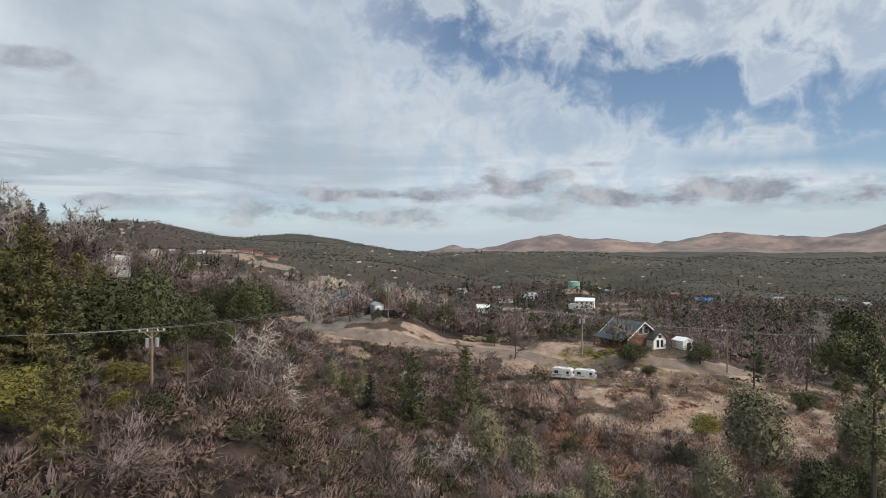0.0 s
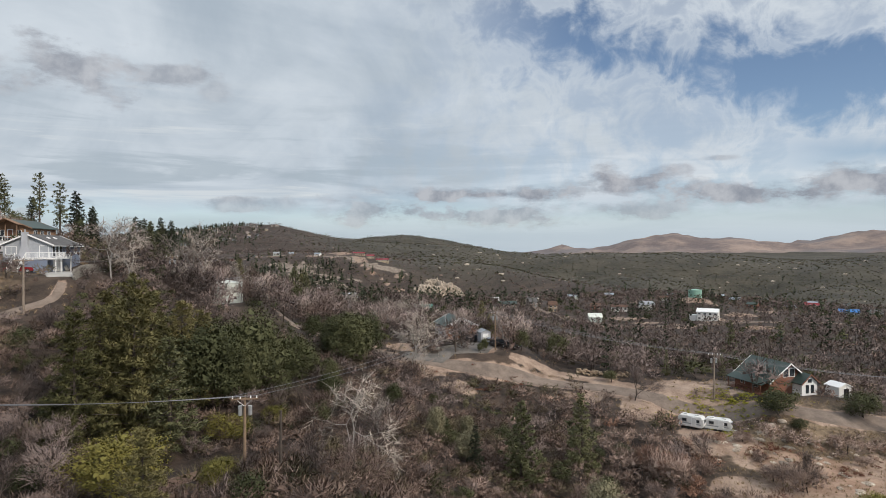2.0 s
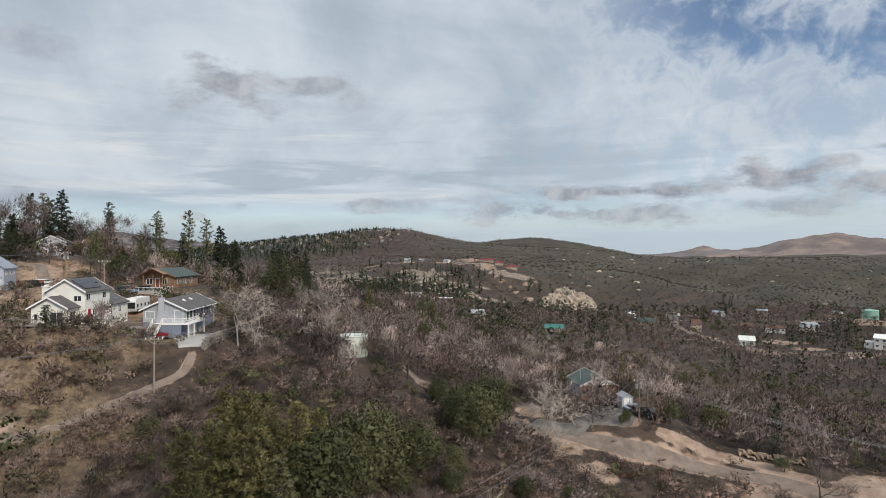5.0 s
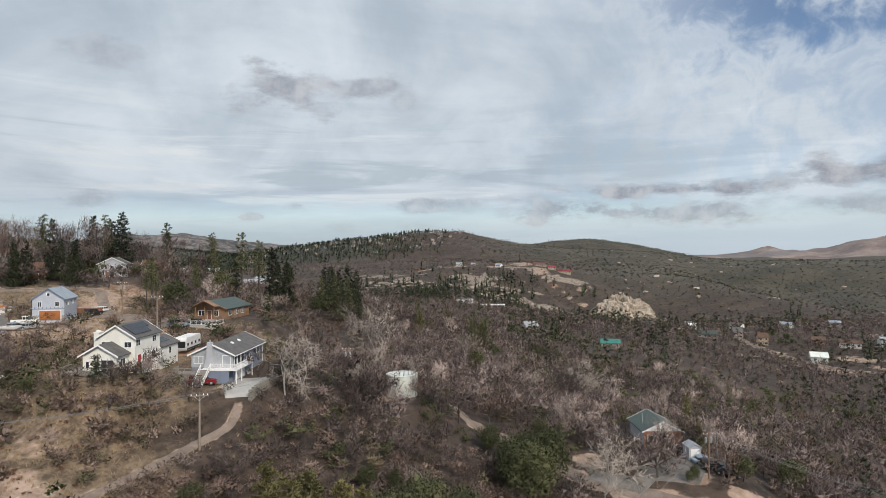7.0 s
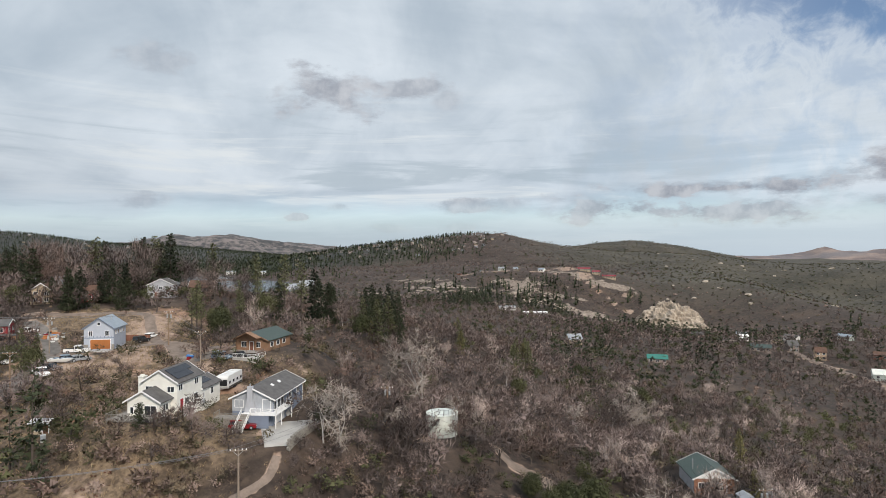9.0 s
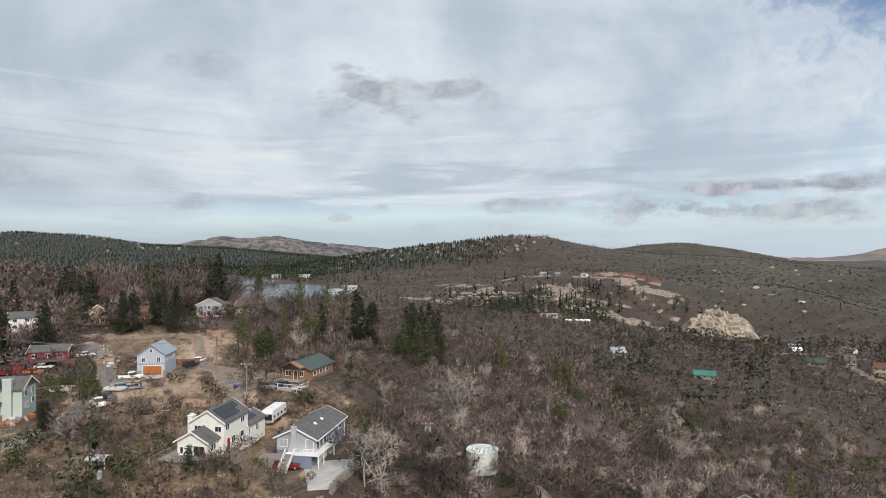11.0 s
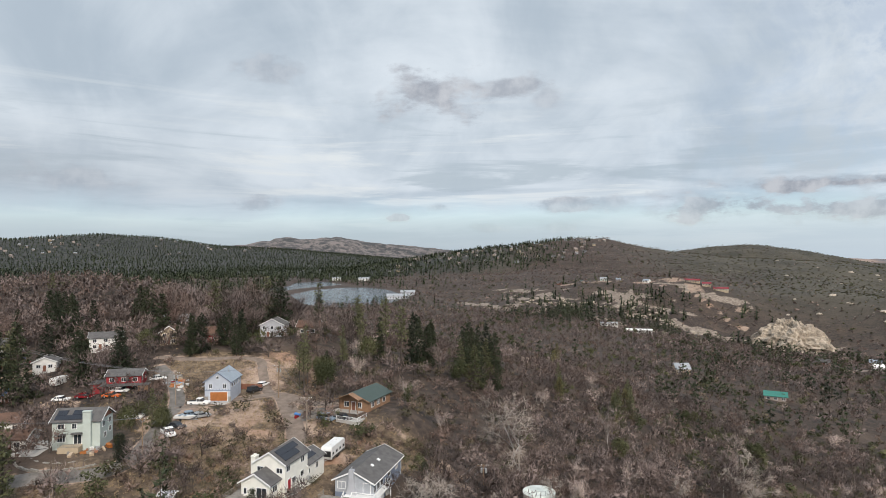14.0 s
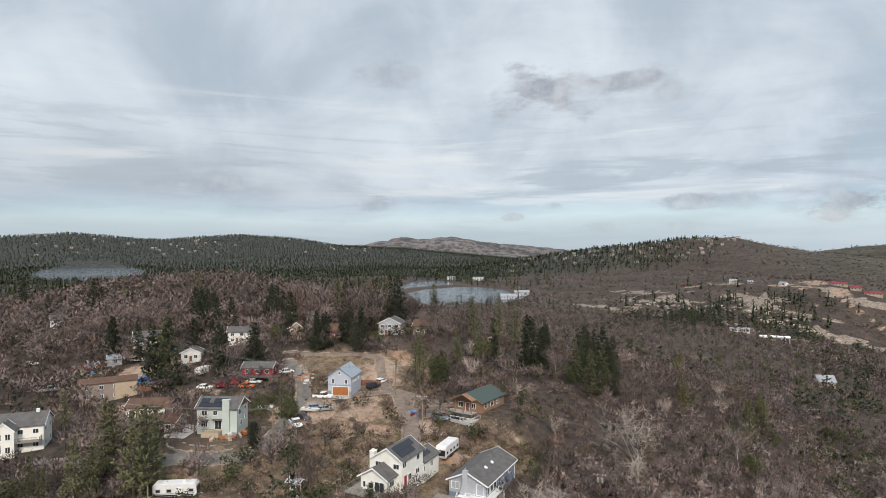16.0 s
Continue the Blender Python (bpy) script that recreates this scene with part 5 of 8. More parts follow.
CONIFER_SETS = ([conifer(200, 0.19, 0.03) for i in range(2)], [conifer(190, 0.19, 0.035) for i in range(3)], [conifer(60, 0.19, 0.08) for i in range(4)],
                [conifer(24, 0.20, 0.11) for i in range(4)], [conifer(8, 0.26, 0.30) for i in range(4)])
OAK_SETS = ([evergreen_oak(1500, 0.038, 0, 2, 11) for i in range(4)], [evergreen_oak(150, 0.085, 0, 1, 4) for i in range(5)], [evergreen_oak(34, 0.16, 0, 1, 2, 0.6) for i in range(5)],
            [evergreen_oak(12, 0.30, 0, 1, 1) for i in range(4)], [evergreen_oak(5, 0.45, 0, 1, 1) for i in range(4)])
BARE_SETS = ([bare_tree(760, 2, 0.010) for i in range(7)], [winter_crown(130, 0.034, True, 6, 3) for i in range(8)], [winter_crown(34, 0.085, True, 4, 2) for i in range(6)],
             [winter_crown(15, 0.15, False, 3, 2) for i in range(5)], [winter_crown(7, 0.30, False, 2, 2) for i in range(4)])
BRUSH_SETS = ([brush(330, 0.025, 0.12, 0.8, 4) for i in range(8)], [brush(54, 0.070, 0.3, 0.8, 2) for i in range(6)], [brush(20, 0.14, 0.3, 0.8, 1) for i in range(5)],
              [brush(7, 0.24, 0.3, 0.7, 1) for i in range(4)], [brush(4, 0.36, 0.4, 0.6, 1) for i in range(4)])

plant_band(37, 97, 2.45, 1, 0, a0=-58.0)
FINE_BARE = [winter_crown(360, 0.018, True, 7, 5) for i in range(8)]
FINE_OAK = [evergreen_oak(260, 0.07, 0, 1, 6) for i in range(5)]
FINE_BRUSH = [brush(105, 0.045, 0.25, 0.8, 3) for i in range(6)]
plant_band(3, 37, 4.4, 8, 1)
plant_band(37, 118, 4.4, 9, 1, a1=-58.0)
plant_band(97, 118, 2.5, 10, 0, True, a0=-58.0)
plant_band(118, 185, 4.4, 2, 1, True)
plant_band(185, 320, 5.1, 6, 1)
plant_band(320, 780, 6.7, 3, 2)
plant_band(780, 1500, 12.2, 4, 3)
plant_band(1500, 2400, 19.0, 5, 4)
plant_band(2400, 3600, 17.0, 7, 4, a0=-90.0, a1=-36.0)
plant_band(1460, 1850, 15.0, 13, 4, a0=-52.0, a1=-27.0)

# rounded shrubs on the grassy slopes round the hilltop houses
X, Y = ring_points(90, 215, 2.3, 31)
ok = free(X, Y) & (X < -50) & (rng.uniform(0, 1, X.shape) < meadow(X, Y) * smooth(fbm(X, Y, 13, 2, 23), 0.38, 0.50) * 0.97) & (openness(X, Y) < 0.35)
X, Y = X[ok], Y[ok]
kind = rng.uniform(0, 1, X.shape)
P = np.stack([X, Y, ground_z(X, Y) - 0.1], 1)
for lo_, hi_, nm, mat_, label in ((0, 0.45, "brush", M_BRUSH, "rounded brown shrubs on dry grass"), (0.45, 0.75, "sage_brush", M_PALEBRUSH, "rounded pale grey-brown shrubs on dry grass"), (0.75, 1.01, "green_brush", M_GREENBRUSH, "rounded dull olive shrubs on dry grass")):
    sel = (kind >= lo_) & (kind < hi_)
    scatter(nm, [brush(110, 0.040, 0.3, 0.8, 3) for i in range(5)], P[sel], rng.uniform(1.6, 3.3, sel.sum()), [M_BARK, mat_], label, "shrubs", (0.9, 1.5))
# dry grass in the open places
X, Y = ring_points(24, 240, 1.15, 12)
o = openness(X, Y)
ok = free(X, Y) & (track_distance(X, Y) > 0.3) & (rng.uniform(0, 1, X.shape) < 0.05 + 0.85 * meadow(X, Y) + 0.6 * o * (1 - smooth(o, 0.85, 0.97)))
X, Y = X[ok], Y[ok]
scatter("dry_grass", [tuft() for i in range(5)], np.stack([X, Y, ground_z(X, Y) - 0.03], 1), rng.uniform(0.35, 0.85, len(X)), [M_GRASS], "tufts of pale dry grass on open dirt", "grass")
# weeds and red brush round the rocky clearing
for nm, mat_, spots, label, hgt in (("weeds", M_WEED, ((31, 130.5, 6, 190), (37, 128, 5, 70), (24, 129, 4, 50), (30, 121, 3, 30)), "bright yellow-green weeds by the dirt road", 0.5),
                                    ("red_brush", M_REDBRUSH, ((43, 108.5, 2.4, 16), (35, 96, 3, 22), (29, 98, 3, 20), (32, 113.5, 2.6, 16), (35.5, 115, 2.6, 16), (37.5, 94.5, 2.4, 12), (50, 112, 4, 10), (-14, 128, 6, 26), (-8, 130, 4, 14), (-87, 68, 8, 14), (-92, 72, 7, 14)), "low rust-red brush on bare soil", 0.6)):
    pts = np.vstack([np.stack([rng.normal(cx, r_ * 0.55, n_), rng.normal(cy, r_ * 0.45, n_)], 1) for cx, cy, r_, n_ in spots])
    zz = ground_z(pts[:, 0], pts[:, 1])
    scatter(nm, [brush(80, 0.09, 0.5) for i in range(4)], np.column_stack([pts, zz - 0.05]), rng.uniform(0.6, 1.3, len(pts)) * hgt, [M_BARK, mat_], label, "shrubs", (1.3, 2.2))


# ---- single trees that stand out ----
def kit(shapes):
    """Splits each shape into a trunk mesh and a crown mesh."""
    out = []
    for sv, sf, sm, so in shapes:
        sf, sn = crown_normals(sv, sf, sm, so)
        pair = []
        for slot in (0, 1):
            f = sf[sm == slot]
            used, inv = np.unique(f, return_inverse=True)
            me_ = bpy.data.meshes.new("tree_piece")
            raw_mesh(me_, sv[used], inv.reshape(-1, 3))
            if slot:
                set_normals(me_, sn[used])
            pair.append(me_)
        out.append(pair)
    return out


KINDS = {
    "YP": (kit([bough_tree(90, 5, 52, 0.25, 0.05, 0.05, 0.45, 0.62, 0.044, 0.0068) for i in range(3)]), M_BARK, M_YELLOWPINE, "pine", "bushy pine with yellow-green sunlit needles", 1.0),
    "LC": (kit([bough_tree(84, 4, 42, 0.23, 0.03, -0.05, 0.3, 0.9, 0.040, 0.009) for i in range(4)]), M_BARK, M_PINE, "conifer", "young grey-green conifer with a pointed top", 1.2),
    "DC": (kit([bough_tree(76, 4, 17, 0.23, 0.06, -0.15, 0.35, 0.8, 0.046, 0.016) for i in range(4)]), M_BARK, M_DARKFIR, "conifer", "tall dark green conifer", 1.0),
    "BC": (kit([bough_tree(80, 5, 18, 0.30, 0.03, -0.05, 0.3, 0.75, 0.044, 0.013) for i in range(3)]), M_BARK, M_DARKFIR, "cedar", "broad dark green cedar beside the houses", 1.0),
    "FL": (kit([bough_tree(56, 4, 16, 0.23, 0.03, -0.05, 0.3, 0.9, 0.046, 0.016) for i in range(4)]), M_BARK, M_PINE, "conifer", "young grey-green conifer with a pointed top", 1.0),
    "FY": (kit([bough_tree(56, 4, 18, 0.25, 0.05, 0.05, 0.4, 0.62, 0.05, 0.015) for i in range(3)]), M_BARK, M_YELLOWPINE, "pine", "bushy pine with yellow-green sunlit needles", 1.0),
    "PI": (kit([bough_tree(30, 3, 20, 0.16, 0.42, 0.1, 0.6, 0.45, 0.044, 0.012) for i in range(4)]), M_BARK, M_PINE, "pine", "tall thin pine with a bare lower trunk", 1.0),
    "CY": (kit([bough_tree(90, 5, 10, 0.30, 0.0, 0.3, 0.15, 0.45, 0.05, 0.024) for i in range(2)]), M_BARK, M_DARKFIR, "evergreen", "compact dark green evergreen shrub-tree", 1.0),
    "EO": (kit([evergreen_oak(9500, 0.0205, 0, 1, 26, 0.6) for i in range(4)]), M_BARK, M_OAK, "oak tree", "evergreen oak with dense grey-green foliage", 0.95),
    "FO": (kit([evergreen_oak(2600, 0.036, 0, 1, 18, 0.6) for i in range(3)]), M_BARK, M_OAK, "oak tree", "evergreen oak with dense grey-green foliage", 0.95),
    "GO": (kit([evergreen_oak(10500, 0.0195, 0, 1, 28, 0.6) for i in range(4)]), M_BARK, M_GREYOAK, "oak tree", "evergreen oak with pale grey-green leaves", 0.78),
    "YO": (kit([evergreen_oak(11000, 0.0175, 0, 1, 24, 0.6) for i in range(2)]), M_BARK, M_YELLOWOAK, "oak tree", "spreading oak with yellowish green foliage", 1.7),
    "GB": (kit([evergreen_oak(5000, 0.027, 0, 1, 14) for i in range(2)]), M_BARK, M_OAK, "shrub", "round dark green shrub on bare dirt", 1.8),
    "RS": (kit([brush(2600, 0.012, 0.1, 0.9, 9) for i in range(4)]), M_BARK, M_PALEBRUSH, "shrub", "rounded leafless grey-brown shrub on bare dirt", 1.05),
    "BT": (kit([bare_tree(1300, 3, 0.009, 1) for i in range(6)]), M_BARK, M_TWIG, "bare tree", "leafless grey-brown oak with fine twigs", 1.1),
    "PT": (kit([bare_tree(560, 2, 0.012) for i in range(6)]), M_PALEBARK, M_PALETWIG, "bare tree", "pale grey leafless tree standing out on the slope", 1.05),
    "SN": (kit([snag(4, 900) for i in range(5)]), M_PALEBARK, M_DEADTWIG, "dead tree", "bleached dead tree with crooked pale limbs", 1.05),
}
TREE_NAMES = {"YP": "pine", "LC": "conifer", "DC": "conifer", "FL": "conifer", "FY": "pine", "BC": "cedar", "PI": "pine", "CY": "evergreen", "EO": "oak", "FO": "oak", "GO": "oak", "YO": "oak", "GB": "shrub", "RS": "shrub", "BT": "bare_tree", "PT": "bare_tree", "SN": "dead_tree"}
pick_tree = random.Random(21)
for key, (kits, bark, leaf, cat, label, wide) in KINDS.items():
    for trunk_me, crown_me in kits:
        trunk_me.materials.append(bark)
        crown_me.materials.append(leaf)


def plant(key, x, y, h):
    if key == "EO" and math.hypot(x, y - 15) > 125:
        key = "FO"
    if key in ("LC", "YP") and math.hypot(x, y - 15) > 125:
        key = "FL" if key == "LC" else "FY"
    kits, bark, leaf, cat, label, wide = KINDS[key]
    trunk_me, crown_me = pick_tree.choice(kits)
    t = thing(TREE_NAMES[key], label, cat, x, y, gz(x, y), pick_tree.uniform(0, 360))
    w_ = h * wide * pick_tree.uniform(0.88, 1.12)
    m = Matrix.Diagonal((w_, w_, h, 1))
    share("trunk", trunk_me, t, m)
    share("crown", crown_me, t, m)
    return t


for spot in ((-31.5, 49.3, 10.0), (-49.0, 62.3, 14.6), (-46.3, 67.3, 18.3), (-48.9, 65.7, 14.5), (-51.9, 72.5, 12.8), (-48.8, 74.1, 15.0), (-46.6, 76.7, 14.1), (-45.4, 79.7, 12.7), (-55.0, 73.9, 13.1), (-117.8, 220.6, 8.3), (-101.5, 232.9, 10.3), (-102.6, 242.8, 9.6), (-197.1, 352.6, 10.5), (-22.9, 207.5, 8.6)):
    plant("YP", *spot)
for spot in ((-4.8, 95.9, 12.6), (4.1, 103.9, 12.9), (9.4, 71.4, 8.7), (-42.1, 68.0, 13.0), (-24.3, 224.3, 7.6), (-126.2, 234.3, 10.3), (-98.2, 225.0, 11.3), (-102.5, 243.9, 12.0), (-112.4, 268.4, 10.4), (-121.3, 226.6, 9.1), (-117.9, 221.5, 9.6), (-95.4, 221.2, 14.5), (-102.5, 248.1, 11.0), (-176.8, 94.3, 1.2), (70.7, 135.4, 5.6)):
    plant("LC", *spot)
for spot in ((-11.4, 94.8, 7.1), (69.5, 132.4, 4.7), (-153.1, 214.0, 15.6), (-152.5, 222.6, 17.2), (-154.7, 143.1, 8.9), (-253.8, 99.7, 18.8), (-247.8, 103.8, 15.8), (-273.8, 137.1, 17.1), (-267.1, 139.9, 15.1), (-198.8, 123.0, 10.1), (-201.3, 135.1, 11.1), (-193.9, 137.0, 13.2), (-185.2, 217.0, 14.7), (-178.9, 218.1, 13.8), (-152.2, 207.2, 15.8), (-150.3, 213.8, 13.4), (-142.6, 214.5, 16.8), (-152.7, 211.3, 8.9), (-254.2, 68.0, 14.9), (-204.8, 135.3, 8.8), (-193.8, 137.4, 10.0), (-174.4, 205.5, 14.9), (-179.0, 218.9, 12.5), (-158.0, 186.0, 20.0), (-156.0, 190.0, 16.0), (-160.5, 196.0, 15.0), (-170.0, 180.0, 16.0), (-135.0, 196.0, 12.0), (-131.0, 200.0, 11.0), (-196.0, 172.0, 16.0), (-292.8, 111.1, 13.7), (-288.5, 112.9, 15.0), (-281.4, 113.8, 14.3), (-256.6, 112.5, 12.9), (-255.4, 131.9, 17.1), (-250.5, 133.2, 14.0), (-254.7, 127.2, 11.7), (-200.8, 90.0, 16.0), (-201.5, 91.2, 13.6), (-206.8, 102.9, 10.7), (-271.6, 91.8, 11.5), (-222.3, 76.8, 14.3), (-201.9, 123.8, 12.7), (-208.0, 129.3, 10.3), (-202.5, 142.4, 11.4), (-304.0, 344.4, 17.6), (-188.7, 230.3, 12.3), (-164.2, 226.1, 15.6), (-158.9, 225.1, 14.6), (-148.1, 219.4, 12.4), (-135.0, 43.7, 12.7), (-148.5, 48.3, 15.9), (-148.2, 49.8, 14.7), (-130.4, 50.0, 19.3), (-134.2, 53.5, 17.6), (-212.1, 72.1, 20.5), (-206.6, 75.7, 22.9), (-243.7, 74.6, 13.8), (-248.7, 67.4, 16.6), (-279.5, 104.6, 16.5), (-275.7, 107.0, 14.7), (-271.6, 110.1, 13.9), (-401.5, 84.0, 18.5), (-397.5, 87.1, 13.6), (-430.5, 64.9, 10.7), (-480.4, 55.8, 20.8), (-232.6, 130.6, 12.9), (-197.5, 121.6, 12.8), (-198.3, 125.5, 13.1), (-186.6, 131.1, 10.5), (-197.6, 134.9, 13.3), (-212.8, 124.5, 8.8), (-217.7, 157.8, 21.8), (-212.3, 165.9, 23.2), (-224.2, 169.8, 21.1), (-223.8, 147.7, 20.4), (-219.9, 122.2, 17.9)):
    plant("LC" if spot[1] < 58 and spot[0] > -150 else "DC", *spot)
for spot in ((-144.5, 34.8, 10.7), (-142.9, 36.9, 8.0), (-134.4, 40.9, 15.5)):
    plant("LC", *spot)
for spot in ((-169.6, 146.0, 11.6), (-166.6, 159.3, 13.2), (-164.3, 132.3, 4.8), (-154.5, 150.2, 11.6), (-209.9, 74.9, 20.7), (-146.4, 128.4, 15.2), (-154.7, 149.4, 12.3), (-398.1, 140.9, 16.0), (-164.0, 177.0, 24.0), (-160.0, 181.0, 22.0), (-172.0, 172.0, 19.0), (-180.0, 178.0, 20.0), (-204.0, 178.0, 20.0), (-215.7, 76.3, 17.1), (-151.6, 130.6, 13.9), (-151.0, 133.1, 12.6), (-140.2, 56.5, 14.2), (-171.3, 43.8, 14.5), (-219.6, 164.1, 22.5), (-220.9, 142.6, 21.4)):
    plant("PI", *spot)
for spot in ((-95.9, 80.5, 4.0), (-87.5, 114.3, 3.6), (-136.9, 75.8, 5.6)):
    plant("CY", *spot)
for spot in ((-215.3, 93.9, 13.7), (-237.7, 107.2, 9.1), (-243.5, 105.8, 7.9), (-198.3, 99.6, 14.9), (-232.2, 90.1, 13.4), (-198.6, 122.3, 10.8), (-191.8, 136.6, 8.9), (-251.4, 99.0, 7.8), (-239.4, 98.9, 8.7), (-224.2, 118.2, 5.8), (-219.9, 121.9, 7.8), (-204.0, 134.6, 7.4)):
    plant("BC", *spot)
plant("LC", -151.5, 88.5, 9.5)
plant("LC", -149.0, 90.5, 8.0)
plant("LC", -139.5, 84.0, 3.6)
for spot in ((99.0, 147.9, 11.8), (109.0, 153.2, 9.3), (-43.7, 77.9, 13.3), (-41.9, 85.9, 13.8), (-40.0, 96.4, 10.4), (-37.5, 115.2, 12.6), (-7.3, 143.6, 5.3), (0.7, 151.7, 7.4), (-15.0, 138.6, 3.1), (-34.4, 96.1, 5.8), (-26.7, 106.0, 4.5), (-40.4, 124.9, 9.7), (-44.4, 123.0, 7.0), (-55.9, 95.6, 4.3), (-52.9, 98.7, 4.2), (-15.8, 137.7, 2.4), (-8.8, 145.6, 3.3), (-17.7, 185.2, 5.2), (-166.0, 170.0, 11.0), (-140.0, 190.0, 10.0), (-42.9, 82.8, 11.3), (-43.0, 91.2, 11.9), (-40.8, 117.5, 10.4), (-37.4, 126.5, 10.2), (-40.5, 104.3, 5.0), (-36.6, 101.5, 6.3), (-39.7, 90.5, 5.9), (-49.7, 80.0, 10.4), (-46.4, 85.5, 10.7), (-52.3, 76.5, 10.0), (-44.9, 142.5, 5.3), (-21.1, 112.5, 2.9), (86.9, 132.7, 12.0), (80.7, 131.3, 7.1), (-215.6, 114.3, 8.4), (-148.0, 137.0, 9.1), (-152.7, 83.3, 7.3), (-144.0, 78.1, 3.2), (-142.9, 205.8, 8.1), (-147.8, 178.3, 5.5), (-159.5, 89.2, 5.2), (-148.5, 89.5, 6.0), (-153.6, 141.9, 8.7), (-158.5, 142.9, 6.7), (-49.6, 127.0, 6.2), (-44.2, 128.6, 6.7), (-40.9, 135.0, 6.4), (-80.6, 189.9, 8.5), (-90.0, 272.5, 7.2), (-60.0, 255.6, 8.5), (-18.8, 205.3, 6.9)):
    plant("EO", *spot)
for spot in ((5.7, 80.8, 11.0), (40.1, 77.8, 14.0), (-12.9, 96.1, 6.0), (51.0, 78.4, 3.7), (52.0, 74.6, 12.6), (-15.8, 115.4, 2.3), (19.1, 75.5, 4.4), (34.4, 78.0, 4.9)):
    plant("GO", *spot)
for spot in ((16.5, 63.9, 6.4), (20.9, 62.6, 5.3), (28.7, 63.8, 8.2), (12.4, 58.7, 5.3), (9.4, 70.0, 8.5), (-18.2, 100.2, 6.1), (-14.0, 103.9, 5.0), (33.0, 61.0, 6.5)):
    plant("GO", *spot)
for spot in ((38.1, 61.1, 8.2), (30.8, 54.4, 6.4), (105.7, 155.6, 17.5), (88.9, 124.9, 11.7), (80.2, 121.4, 5.7), (98.0, 138.0, 11.0), (46.0, 66.0, 7.0)):
    plant("EO", *spot)
for spot in ((23.9, 145.0, 5.4), (36.0, 148.5, 4.9), (95.7, 360.4, 16.8), (73.2, 139.5, 5.6), (-149.1, 201.8, 12.8), (-134.7, 191.8, 15.8), (-140.3, 205.9, 15.2), (-152.9, 199.6, 8.5), (-100.9, 229.3, 9.5), (-99.4, 240.6, 11.4)):
    plant("LC", *spot)
for spot in ((-19.0, 167.4, 8.2), (-15.5, 155.4, 6.3), (-204.2, 368.5, 13.5), (-117.0, 219.3, 9.1), (-92.2, 212.8, 6.9), (-139.0, 194.0, 7.0)):
    plant("YP", *spot)
for spot in ((-89.2, 280.9, 6.3), (-80.3, 244.7, 6.0), (-63.9, 257.4, 6.8)):
    plant("EO", *spot)
plant("PI", 43.5, 61.1, 19.0)
for spot in ((35.2, 102.8, 5.6), (46.3, 114.9, 4.0), (24.4, 94.6, 5.0), (19.7, 93.4, 5.4), (16.0, 105.5, 6.0), (69.5, 124.7, 4.1), (71.8, 110.3, 2.6), (56.0, 89.3, 2.9), (19.3, 105.5, 3.9), (32.1, 105.4, 3.0), (13.0, 103.0, 7.0), (48.0, 98.0, 3.2), (61.0, 98.0, 2.4)):
    plant("RS", *spot)
low_shrub = random.Random(41)
for i in range(26):
    plant("RS", round(low_shrub.uniform(24, 78), 1), round(low_shrub.uniform(92, 119), 1), low_shrub.uniform(1.1, 2.6))
plant("YO", 40.9, 94.0, 4.6)
for spot in ((-39.4, 56.6, 6.9), (-38.5, 73.3, 4.1), (-36.9, 82.5, 3.2)):
    plant("YO", *spot)
for spot in ((64.8, 108.1, 4.4), (41.0, 119.7, 2.5), (11.6, 140.1, 2.9), (38.8, 123.5, 5.2), (53.5, 125.6, 5.4)):
    plant("GB", *spot)
for spot in ((-23.1, 87.0, 9.4), (36.0, 102.4, 6.0), (21.5, 93.6, 5.7), (-32.3, 83.5, 5.1), (15.8, 131.0, 7.6), (-88.2, 84.5, 6.3), (-68.6, 112.4, 7.1), (-58.4, 221.8, 11.3), (-69.1, 80.9, 4.6), (-117.1, 188.2, 11.2), (-50.9, 193.2, 12.5), (-67.8, 181.9, 10.9), (-47.3, 209.5, 9.6), (-94.7, 105.3, 5.0), (-128.4, 96.5, 5.6), (-116.6, 79.4, 6.5), (-198.0, 90.4, 11.6), (-263.5, 87.0, 12.4), (-238.2, 43.0, 9.0), (-273.3, 58.3, 12.9), (-299.8, 87.5, 12.6), (-178.0, 170.0, 16.0), (-186.0, 165.0, 17.0), (-150.0, 190.0, 12.0), (-265.6, 45.1, 13.1), (-278.3, 58.9, 14.2), (-274.8, 71.9, 13.4), (-321.9, 98.5, 13.7), (-316.2, 45.1, 14.3), (-312.2, 110.2, 12.3), (-345.4, 153.4, 12.9), (-378.3, 247.8, 20.1), (-352.4, 215.5, 18.2), (-66.0, 129.5, 8.5), (-220.9, 131.8, 18.9), (-223.6, 126.3, 18.7), (-223.2, 138.3, 18.8), (-235.8, 135.6, 19.2), (-221.4, 151.7, 20.9), (-230.3, 160.2, 20.1), (-237.0, 148.5, 20.0), (-214.1, 144.4, 18.2), (-218.5, 178.0, 16.2), (-215.1, 170.7, 16.6), (-208.3, 153.9, 18.0)):
    plant("BT", *spot)
for spot in ((-25.2, 80.7, 12.1), (0.7, 67.5, 7.9), (110.6, 176.2, 15.2), (-27.9, 125.2, 12.3), (-23.8, 87.0, 8.3), (-74.7, 99.2, 10.3), (-68.4, 131.4, 9.0), (-28.7, 130.7, 8.4), (-56.8, 226.9, 10.0), (-92.8, 154.4, 15.9), (-73.3, 101.4, 10.4), (-72.7, 116.6, 6.4), (-47.2, 196.7, 11.8), (-56.4, 171.2, 9.2), (-88.1, 149.5, 16.5), (-54.7, 197.3, 9.3)):
    plant("SN", *spot)
plant("BT", -28.4, 58.6, 4.6)
plant("YO", -31.6, 60.2, 3.6)


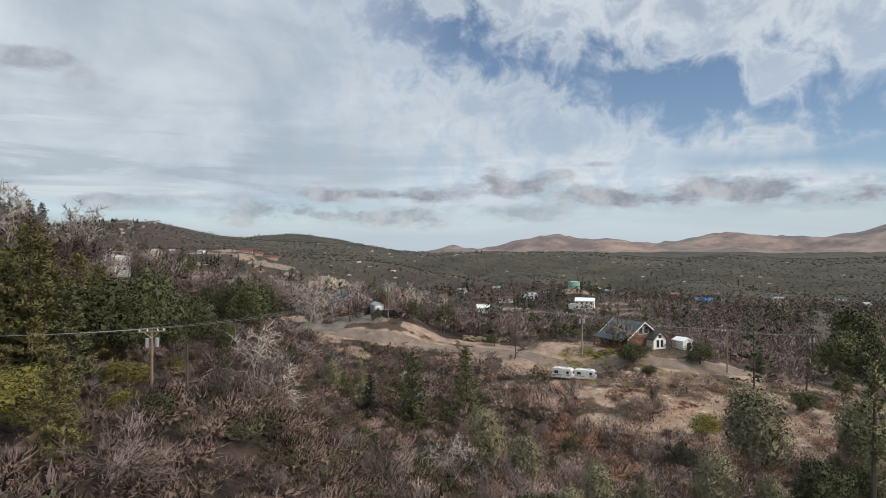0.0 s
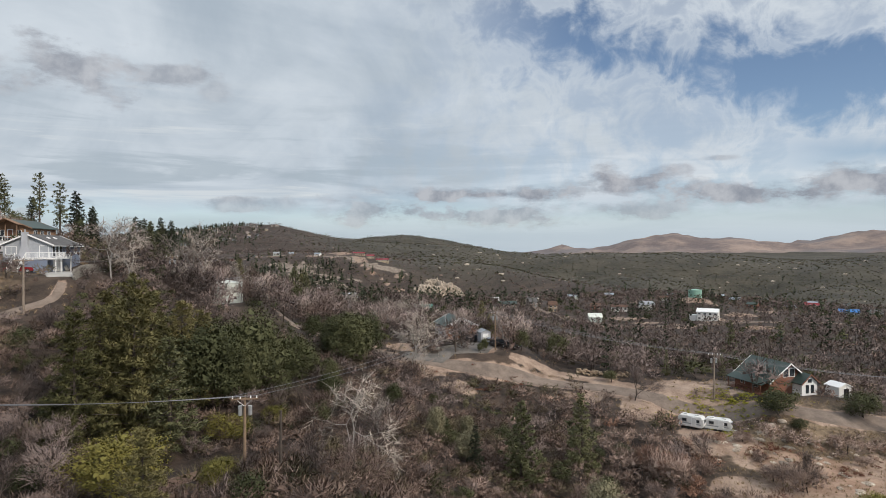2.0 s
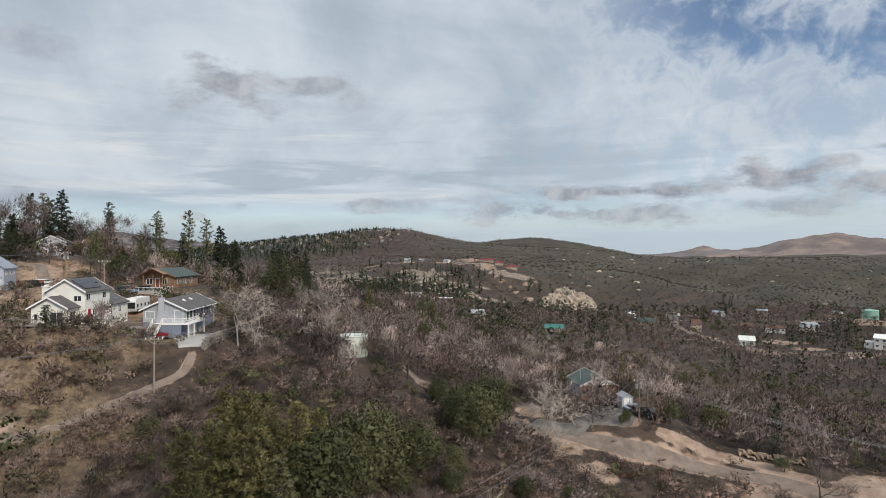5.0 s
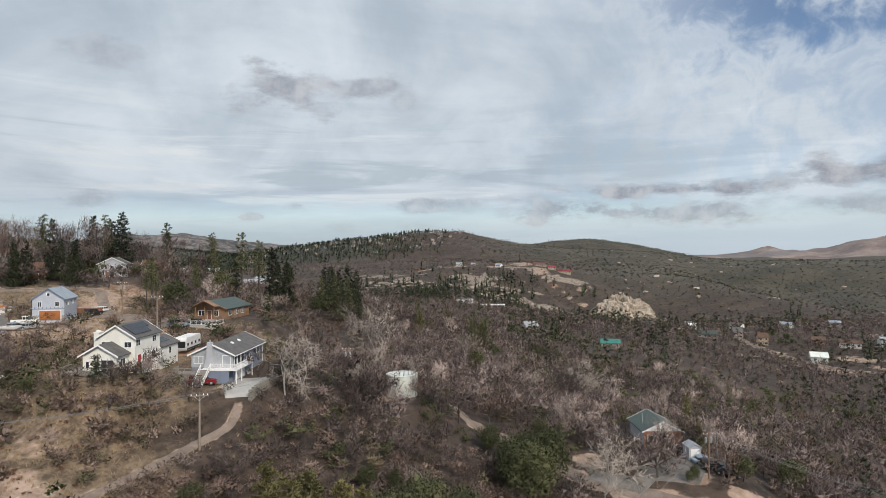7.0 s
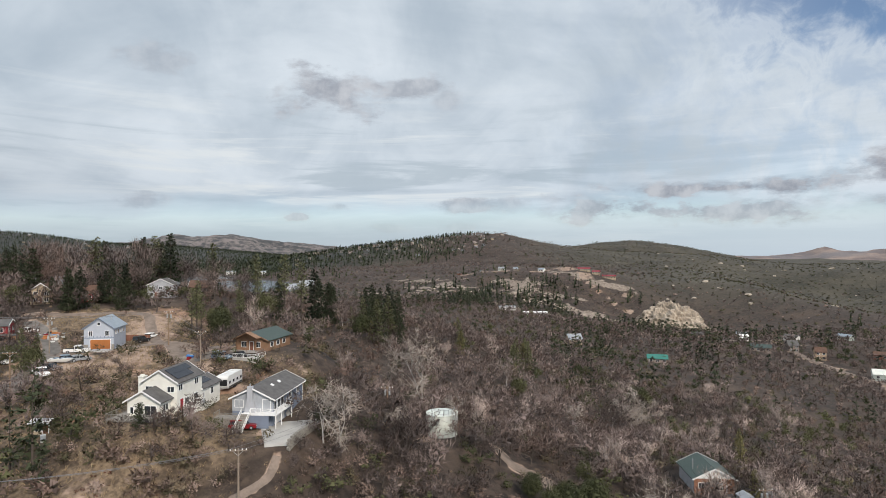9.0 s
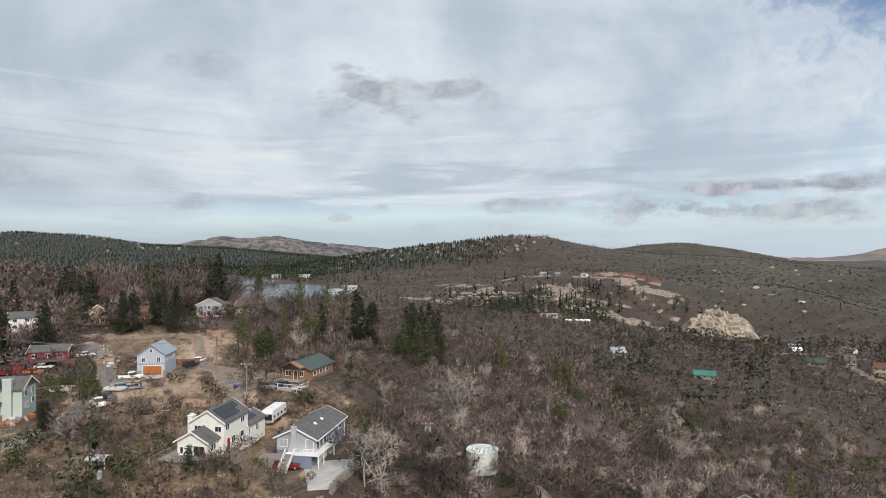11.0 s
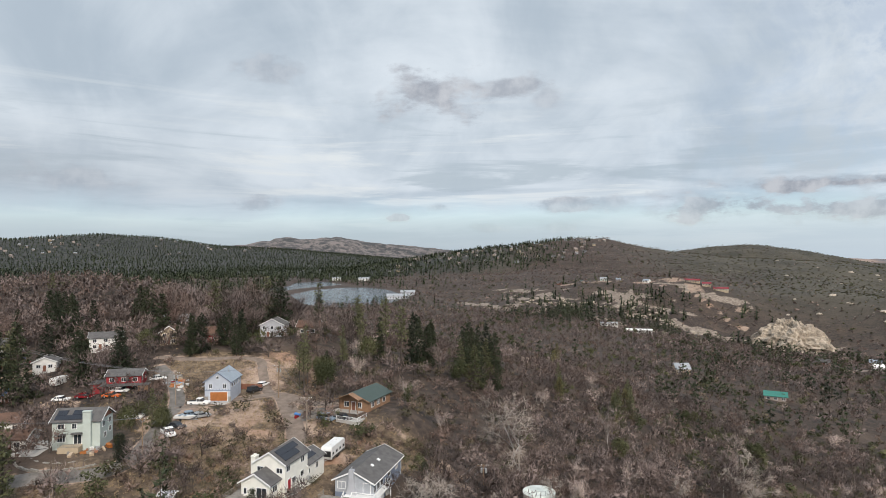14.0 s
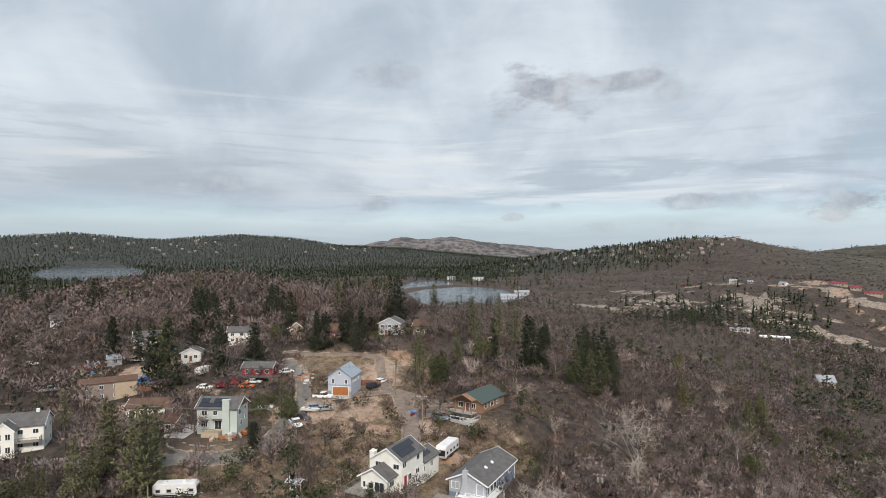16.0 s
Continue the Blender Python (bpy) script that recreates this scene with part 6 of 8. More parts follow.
# pale bare trees over the long slope, conifers in the valley and below the cliffs
g = random.Random(77)
for i in range(64):
    aa, rr = math.radians(g.uniform(-50, -2)), g.uniform(128, 330)
    x, y = rr * math.sin(aa), rr * math.cos(aa) + 15
    if free(np.array([x]), np.array([y]))[0] and openness(np.array([x]), np.array([y]))[0] < 0.3 and meadow(np.array([x]), np.array([y]))[0] < 0.4:
        plant("PT", round(x, 1), round(y, 1), g.uniform(6.0, 10.5))
pts = []
for a0, a1, r0, r1, n in ((-24, 14, 430, 680, 26), (-36, -10, 730, 960, 30), (-48, -38, 700, 900, 14), (-20, -8, 300, 430, 8), (2, 34, 330, 560, 16), (-18, -15, 470, 520, 8), (-12, -6, 600, 690, 9), (-29, -25, 760, 860, 9), (-31, -27, 690, 790, 8), (-22, -18, 850, 920, 7)):
    for i in range(n):
        aa, rr = math.radians(g.uniform(a0, a1)), g.uniform(r0, r1)
        for j in range(g.randint(2, 6)):
            pts.append((rr * math.sin(aa) + g.gauss(0, 9), rr * math.cos(aa) + g.gauss(0, 9)))
pts = np.array(pts)
hts = np.random.default_rng(5).uniform(7, 14, len(pts))
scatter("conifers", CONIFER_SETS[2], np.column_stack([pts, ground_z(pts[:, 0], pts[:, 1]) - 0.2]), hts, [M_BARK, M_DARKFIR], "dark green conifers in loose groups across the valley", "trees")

# ---- houses on the near hill ----
def solar(parent, x0, x1, y0, y1, z0, z1, nx, ny, holes=()):
    """Dark solar panels on a roof slope: x0, z0 at the ridge side, x1, z1 at the eave."""
    me_ = None
    tilt = math.atan2(z0 - z1, x1 - x0)
    L = math.hypot(x1 - x0, z0 - z1)
    pw, ph = L / nx, (y1 - y0) / ny
    for i in range(nx):
        for j in range(ny):
            if (i, j) in holes:
                continue
            f = (i + 0.5) / nx
            m = pose(x0 + (x1 - x0) * f, y0 + ph * (j + 0.5), z0 + (z1 - z0) * f, 0, math.degrees(tilt), 0)
            if me_ is None:
                ob = part("solar_panel", boxes((-pw / 2 + 0.02, pw / 2 - 0.02, -ph / 2 + 0.02, ph / 2 - 0.02, 0.22, 0.27)), M_SOLAR, parent, "dark glass solar panel", m)
                me_ = ob.data
            else:
                share("solar_panel", me_, parent, m, "dark glass solar panel")


def steps(parent, x0, x1, y0, z0, y1, z1, n, mat):
    for i in range(n):
        bm = bmesh.new()
        f0, f1 = i / n, (i + 1) / n
        ya, yb = y0 + (y1 - y0) * f0, y0 + (y1 - y0) * f1
        zt = z0 + (z1 - z0) * (f1 if z1 > z0 else f0)
        box(bm, x0, x1, min(ya, yb), max(ya, yb), zt - 0.2, zt)
        part("step", bm, mat, parent)


def white_house():
    h = thing("house", "two-storey cream house with grey roof and solar panels", "house", -100.4, 87.0, 65.35, 25)
    main, low, rear = (6.2, 8.2, 0, 0, 0), (5.6, 3.4, -0.8, -3.4, 0), (5.2, 6.8, 0.5, 8.25, -0.3)
    block(h, main, 5.2, 1.9, M_CREAM, M_SHINGLE, 0.4, M_TRIM)
    block(h, low, 2.8, 1.6, M_CREAM, M_SHINGLE, 0.5, M_TRIM)
    block(h, rear, 2.6, 1.3, M_CREAM, M_SHINGLE, 0.35, M_TRIM)
    part("chimney", boxes((-4.05, -3.13, 0.2, 1.35, -1.5, 5.9), (-4.12, -3.06, 0.12, 1.43, 5.9, 6.05), (-3.85, -3.35, 0.5, 1.05, 6.05, 6.3)), M_CREAM, h)
    window(h, "f", -1.95, 4.0, 1.15, 0.85, main)
    window(h, "f", 1.95, 4.0, 1.15, 0.85, main)
    for u, z in ((0.95, 4.2), (6.2, 4.2), (3.0, 1.5), (6.0, 1.6)):
        window(h, "r", u, z, 1.2, 0.95, main)
    window(h, "f", -2.0, 1.25, 0.5, 1.0, low, bars=0)
    window(h, "f", -0.4, 1.25, 0.5, 1.0, low, bars=0)
    window(h, "f", 1.25, 1.05, 1.9, 1.9, low, name="sliding_door")
    window(h, "r", 1.7, 1.5, 1.4, 1.0, low)
    window(h, "r", 3.6, 1.5, 0.95, 1.1, rear)
    window(h, "r", 0.6, 1.3, 0.4, 0.9, rear, bars=0)
    panel_door(h, "r", 1.35, 0.95, 2.0, main, M_REDDOOR, z=0.15, label="bright red entrance door")
    solar(h, 0.35, 2.75, 0.6, 7.2, 6.9, 5.45, 2, 5, ((1, 4),))
    solar(h, 0.3, 2.3, 9.2, 13.2, 3.55, 2.65, 2, 3)
    part("deck", boxes((-5.6, 2.3, -6.2, -3.42, 0.12, 0.32), (-5.6, -3.62, -3.4, -0.2, 0.12, 0.32)), M_DECK, h)
    for x in (-5.4, -3.4, -1.4, 0.4, 2.15):
        bm = bmesh.new()
        rod(bm, (x, -6.05, -2.4), (x, -6.05, 0.12), 0.08, 6)
        part("deck_post", bm, M_DECK, h)
    part("deck_base", boxes((-1.2, 1.6, -5.2, -3.6, -2.4, 0.1)), M_BRICK, h, "brick base under the deck")
    railing(h, [(-5.55, -0.3, 0.32), (-5.55, -6.15, 0.32), (2.25, -6.15, 0.32), (2.25, -3.45, 0.32)], 0.95, M_DECK, 0.3)
    part("patio_table", boxes((-3.6, -2.4, -5.2, -4.4, 0.95, 1.02), (-3.1, -2.9, -4.9, -4.7, 0.32, 0.95)), M_DECK, h)
    part("porch", boxes((3.12, 4.7, 0.6, 2.4, -0.1, 0.12)), M_DECK, h)
    railing(h, [(4.65, 0.65, 0.12), (4.65, 2.35, 0.12), (3.2, 2.35, 0.12)], 0.9, M_DECK, 0.3)
    part("air_conditioner", boxes((3.15, 3.7, 7.6, 8.15, -0.3, 0.4)), M_METAL, h)


M_FRONTGREY = paint("grey_siding", (0.37, 0.39, 0.42), 0.7, boards=0.2)


def grey_house():
    h = thing("house", "grey-blue house over a garage with white balcony", "house", -89.8, 97.6, 62.2, 25)
    s = (7.4, 15.0, 0, 0, 0)
    block(h, s, 4.75, 1.7, M_GREYBLUE, M_SHINGLE, 0.5, M_TRIM, skirt=1.0)
    bm = bmesh.new()
    prism(bm, ((-3.7, 2.45), (3.7, 2.45), (3.7, 4.7), (0, 6.55), (-3.7, 4.7)), -0.05, -0.003)
    part("front_cladding", bm, M_FRONTGREY, h, "mid grey front siding")
    bm = bmesh.new()
    prism(bm, ((-1.2, -0.5), (0.7, -0.5), (0.7, 2.6), (0.25, 4.6), (0.2, 6.9), (-0.7, 6.9), (-0.75, 4.6), (-1.2, 2.6)), -0.75, -0.055)
    part("chimney", bm, M_PALEGREY, h)
    rodm = bmesh.new()
    rod(rodm, (-0.25, -0.4, 6.9), (-0.25, -0.4, 7.35), 0.13, 8)
    part("flue", rodm, M_METAL, h)
    window(h, "f", -2.45, 3.75, 1.5, 1.2, s, bars=1)
    # dark panes set on the flat wall stand for the shaded porch recess
    for u, w_ in ((0.95, 1.0), (2.6, 1.25), (4.3, 1.25)):
        window(h, "r", u, 3.6, w_, 1.8, s, bars=0, name="porch_opening")
    window(h, "f", 2.55, 3.55, 1.35, 1.9, s, bars=0, name="porch_opening")
    for u in (8.3, 12.3):
        window(h, "r", u, 3.7, 1.2, 1.15, s)
    panel_door(h, "r", 3.0, 4.2, 2.05, s, M_TRIM, "garage_door", 0.02, "white panelled garage door")
    part("balcony", boxes((-1.3, 5.0, -1.75, -0.06, 2.2, 2.42), (3.72, 5.0, -0.06, 6.2, 2.2, 2.42)), M_TRIM, h)
    railing(h, [(0.4, -1.7, 2.42), (4.95, -1.7, 2.42), (4.95, 6.15, 2.42), (3.8, 6.15, 2.42)], 0.95, M_TRIM, 0.17)
    for x, y in ((4.85, -1.6), (4.85, 0.95), (4.85, 6.05), (0.5, -1.6)):
        bm = bmesh.new()
        rod(bm, (x, y, -0.3), (x, y, 2.2), 0.09, 6)
        part("balcony_post", bm, M_TRIM, h)
    part("under_deck_screen", boxes((-1.25, 3.6, -1.7, -1.62, 0.0, 2.2)), M_GREYBLUE, h)
    steps(h, -1.25, 0.3, -5.0, 0.2, -1.75, 2.4, 11, M_DECK)
    railing(h, [(-1.25, -5.0, 0.1), (-1.25, -1.8, 2.4)], 0.9, M_TRIM, 0.2)
    railing(h, [(0.35, -5.0, 0.1), (0.35, -1.8, 2.4)], 0.9, M_TRIM, 0.2)
    part("side_landing", boxes((-5.6, -1.3, -3.2, -0.9, 1.7, 1.95)), M_DECK, h)
    railing(h, [(-1.4, -3.15, 1.95), (-5.55, -3.15, 1.95), (-5.55, -0.95, 1.95)], 0.9, M_DECK, 0.2)
    part("side_landing_skirt", boxes((-5.5, -1.4, -3.1, -1.0, -0.6, 1.7)), M_DECK, h)
    tilt = -math.degrees(math.atan2(1.85, 3.7))
    for y in (5.0, 8.2):
        part("skylight", boxes((-0.3, 0.3, -0.3, 0.3, 0.1, 0.26)), M_TRIM, h, "small white skylight", pose(1.5, y, 5.85, 0, -tilt, 0))
    part("gutter", boxes((4.2, 4.32, -0.5, 15.5, 4.45, 4.6)), M_TRIM, h)
    bm = bmesh.new()
    rod(bm, (3.8, 14.8, 0.0), (3.8, 14.8, 4.5), 0.05, 6)
    part("downpipe", bm, M_TRIM, h)
    # slabs leaning by the garage
    for i in range(3):
        t = thing("stone_slab", "pale slab leaning against the house wall", "slab", 0, 0, 0, 0, "leaning slabs")
        t.matrix_basis = h.matrix_basis @ pose(4.05 + 0.1 * i, 6.5 + i * 0.8, 0.02, 0, -28, 8 * i)
        part("slab", boxes((-0.05, 0.05, -0.45, 0.45, 0.0, 1.15)), M_CONCRETE, t)


def blue_barn():
    h = thing("house", "pale blue two-storey house with orange garage door", "house", -158.9, 109.2, 67.9, 42)
    s = (6.9, 9.2, 0, 0, 0)
    block(h, s, 5.2, 2.5, M_BLUEBARN, M_BLUEROOF, 0.35, M_GREYBLUE)
    panel_door(h, "f", 0.35, 4.6, 2.35, s, M_ORANGE, "garage_door", 0.02, "orange stained timber garage door")
    for x in (-1.9, 1.9):
        window(h, "f", x, 3.95, 0.8, 1.15, s)
    window(h, "f", 0, 6.3, 0.6, 0.6, s, bars=0)
    part("band", boxes((-3.5, 3.5, -0.06, -0.003, 2.75, 2.9), *[(-3.0 + i * 0.85, -2.85 + i * 0.85, -0.05, -0.003, 2.9, 3.3) for i in range(8)]), M_GREYBLUE, h)
    part("stone_pier", boxes((-3.6, -2.5, -0.25, -0.003, -0.5, 1.2)), M_STONE, h)
    part("stone_pier", boxes((3.0, 3.6, -0.25, -0.003, -0.5, 1.2)), M_STONE, h)
    for u in (1.5, 3.4, 5.3, 7.2):
        window(h, "r", u, 4.0, 0.7, 0.9, s, bars=0)
    bm = bmesh.new()
    rod(bm, (1.4, 4.6, 6.6), (1.4, 4.6, 8.0), 0.11, 8)
    part("flue", bm, M_METAL, h)
    c = thing("carport", "open lean-to carport with grey metal roof", "carport", -167.2, 112.3, 67.6, 42)
    for x, y in ((-2.2, 0.2), (2.0, 0.2), (-2.2, 5.8), (2.0, 5.8)):
        bm = bmesh.new()
        rod(bm, (x, y, -0.6), (x, y, 2.6), 0.1, 6)
        part("post", bm, M_DECK, c)
    bm = bmesh.new()
    prism(bm, ((-2.8, 2.4), (0, 3.2), (2.6, 2.9), (2.6, 3.05), (0, 3.35), (-2.8, 2.55)), -0.4, 6.6)
    part("roof", bm, M_GREYROOF, c)
    part("back_wall", boxes((-2.2, 2.0, 5.85, 6.0, -0.5, 2.6)), M_DECK, c)
    f = thing("fence", "rusty red board fence behind the house", "fence", -164.0, 122.5, 68.2, 35)
    for i in range(10):
        part("board", boxes((-3.5 + i * 0.7, -2.85 + i * 0.7, 0, 0.05, -0.3, 1.3)), M_REDWOOD, f)


def cabin():
    h = thing("house", "timber cabin with dark green metal roof and porch", "house", -122.0, 125.5, 68.4, 18)
    s = (8.6, 11.5, 0, 0, 0)
    block(h, s, 2.7, 1.75, M_CEDAR, M_GREENROOF, 0.55, M_CEDAR)
    bm = bmesh.new()
    prism(bm, ((0, 4.62), (2.9, 3.3), (2.9, 3.42), (0, 4.76), (-4.9, 2.5), (-4.9, 2.36)), -2.6, -0.62)
    part("porch_roof", bm, M_CEDAR, h)
    for x in (-4.6, -2.2, 0.2, 2.6):
        bm = bmesh.new()
        rod(bm, (x, -2.4, -0.8), (x, -2.4, 2.5 if x < -4 else 3.2), 0.1, 6)
        part("porch_post", bm, M_CEDAR, h)
    part("porch_floor", boxes((-4.8, 2.8, -2.6, -0.003, -0.6, 0.12)), M_CONCRETE, h)
    window(h, "f", -2.0, 1.5, 1.4, 1.2, s)
    window(h, "f", 1.8, 1.5, 1.0, 1.2, s)
    panel_door(h, "f", 0.0, 0.95, 2.05, s, M_REDWOOD, z=0.12)
    for u in (2.0, 5.0, 8.0):
        window(h, "r", u, 1.5, 1.3, 1.1, s)
    for y in (3.2, 3.9):
        part("skylight", boxes((-0.22, 0.22, -0.22, 0.22, 0.1, 0.2)), M_TRIM, h, "", pose(1.6, y, 3.72, 0, 22, 0))
    part("terrace", boxes((-0.5, 5.5, -7.4, -2.8, -1.8, -0.35)), M_CONCRETE, h)
    railing(h, [(5.4, -2.9, -0.35), (5.4, -7.3, -0.35), (-0.4, -7.3, -0.35)], 0.9, M_TRIM, 0.3)


def mint_house():
    h = thing("house", "pale mint two-storey house with chimney and solar roof", "house", -149.2, 71.6, 66.1, 48)
    s = (9.6, 6.6, 0, 0, 0)
    block(h, s, 6.3, 1.9, M_MINT, M_SHINGLE, 0.45, M_TRIM, ridge="x")
    part("chimney", boxes((1.6, 3.2, -0.8, -0.004, -1.0, 8.3), (1.5, 3.3, -0.9, 0.1, 8.3, 8.5)), M_MINT, h)
    for x, z in ((-3.0, 5.2), (-0.4, 5.2)):
        window(h, "f", x, z, 1.3 if x < -1 else 0.9, 1.0, s)
    window(h, "f", -3.0, 2.6, 1.5, 1.3, s, bars=2)
    window(h, "f", 0.3, 2.4, 1.5, 1.9, s, name="balcony_door")
    part("awning", boxes((-4.0, -2.0, -0.8, -0.003, 3.5, 3.65)), M_SHINGLE, h)
    part("awning", boxes((-0.8, 1.4, -1.1, -0.003, 3.7, 3.85)), M_SHINGLE, h)
    part("balcony", boxes((-2.6, 1.5, -2.6, -0.003, -0.6, 1.4)), M_TAN, h, "solid tan stucco balcony")
    railing(h, [(-2.6, -2.55, 1.4), (1.45, -2.55, 1.4)], 0.7, M_DECK, 0.3)
    for u, z in ((1.6, 5.2), (4.9, 5.2), (2.4, 2.6), (5.0, 3.2)):
        window(h, "r", u, z, 1.1, 1.1, s)
    bm = bmesh.new()
    prism(bm, ((-2.9, 6.32), (2.9, 6.32), (0, 7.95)), -0.04, -0.003)
    part("gable_panel", bm, M_REDWOOD, h, "dark red gable boards", pose(4.8, 3.3, 0, 0, 0, 90))
    g = pose(0, 0, 0, 0, 0, -90)
    me_ = None
    tilt = math.degrees(math.atan2(1.9, 3.3))
    for i in range(6):
        for j in range(2):
            if i == 2 and j == 1:
                continue
            m = pose(-4.0 + i * 1.05, 0.75 + j * 1.25, 6.3 + (0.75 + j * 1.25) * 1.9 / 3.3, tilt, 0, 0)
            if me_ is None:
                ob = part("solar_panel", boxes((-0.5, 0.5, -0.68, 0.68, 0.22, 0.27)), M_SOLAR, h, "dark glass solar panel", m)
                me_ = ob.data
            else:
                share("solar_panel", me_, h, m, "dark glass solar panel")
    # terraced garden walls
    for rad, top, lab in ((11.5, 0.4, "low stacked stone wall round the terrace"), (8.6, 0.7, "low rubble terrace wall below the house")):
        t = thing("retaining_wall", lab, "wall", -150.5, 72.8, 65.2, 48)
        for i in range(26):
            a0, a1 = math.radians(-150 + i * 4.6), math.radians(-150 + (i + 1) * 4.6)
            bm = bmesh.new()
            q = [(math.cos(aa) * r_, math.sin(aa) * r_) for r_ in (rad, rad + 0.45) for aa in (a0 + 0.006, a1)]
            zt = top + 0.12 * math.sin(i * 1.7)
            vs = [bm.verts.new((x, y, zz)) for zz in (-1.8, zt) for x, y in (q[0], q[1], q[3], q[2])]
            for f_ in ((0, 1, 2, 3), (4, 5, 6, 7), (0, 1, 5, 4), (1, 2, 6, 5), (2, 3, 7, 6), (3, 0, 4, 7)):
                bm.faces.new([vs[n] for n in f_])
            part("stone", bm, M_STONE, t)


def green_house():
    h = thing("house", "timber lodge with large green roof and white gable windows", "house", 44.5, 134.3, 38.3, 25)
    s = (8.8, 9.0, 0, 0, 0)
    block(h, s, 2.5, 3.2, M_REDWOOD, M_GREENROOF, 0.6, M_TRIM)
    for x in (-0.75, 0.75):
        window(h, "f", x, 4.0, 1.1, 1.5, s, bars=0)
    b2 = (3.6, 2.2, 2.6, -2.3, 0)
    block(h, b2, 2.4, 1.5, M_TRIM, M_GREENROOF, 0.4, M_REDWOOD)
    window(h, "f", -0.6, 1.2, 0.8, 1.6, b2, bars=0)
    window(h, "f", 0.6, 1.2, 0.8, 1.6, b2, bars=0)
    window(h, "f", 0.0, 2.75, 0.9, 0.7, b2, bars=0)
    for u in (2.0, 5.5):
        window(h, "l", u, 1.4, 1.0, 1.1, s)
    bm = bmesh.new()
    prism(bm, ((-6.6, 1.9), (-4.45, 2.75), (-4.45, 2.88), (-6.6, 2.03)), -0.3, 9.2)
    part("side_porch_roof", bm, M_GREENROOF, h)
    for y in (0.2, 2.4, 4.6, 6.8, 8.8):
        bm = bmesh.new()
        rod(bm, (-6.4, y, -1.0), (-6.4, y, 1.95), 0.09, 6)
        part("porch_post", bm, M_REDWOOD, h)
    part("porch_floor", boxes((-6.6, -4.42, -0.2, 9.0, -0.9, 0.1)), M_REDWOOD, h)
    railing(h, [(-6.55, 0.0, 0.1), (-6.55, 9.0, 0.1)], 0.9, M_REDWOOD, 0.25)
    part("dormer", boxes((0.9, 3.4, 5.0, 8.0, 3.2, 4.9), (0.7, 3.6, 4.8, 8.2, 4.9, 5.05)), M_REDWOOD, h)
    t = thing("garden_shed", "small white shed with dark doorway", "shed", 54.3, 134.0, 0, 25)
    t.location.z = gz(54.3, 134.0)
    b3 = (3.0, 3.0, 0, 0, 0)
    block(t, b3, 2.0, 0.6, M_WHITE, M_TRIM, 0.2)
    panel_door(t, "f", 0.2, 1.2, 1.7, b3, M_BLACK)


def drive_house():
    h = thing("house", "small brick house with white gable and green roof", "house", -22.6, 155.2, 44.4, 28)
    s = (7.8, 9.0, 0, 0, 0)
    block(h, s, 3.0, 1.9, M_PALEGREY, M_GREENROOF, 0.5, M_TRIM)
    bm = bmesh.new()
    prism(bm, ((-3.9, 2.95), (3.9, 2.95), (0, 4.85)), -0.05, -0.003)
    part("gable_panel", bm, M_TRIM, h, "white gable boards")
    part("brick_front", boxes((-3.9, 3.9, -0.06, -0.003, -0.6, 2.9)), M_BRICK, h)
    window(h, "f", -2.5, 1.6, 1.1, 1.0, (7.8, 9, 0, -0.06, 0))
    panel_door(h, "f", 1.0, 1.0, 2.0, (7.8, 9, 0, -0.06, 0), M_TRIM)
    bm = bmesh.new()
    prism(bm, ((-1.6, 2.3), (0.2, 3.3), (2.0, 2.3), (2.0, 2.42), (0.2, 3.44), (-1.6, 2.42)), -1.8, -0.56)
    part("porch_roof", bm, M_GREENROOF, h)
    for x in (-1.4, 1.8):
        bm = bmesh.new()
        rod(bm, (x, -1.6, -0.4), (x, -1.6, 2.35), 0.08, 6)
        part("porch_post", bm, M_TRIM, h)
    window(h, "r", 3.0, 1.6, 0.9, 1.0, s)
    window(h, "r", 6.0, 1.6, 0.9, 1.0, s)
    bm = bmesh.new()
    rod(bm, (-3.0, 3.5, 3.4), (-3.0, 3.5, 5.6), 0.12, 8)
    part("flue", bm, M_METAL, h)
    t = thing("garden_shed", "pale metal storage shed beside the yard", "shed", -15.8, 149.4, 44.3, 28)
    b3 = (2.4, 3.0, 0, 0, 0)
    block(t, b3, 2.2, 0.6, M_PALEGREY, M_GREYROOF, 0.15, skirt=0.4)
    panel_door(t, "f", 0.0, 1.4, 1.9, b3, M_TRIM)


def cottage(label, x, y, rz, w_, d, h_, rise, wall, roof, ridge="x", z=None, wins=3, storeys=1, chimney=None, trim=True, over=0.4):
    """A plain gabled house with rows of windows on the front and right side."""
    z = gz(x, y) if z is None else z
    h = thing("house", label, "house", x, y, z, rz)
    s = (w_, d, 0, -d / 2, 0)
    block(h, s, h_, rise, wall, roof, over, M_TRIM if trim else None, skirt=2.5, ridge=ridge)
    per = h_ / storeys
    for st in range(storeys):
        for i in range(wins):
            window(h, "f", -w_ / 2 + w_ * (i + 0.5) / wins, per * (st + 0.55), 1.1, 1.0, s)
        n = max(1, wins - 1)
        for i in range(n):
            window(h, "r", d * (i + 0.5) / n, per * (st + 0.55), 1.0, 1.0, s)
    panel_door(h, "f", -w_ / 2 + w_ / max(wins, 1), 0.9, 1.95, s, M_REDWOOD)
    if chimney is not None:
        part("chimney", boxes((w_ * 0.25, w_ * 0.25 + 0.7, -0.35, 0.35, h_ * 0.8, h_ + rise + 0.8)), chimney, h)
    return h


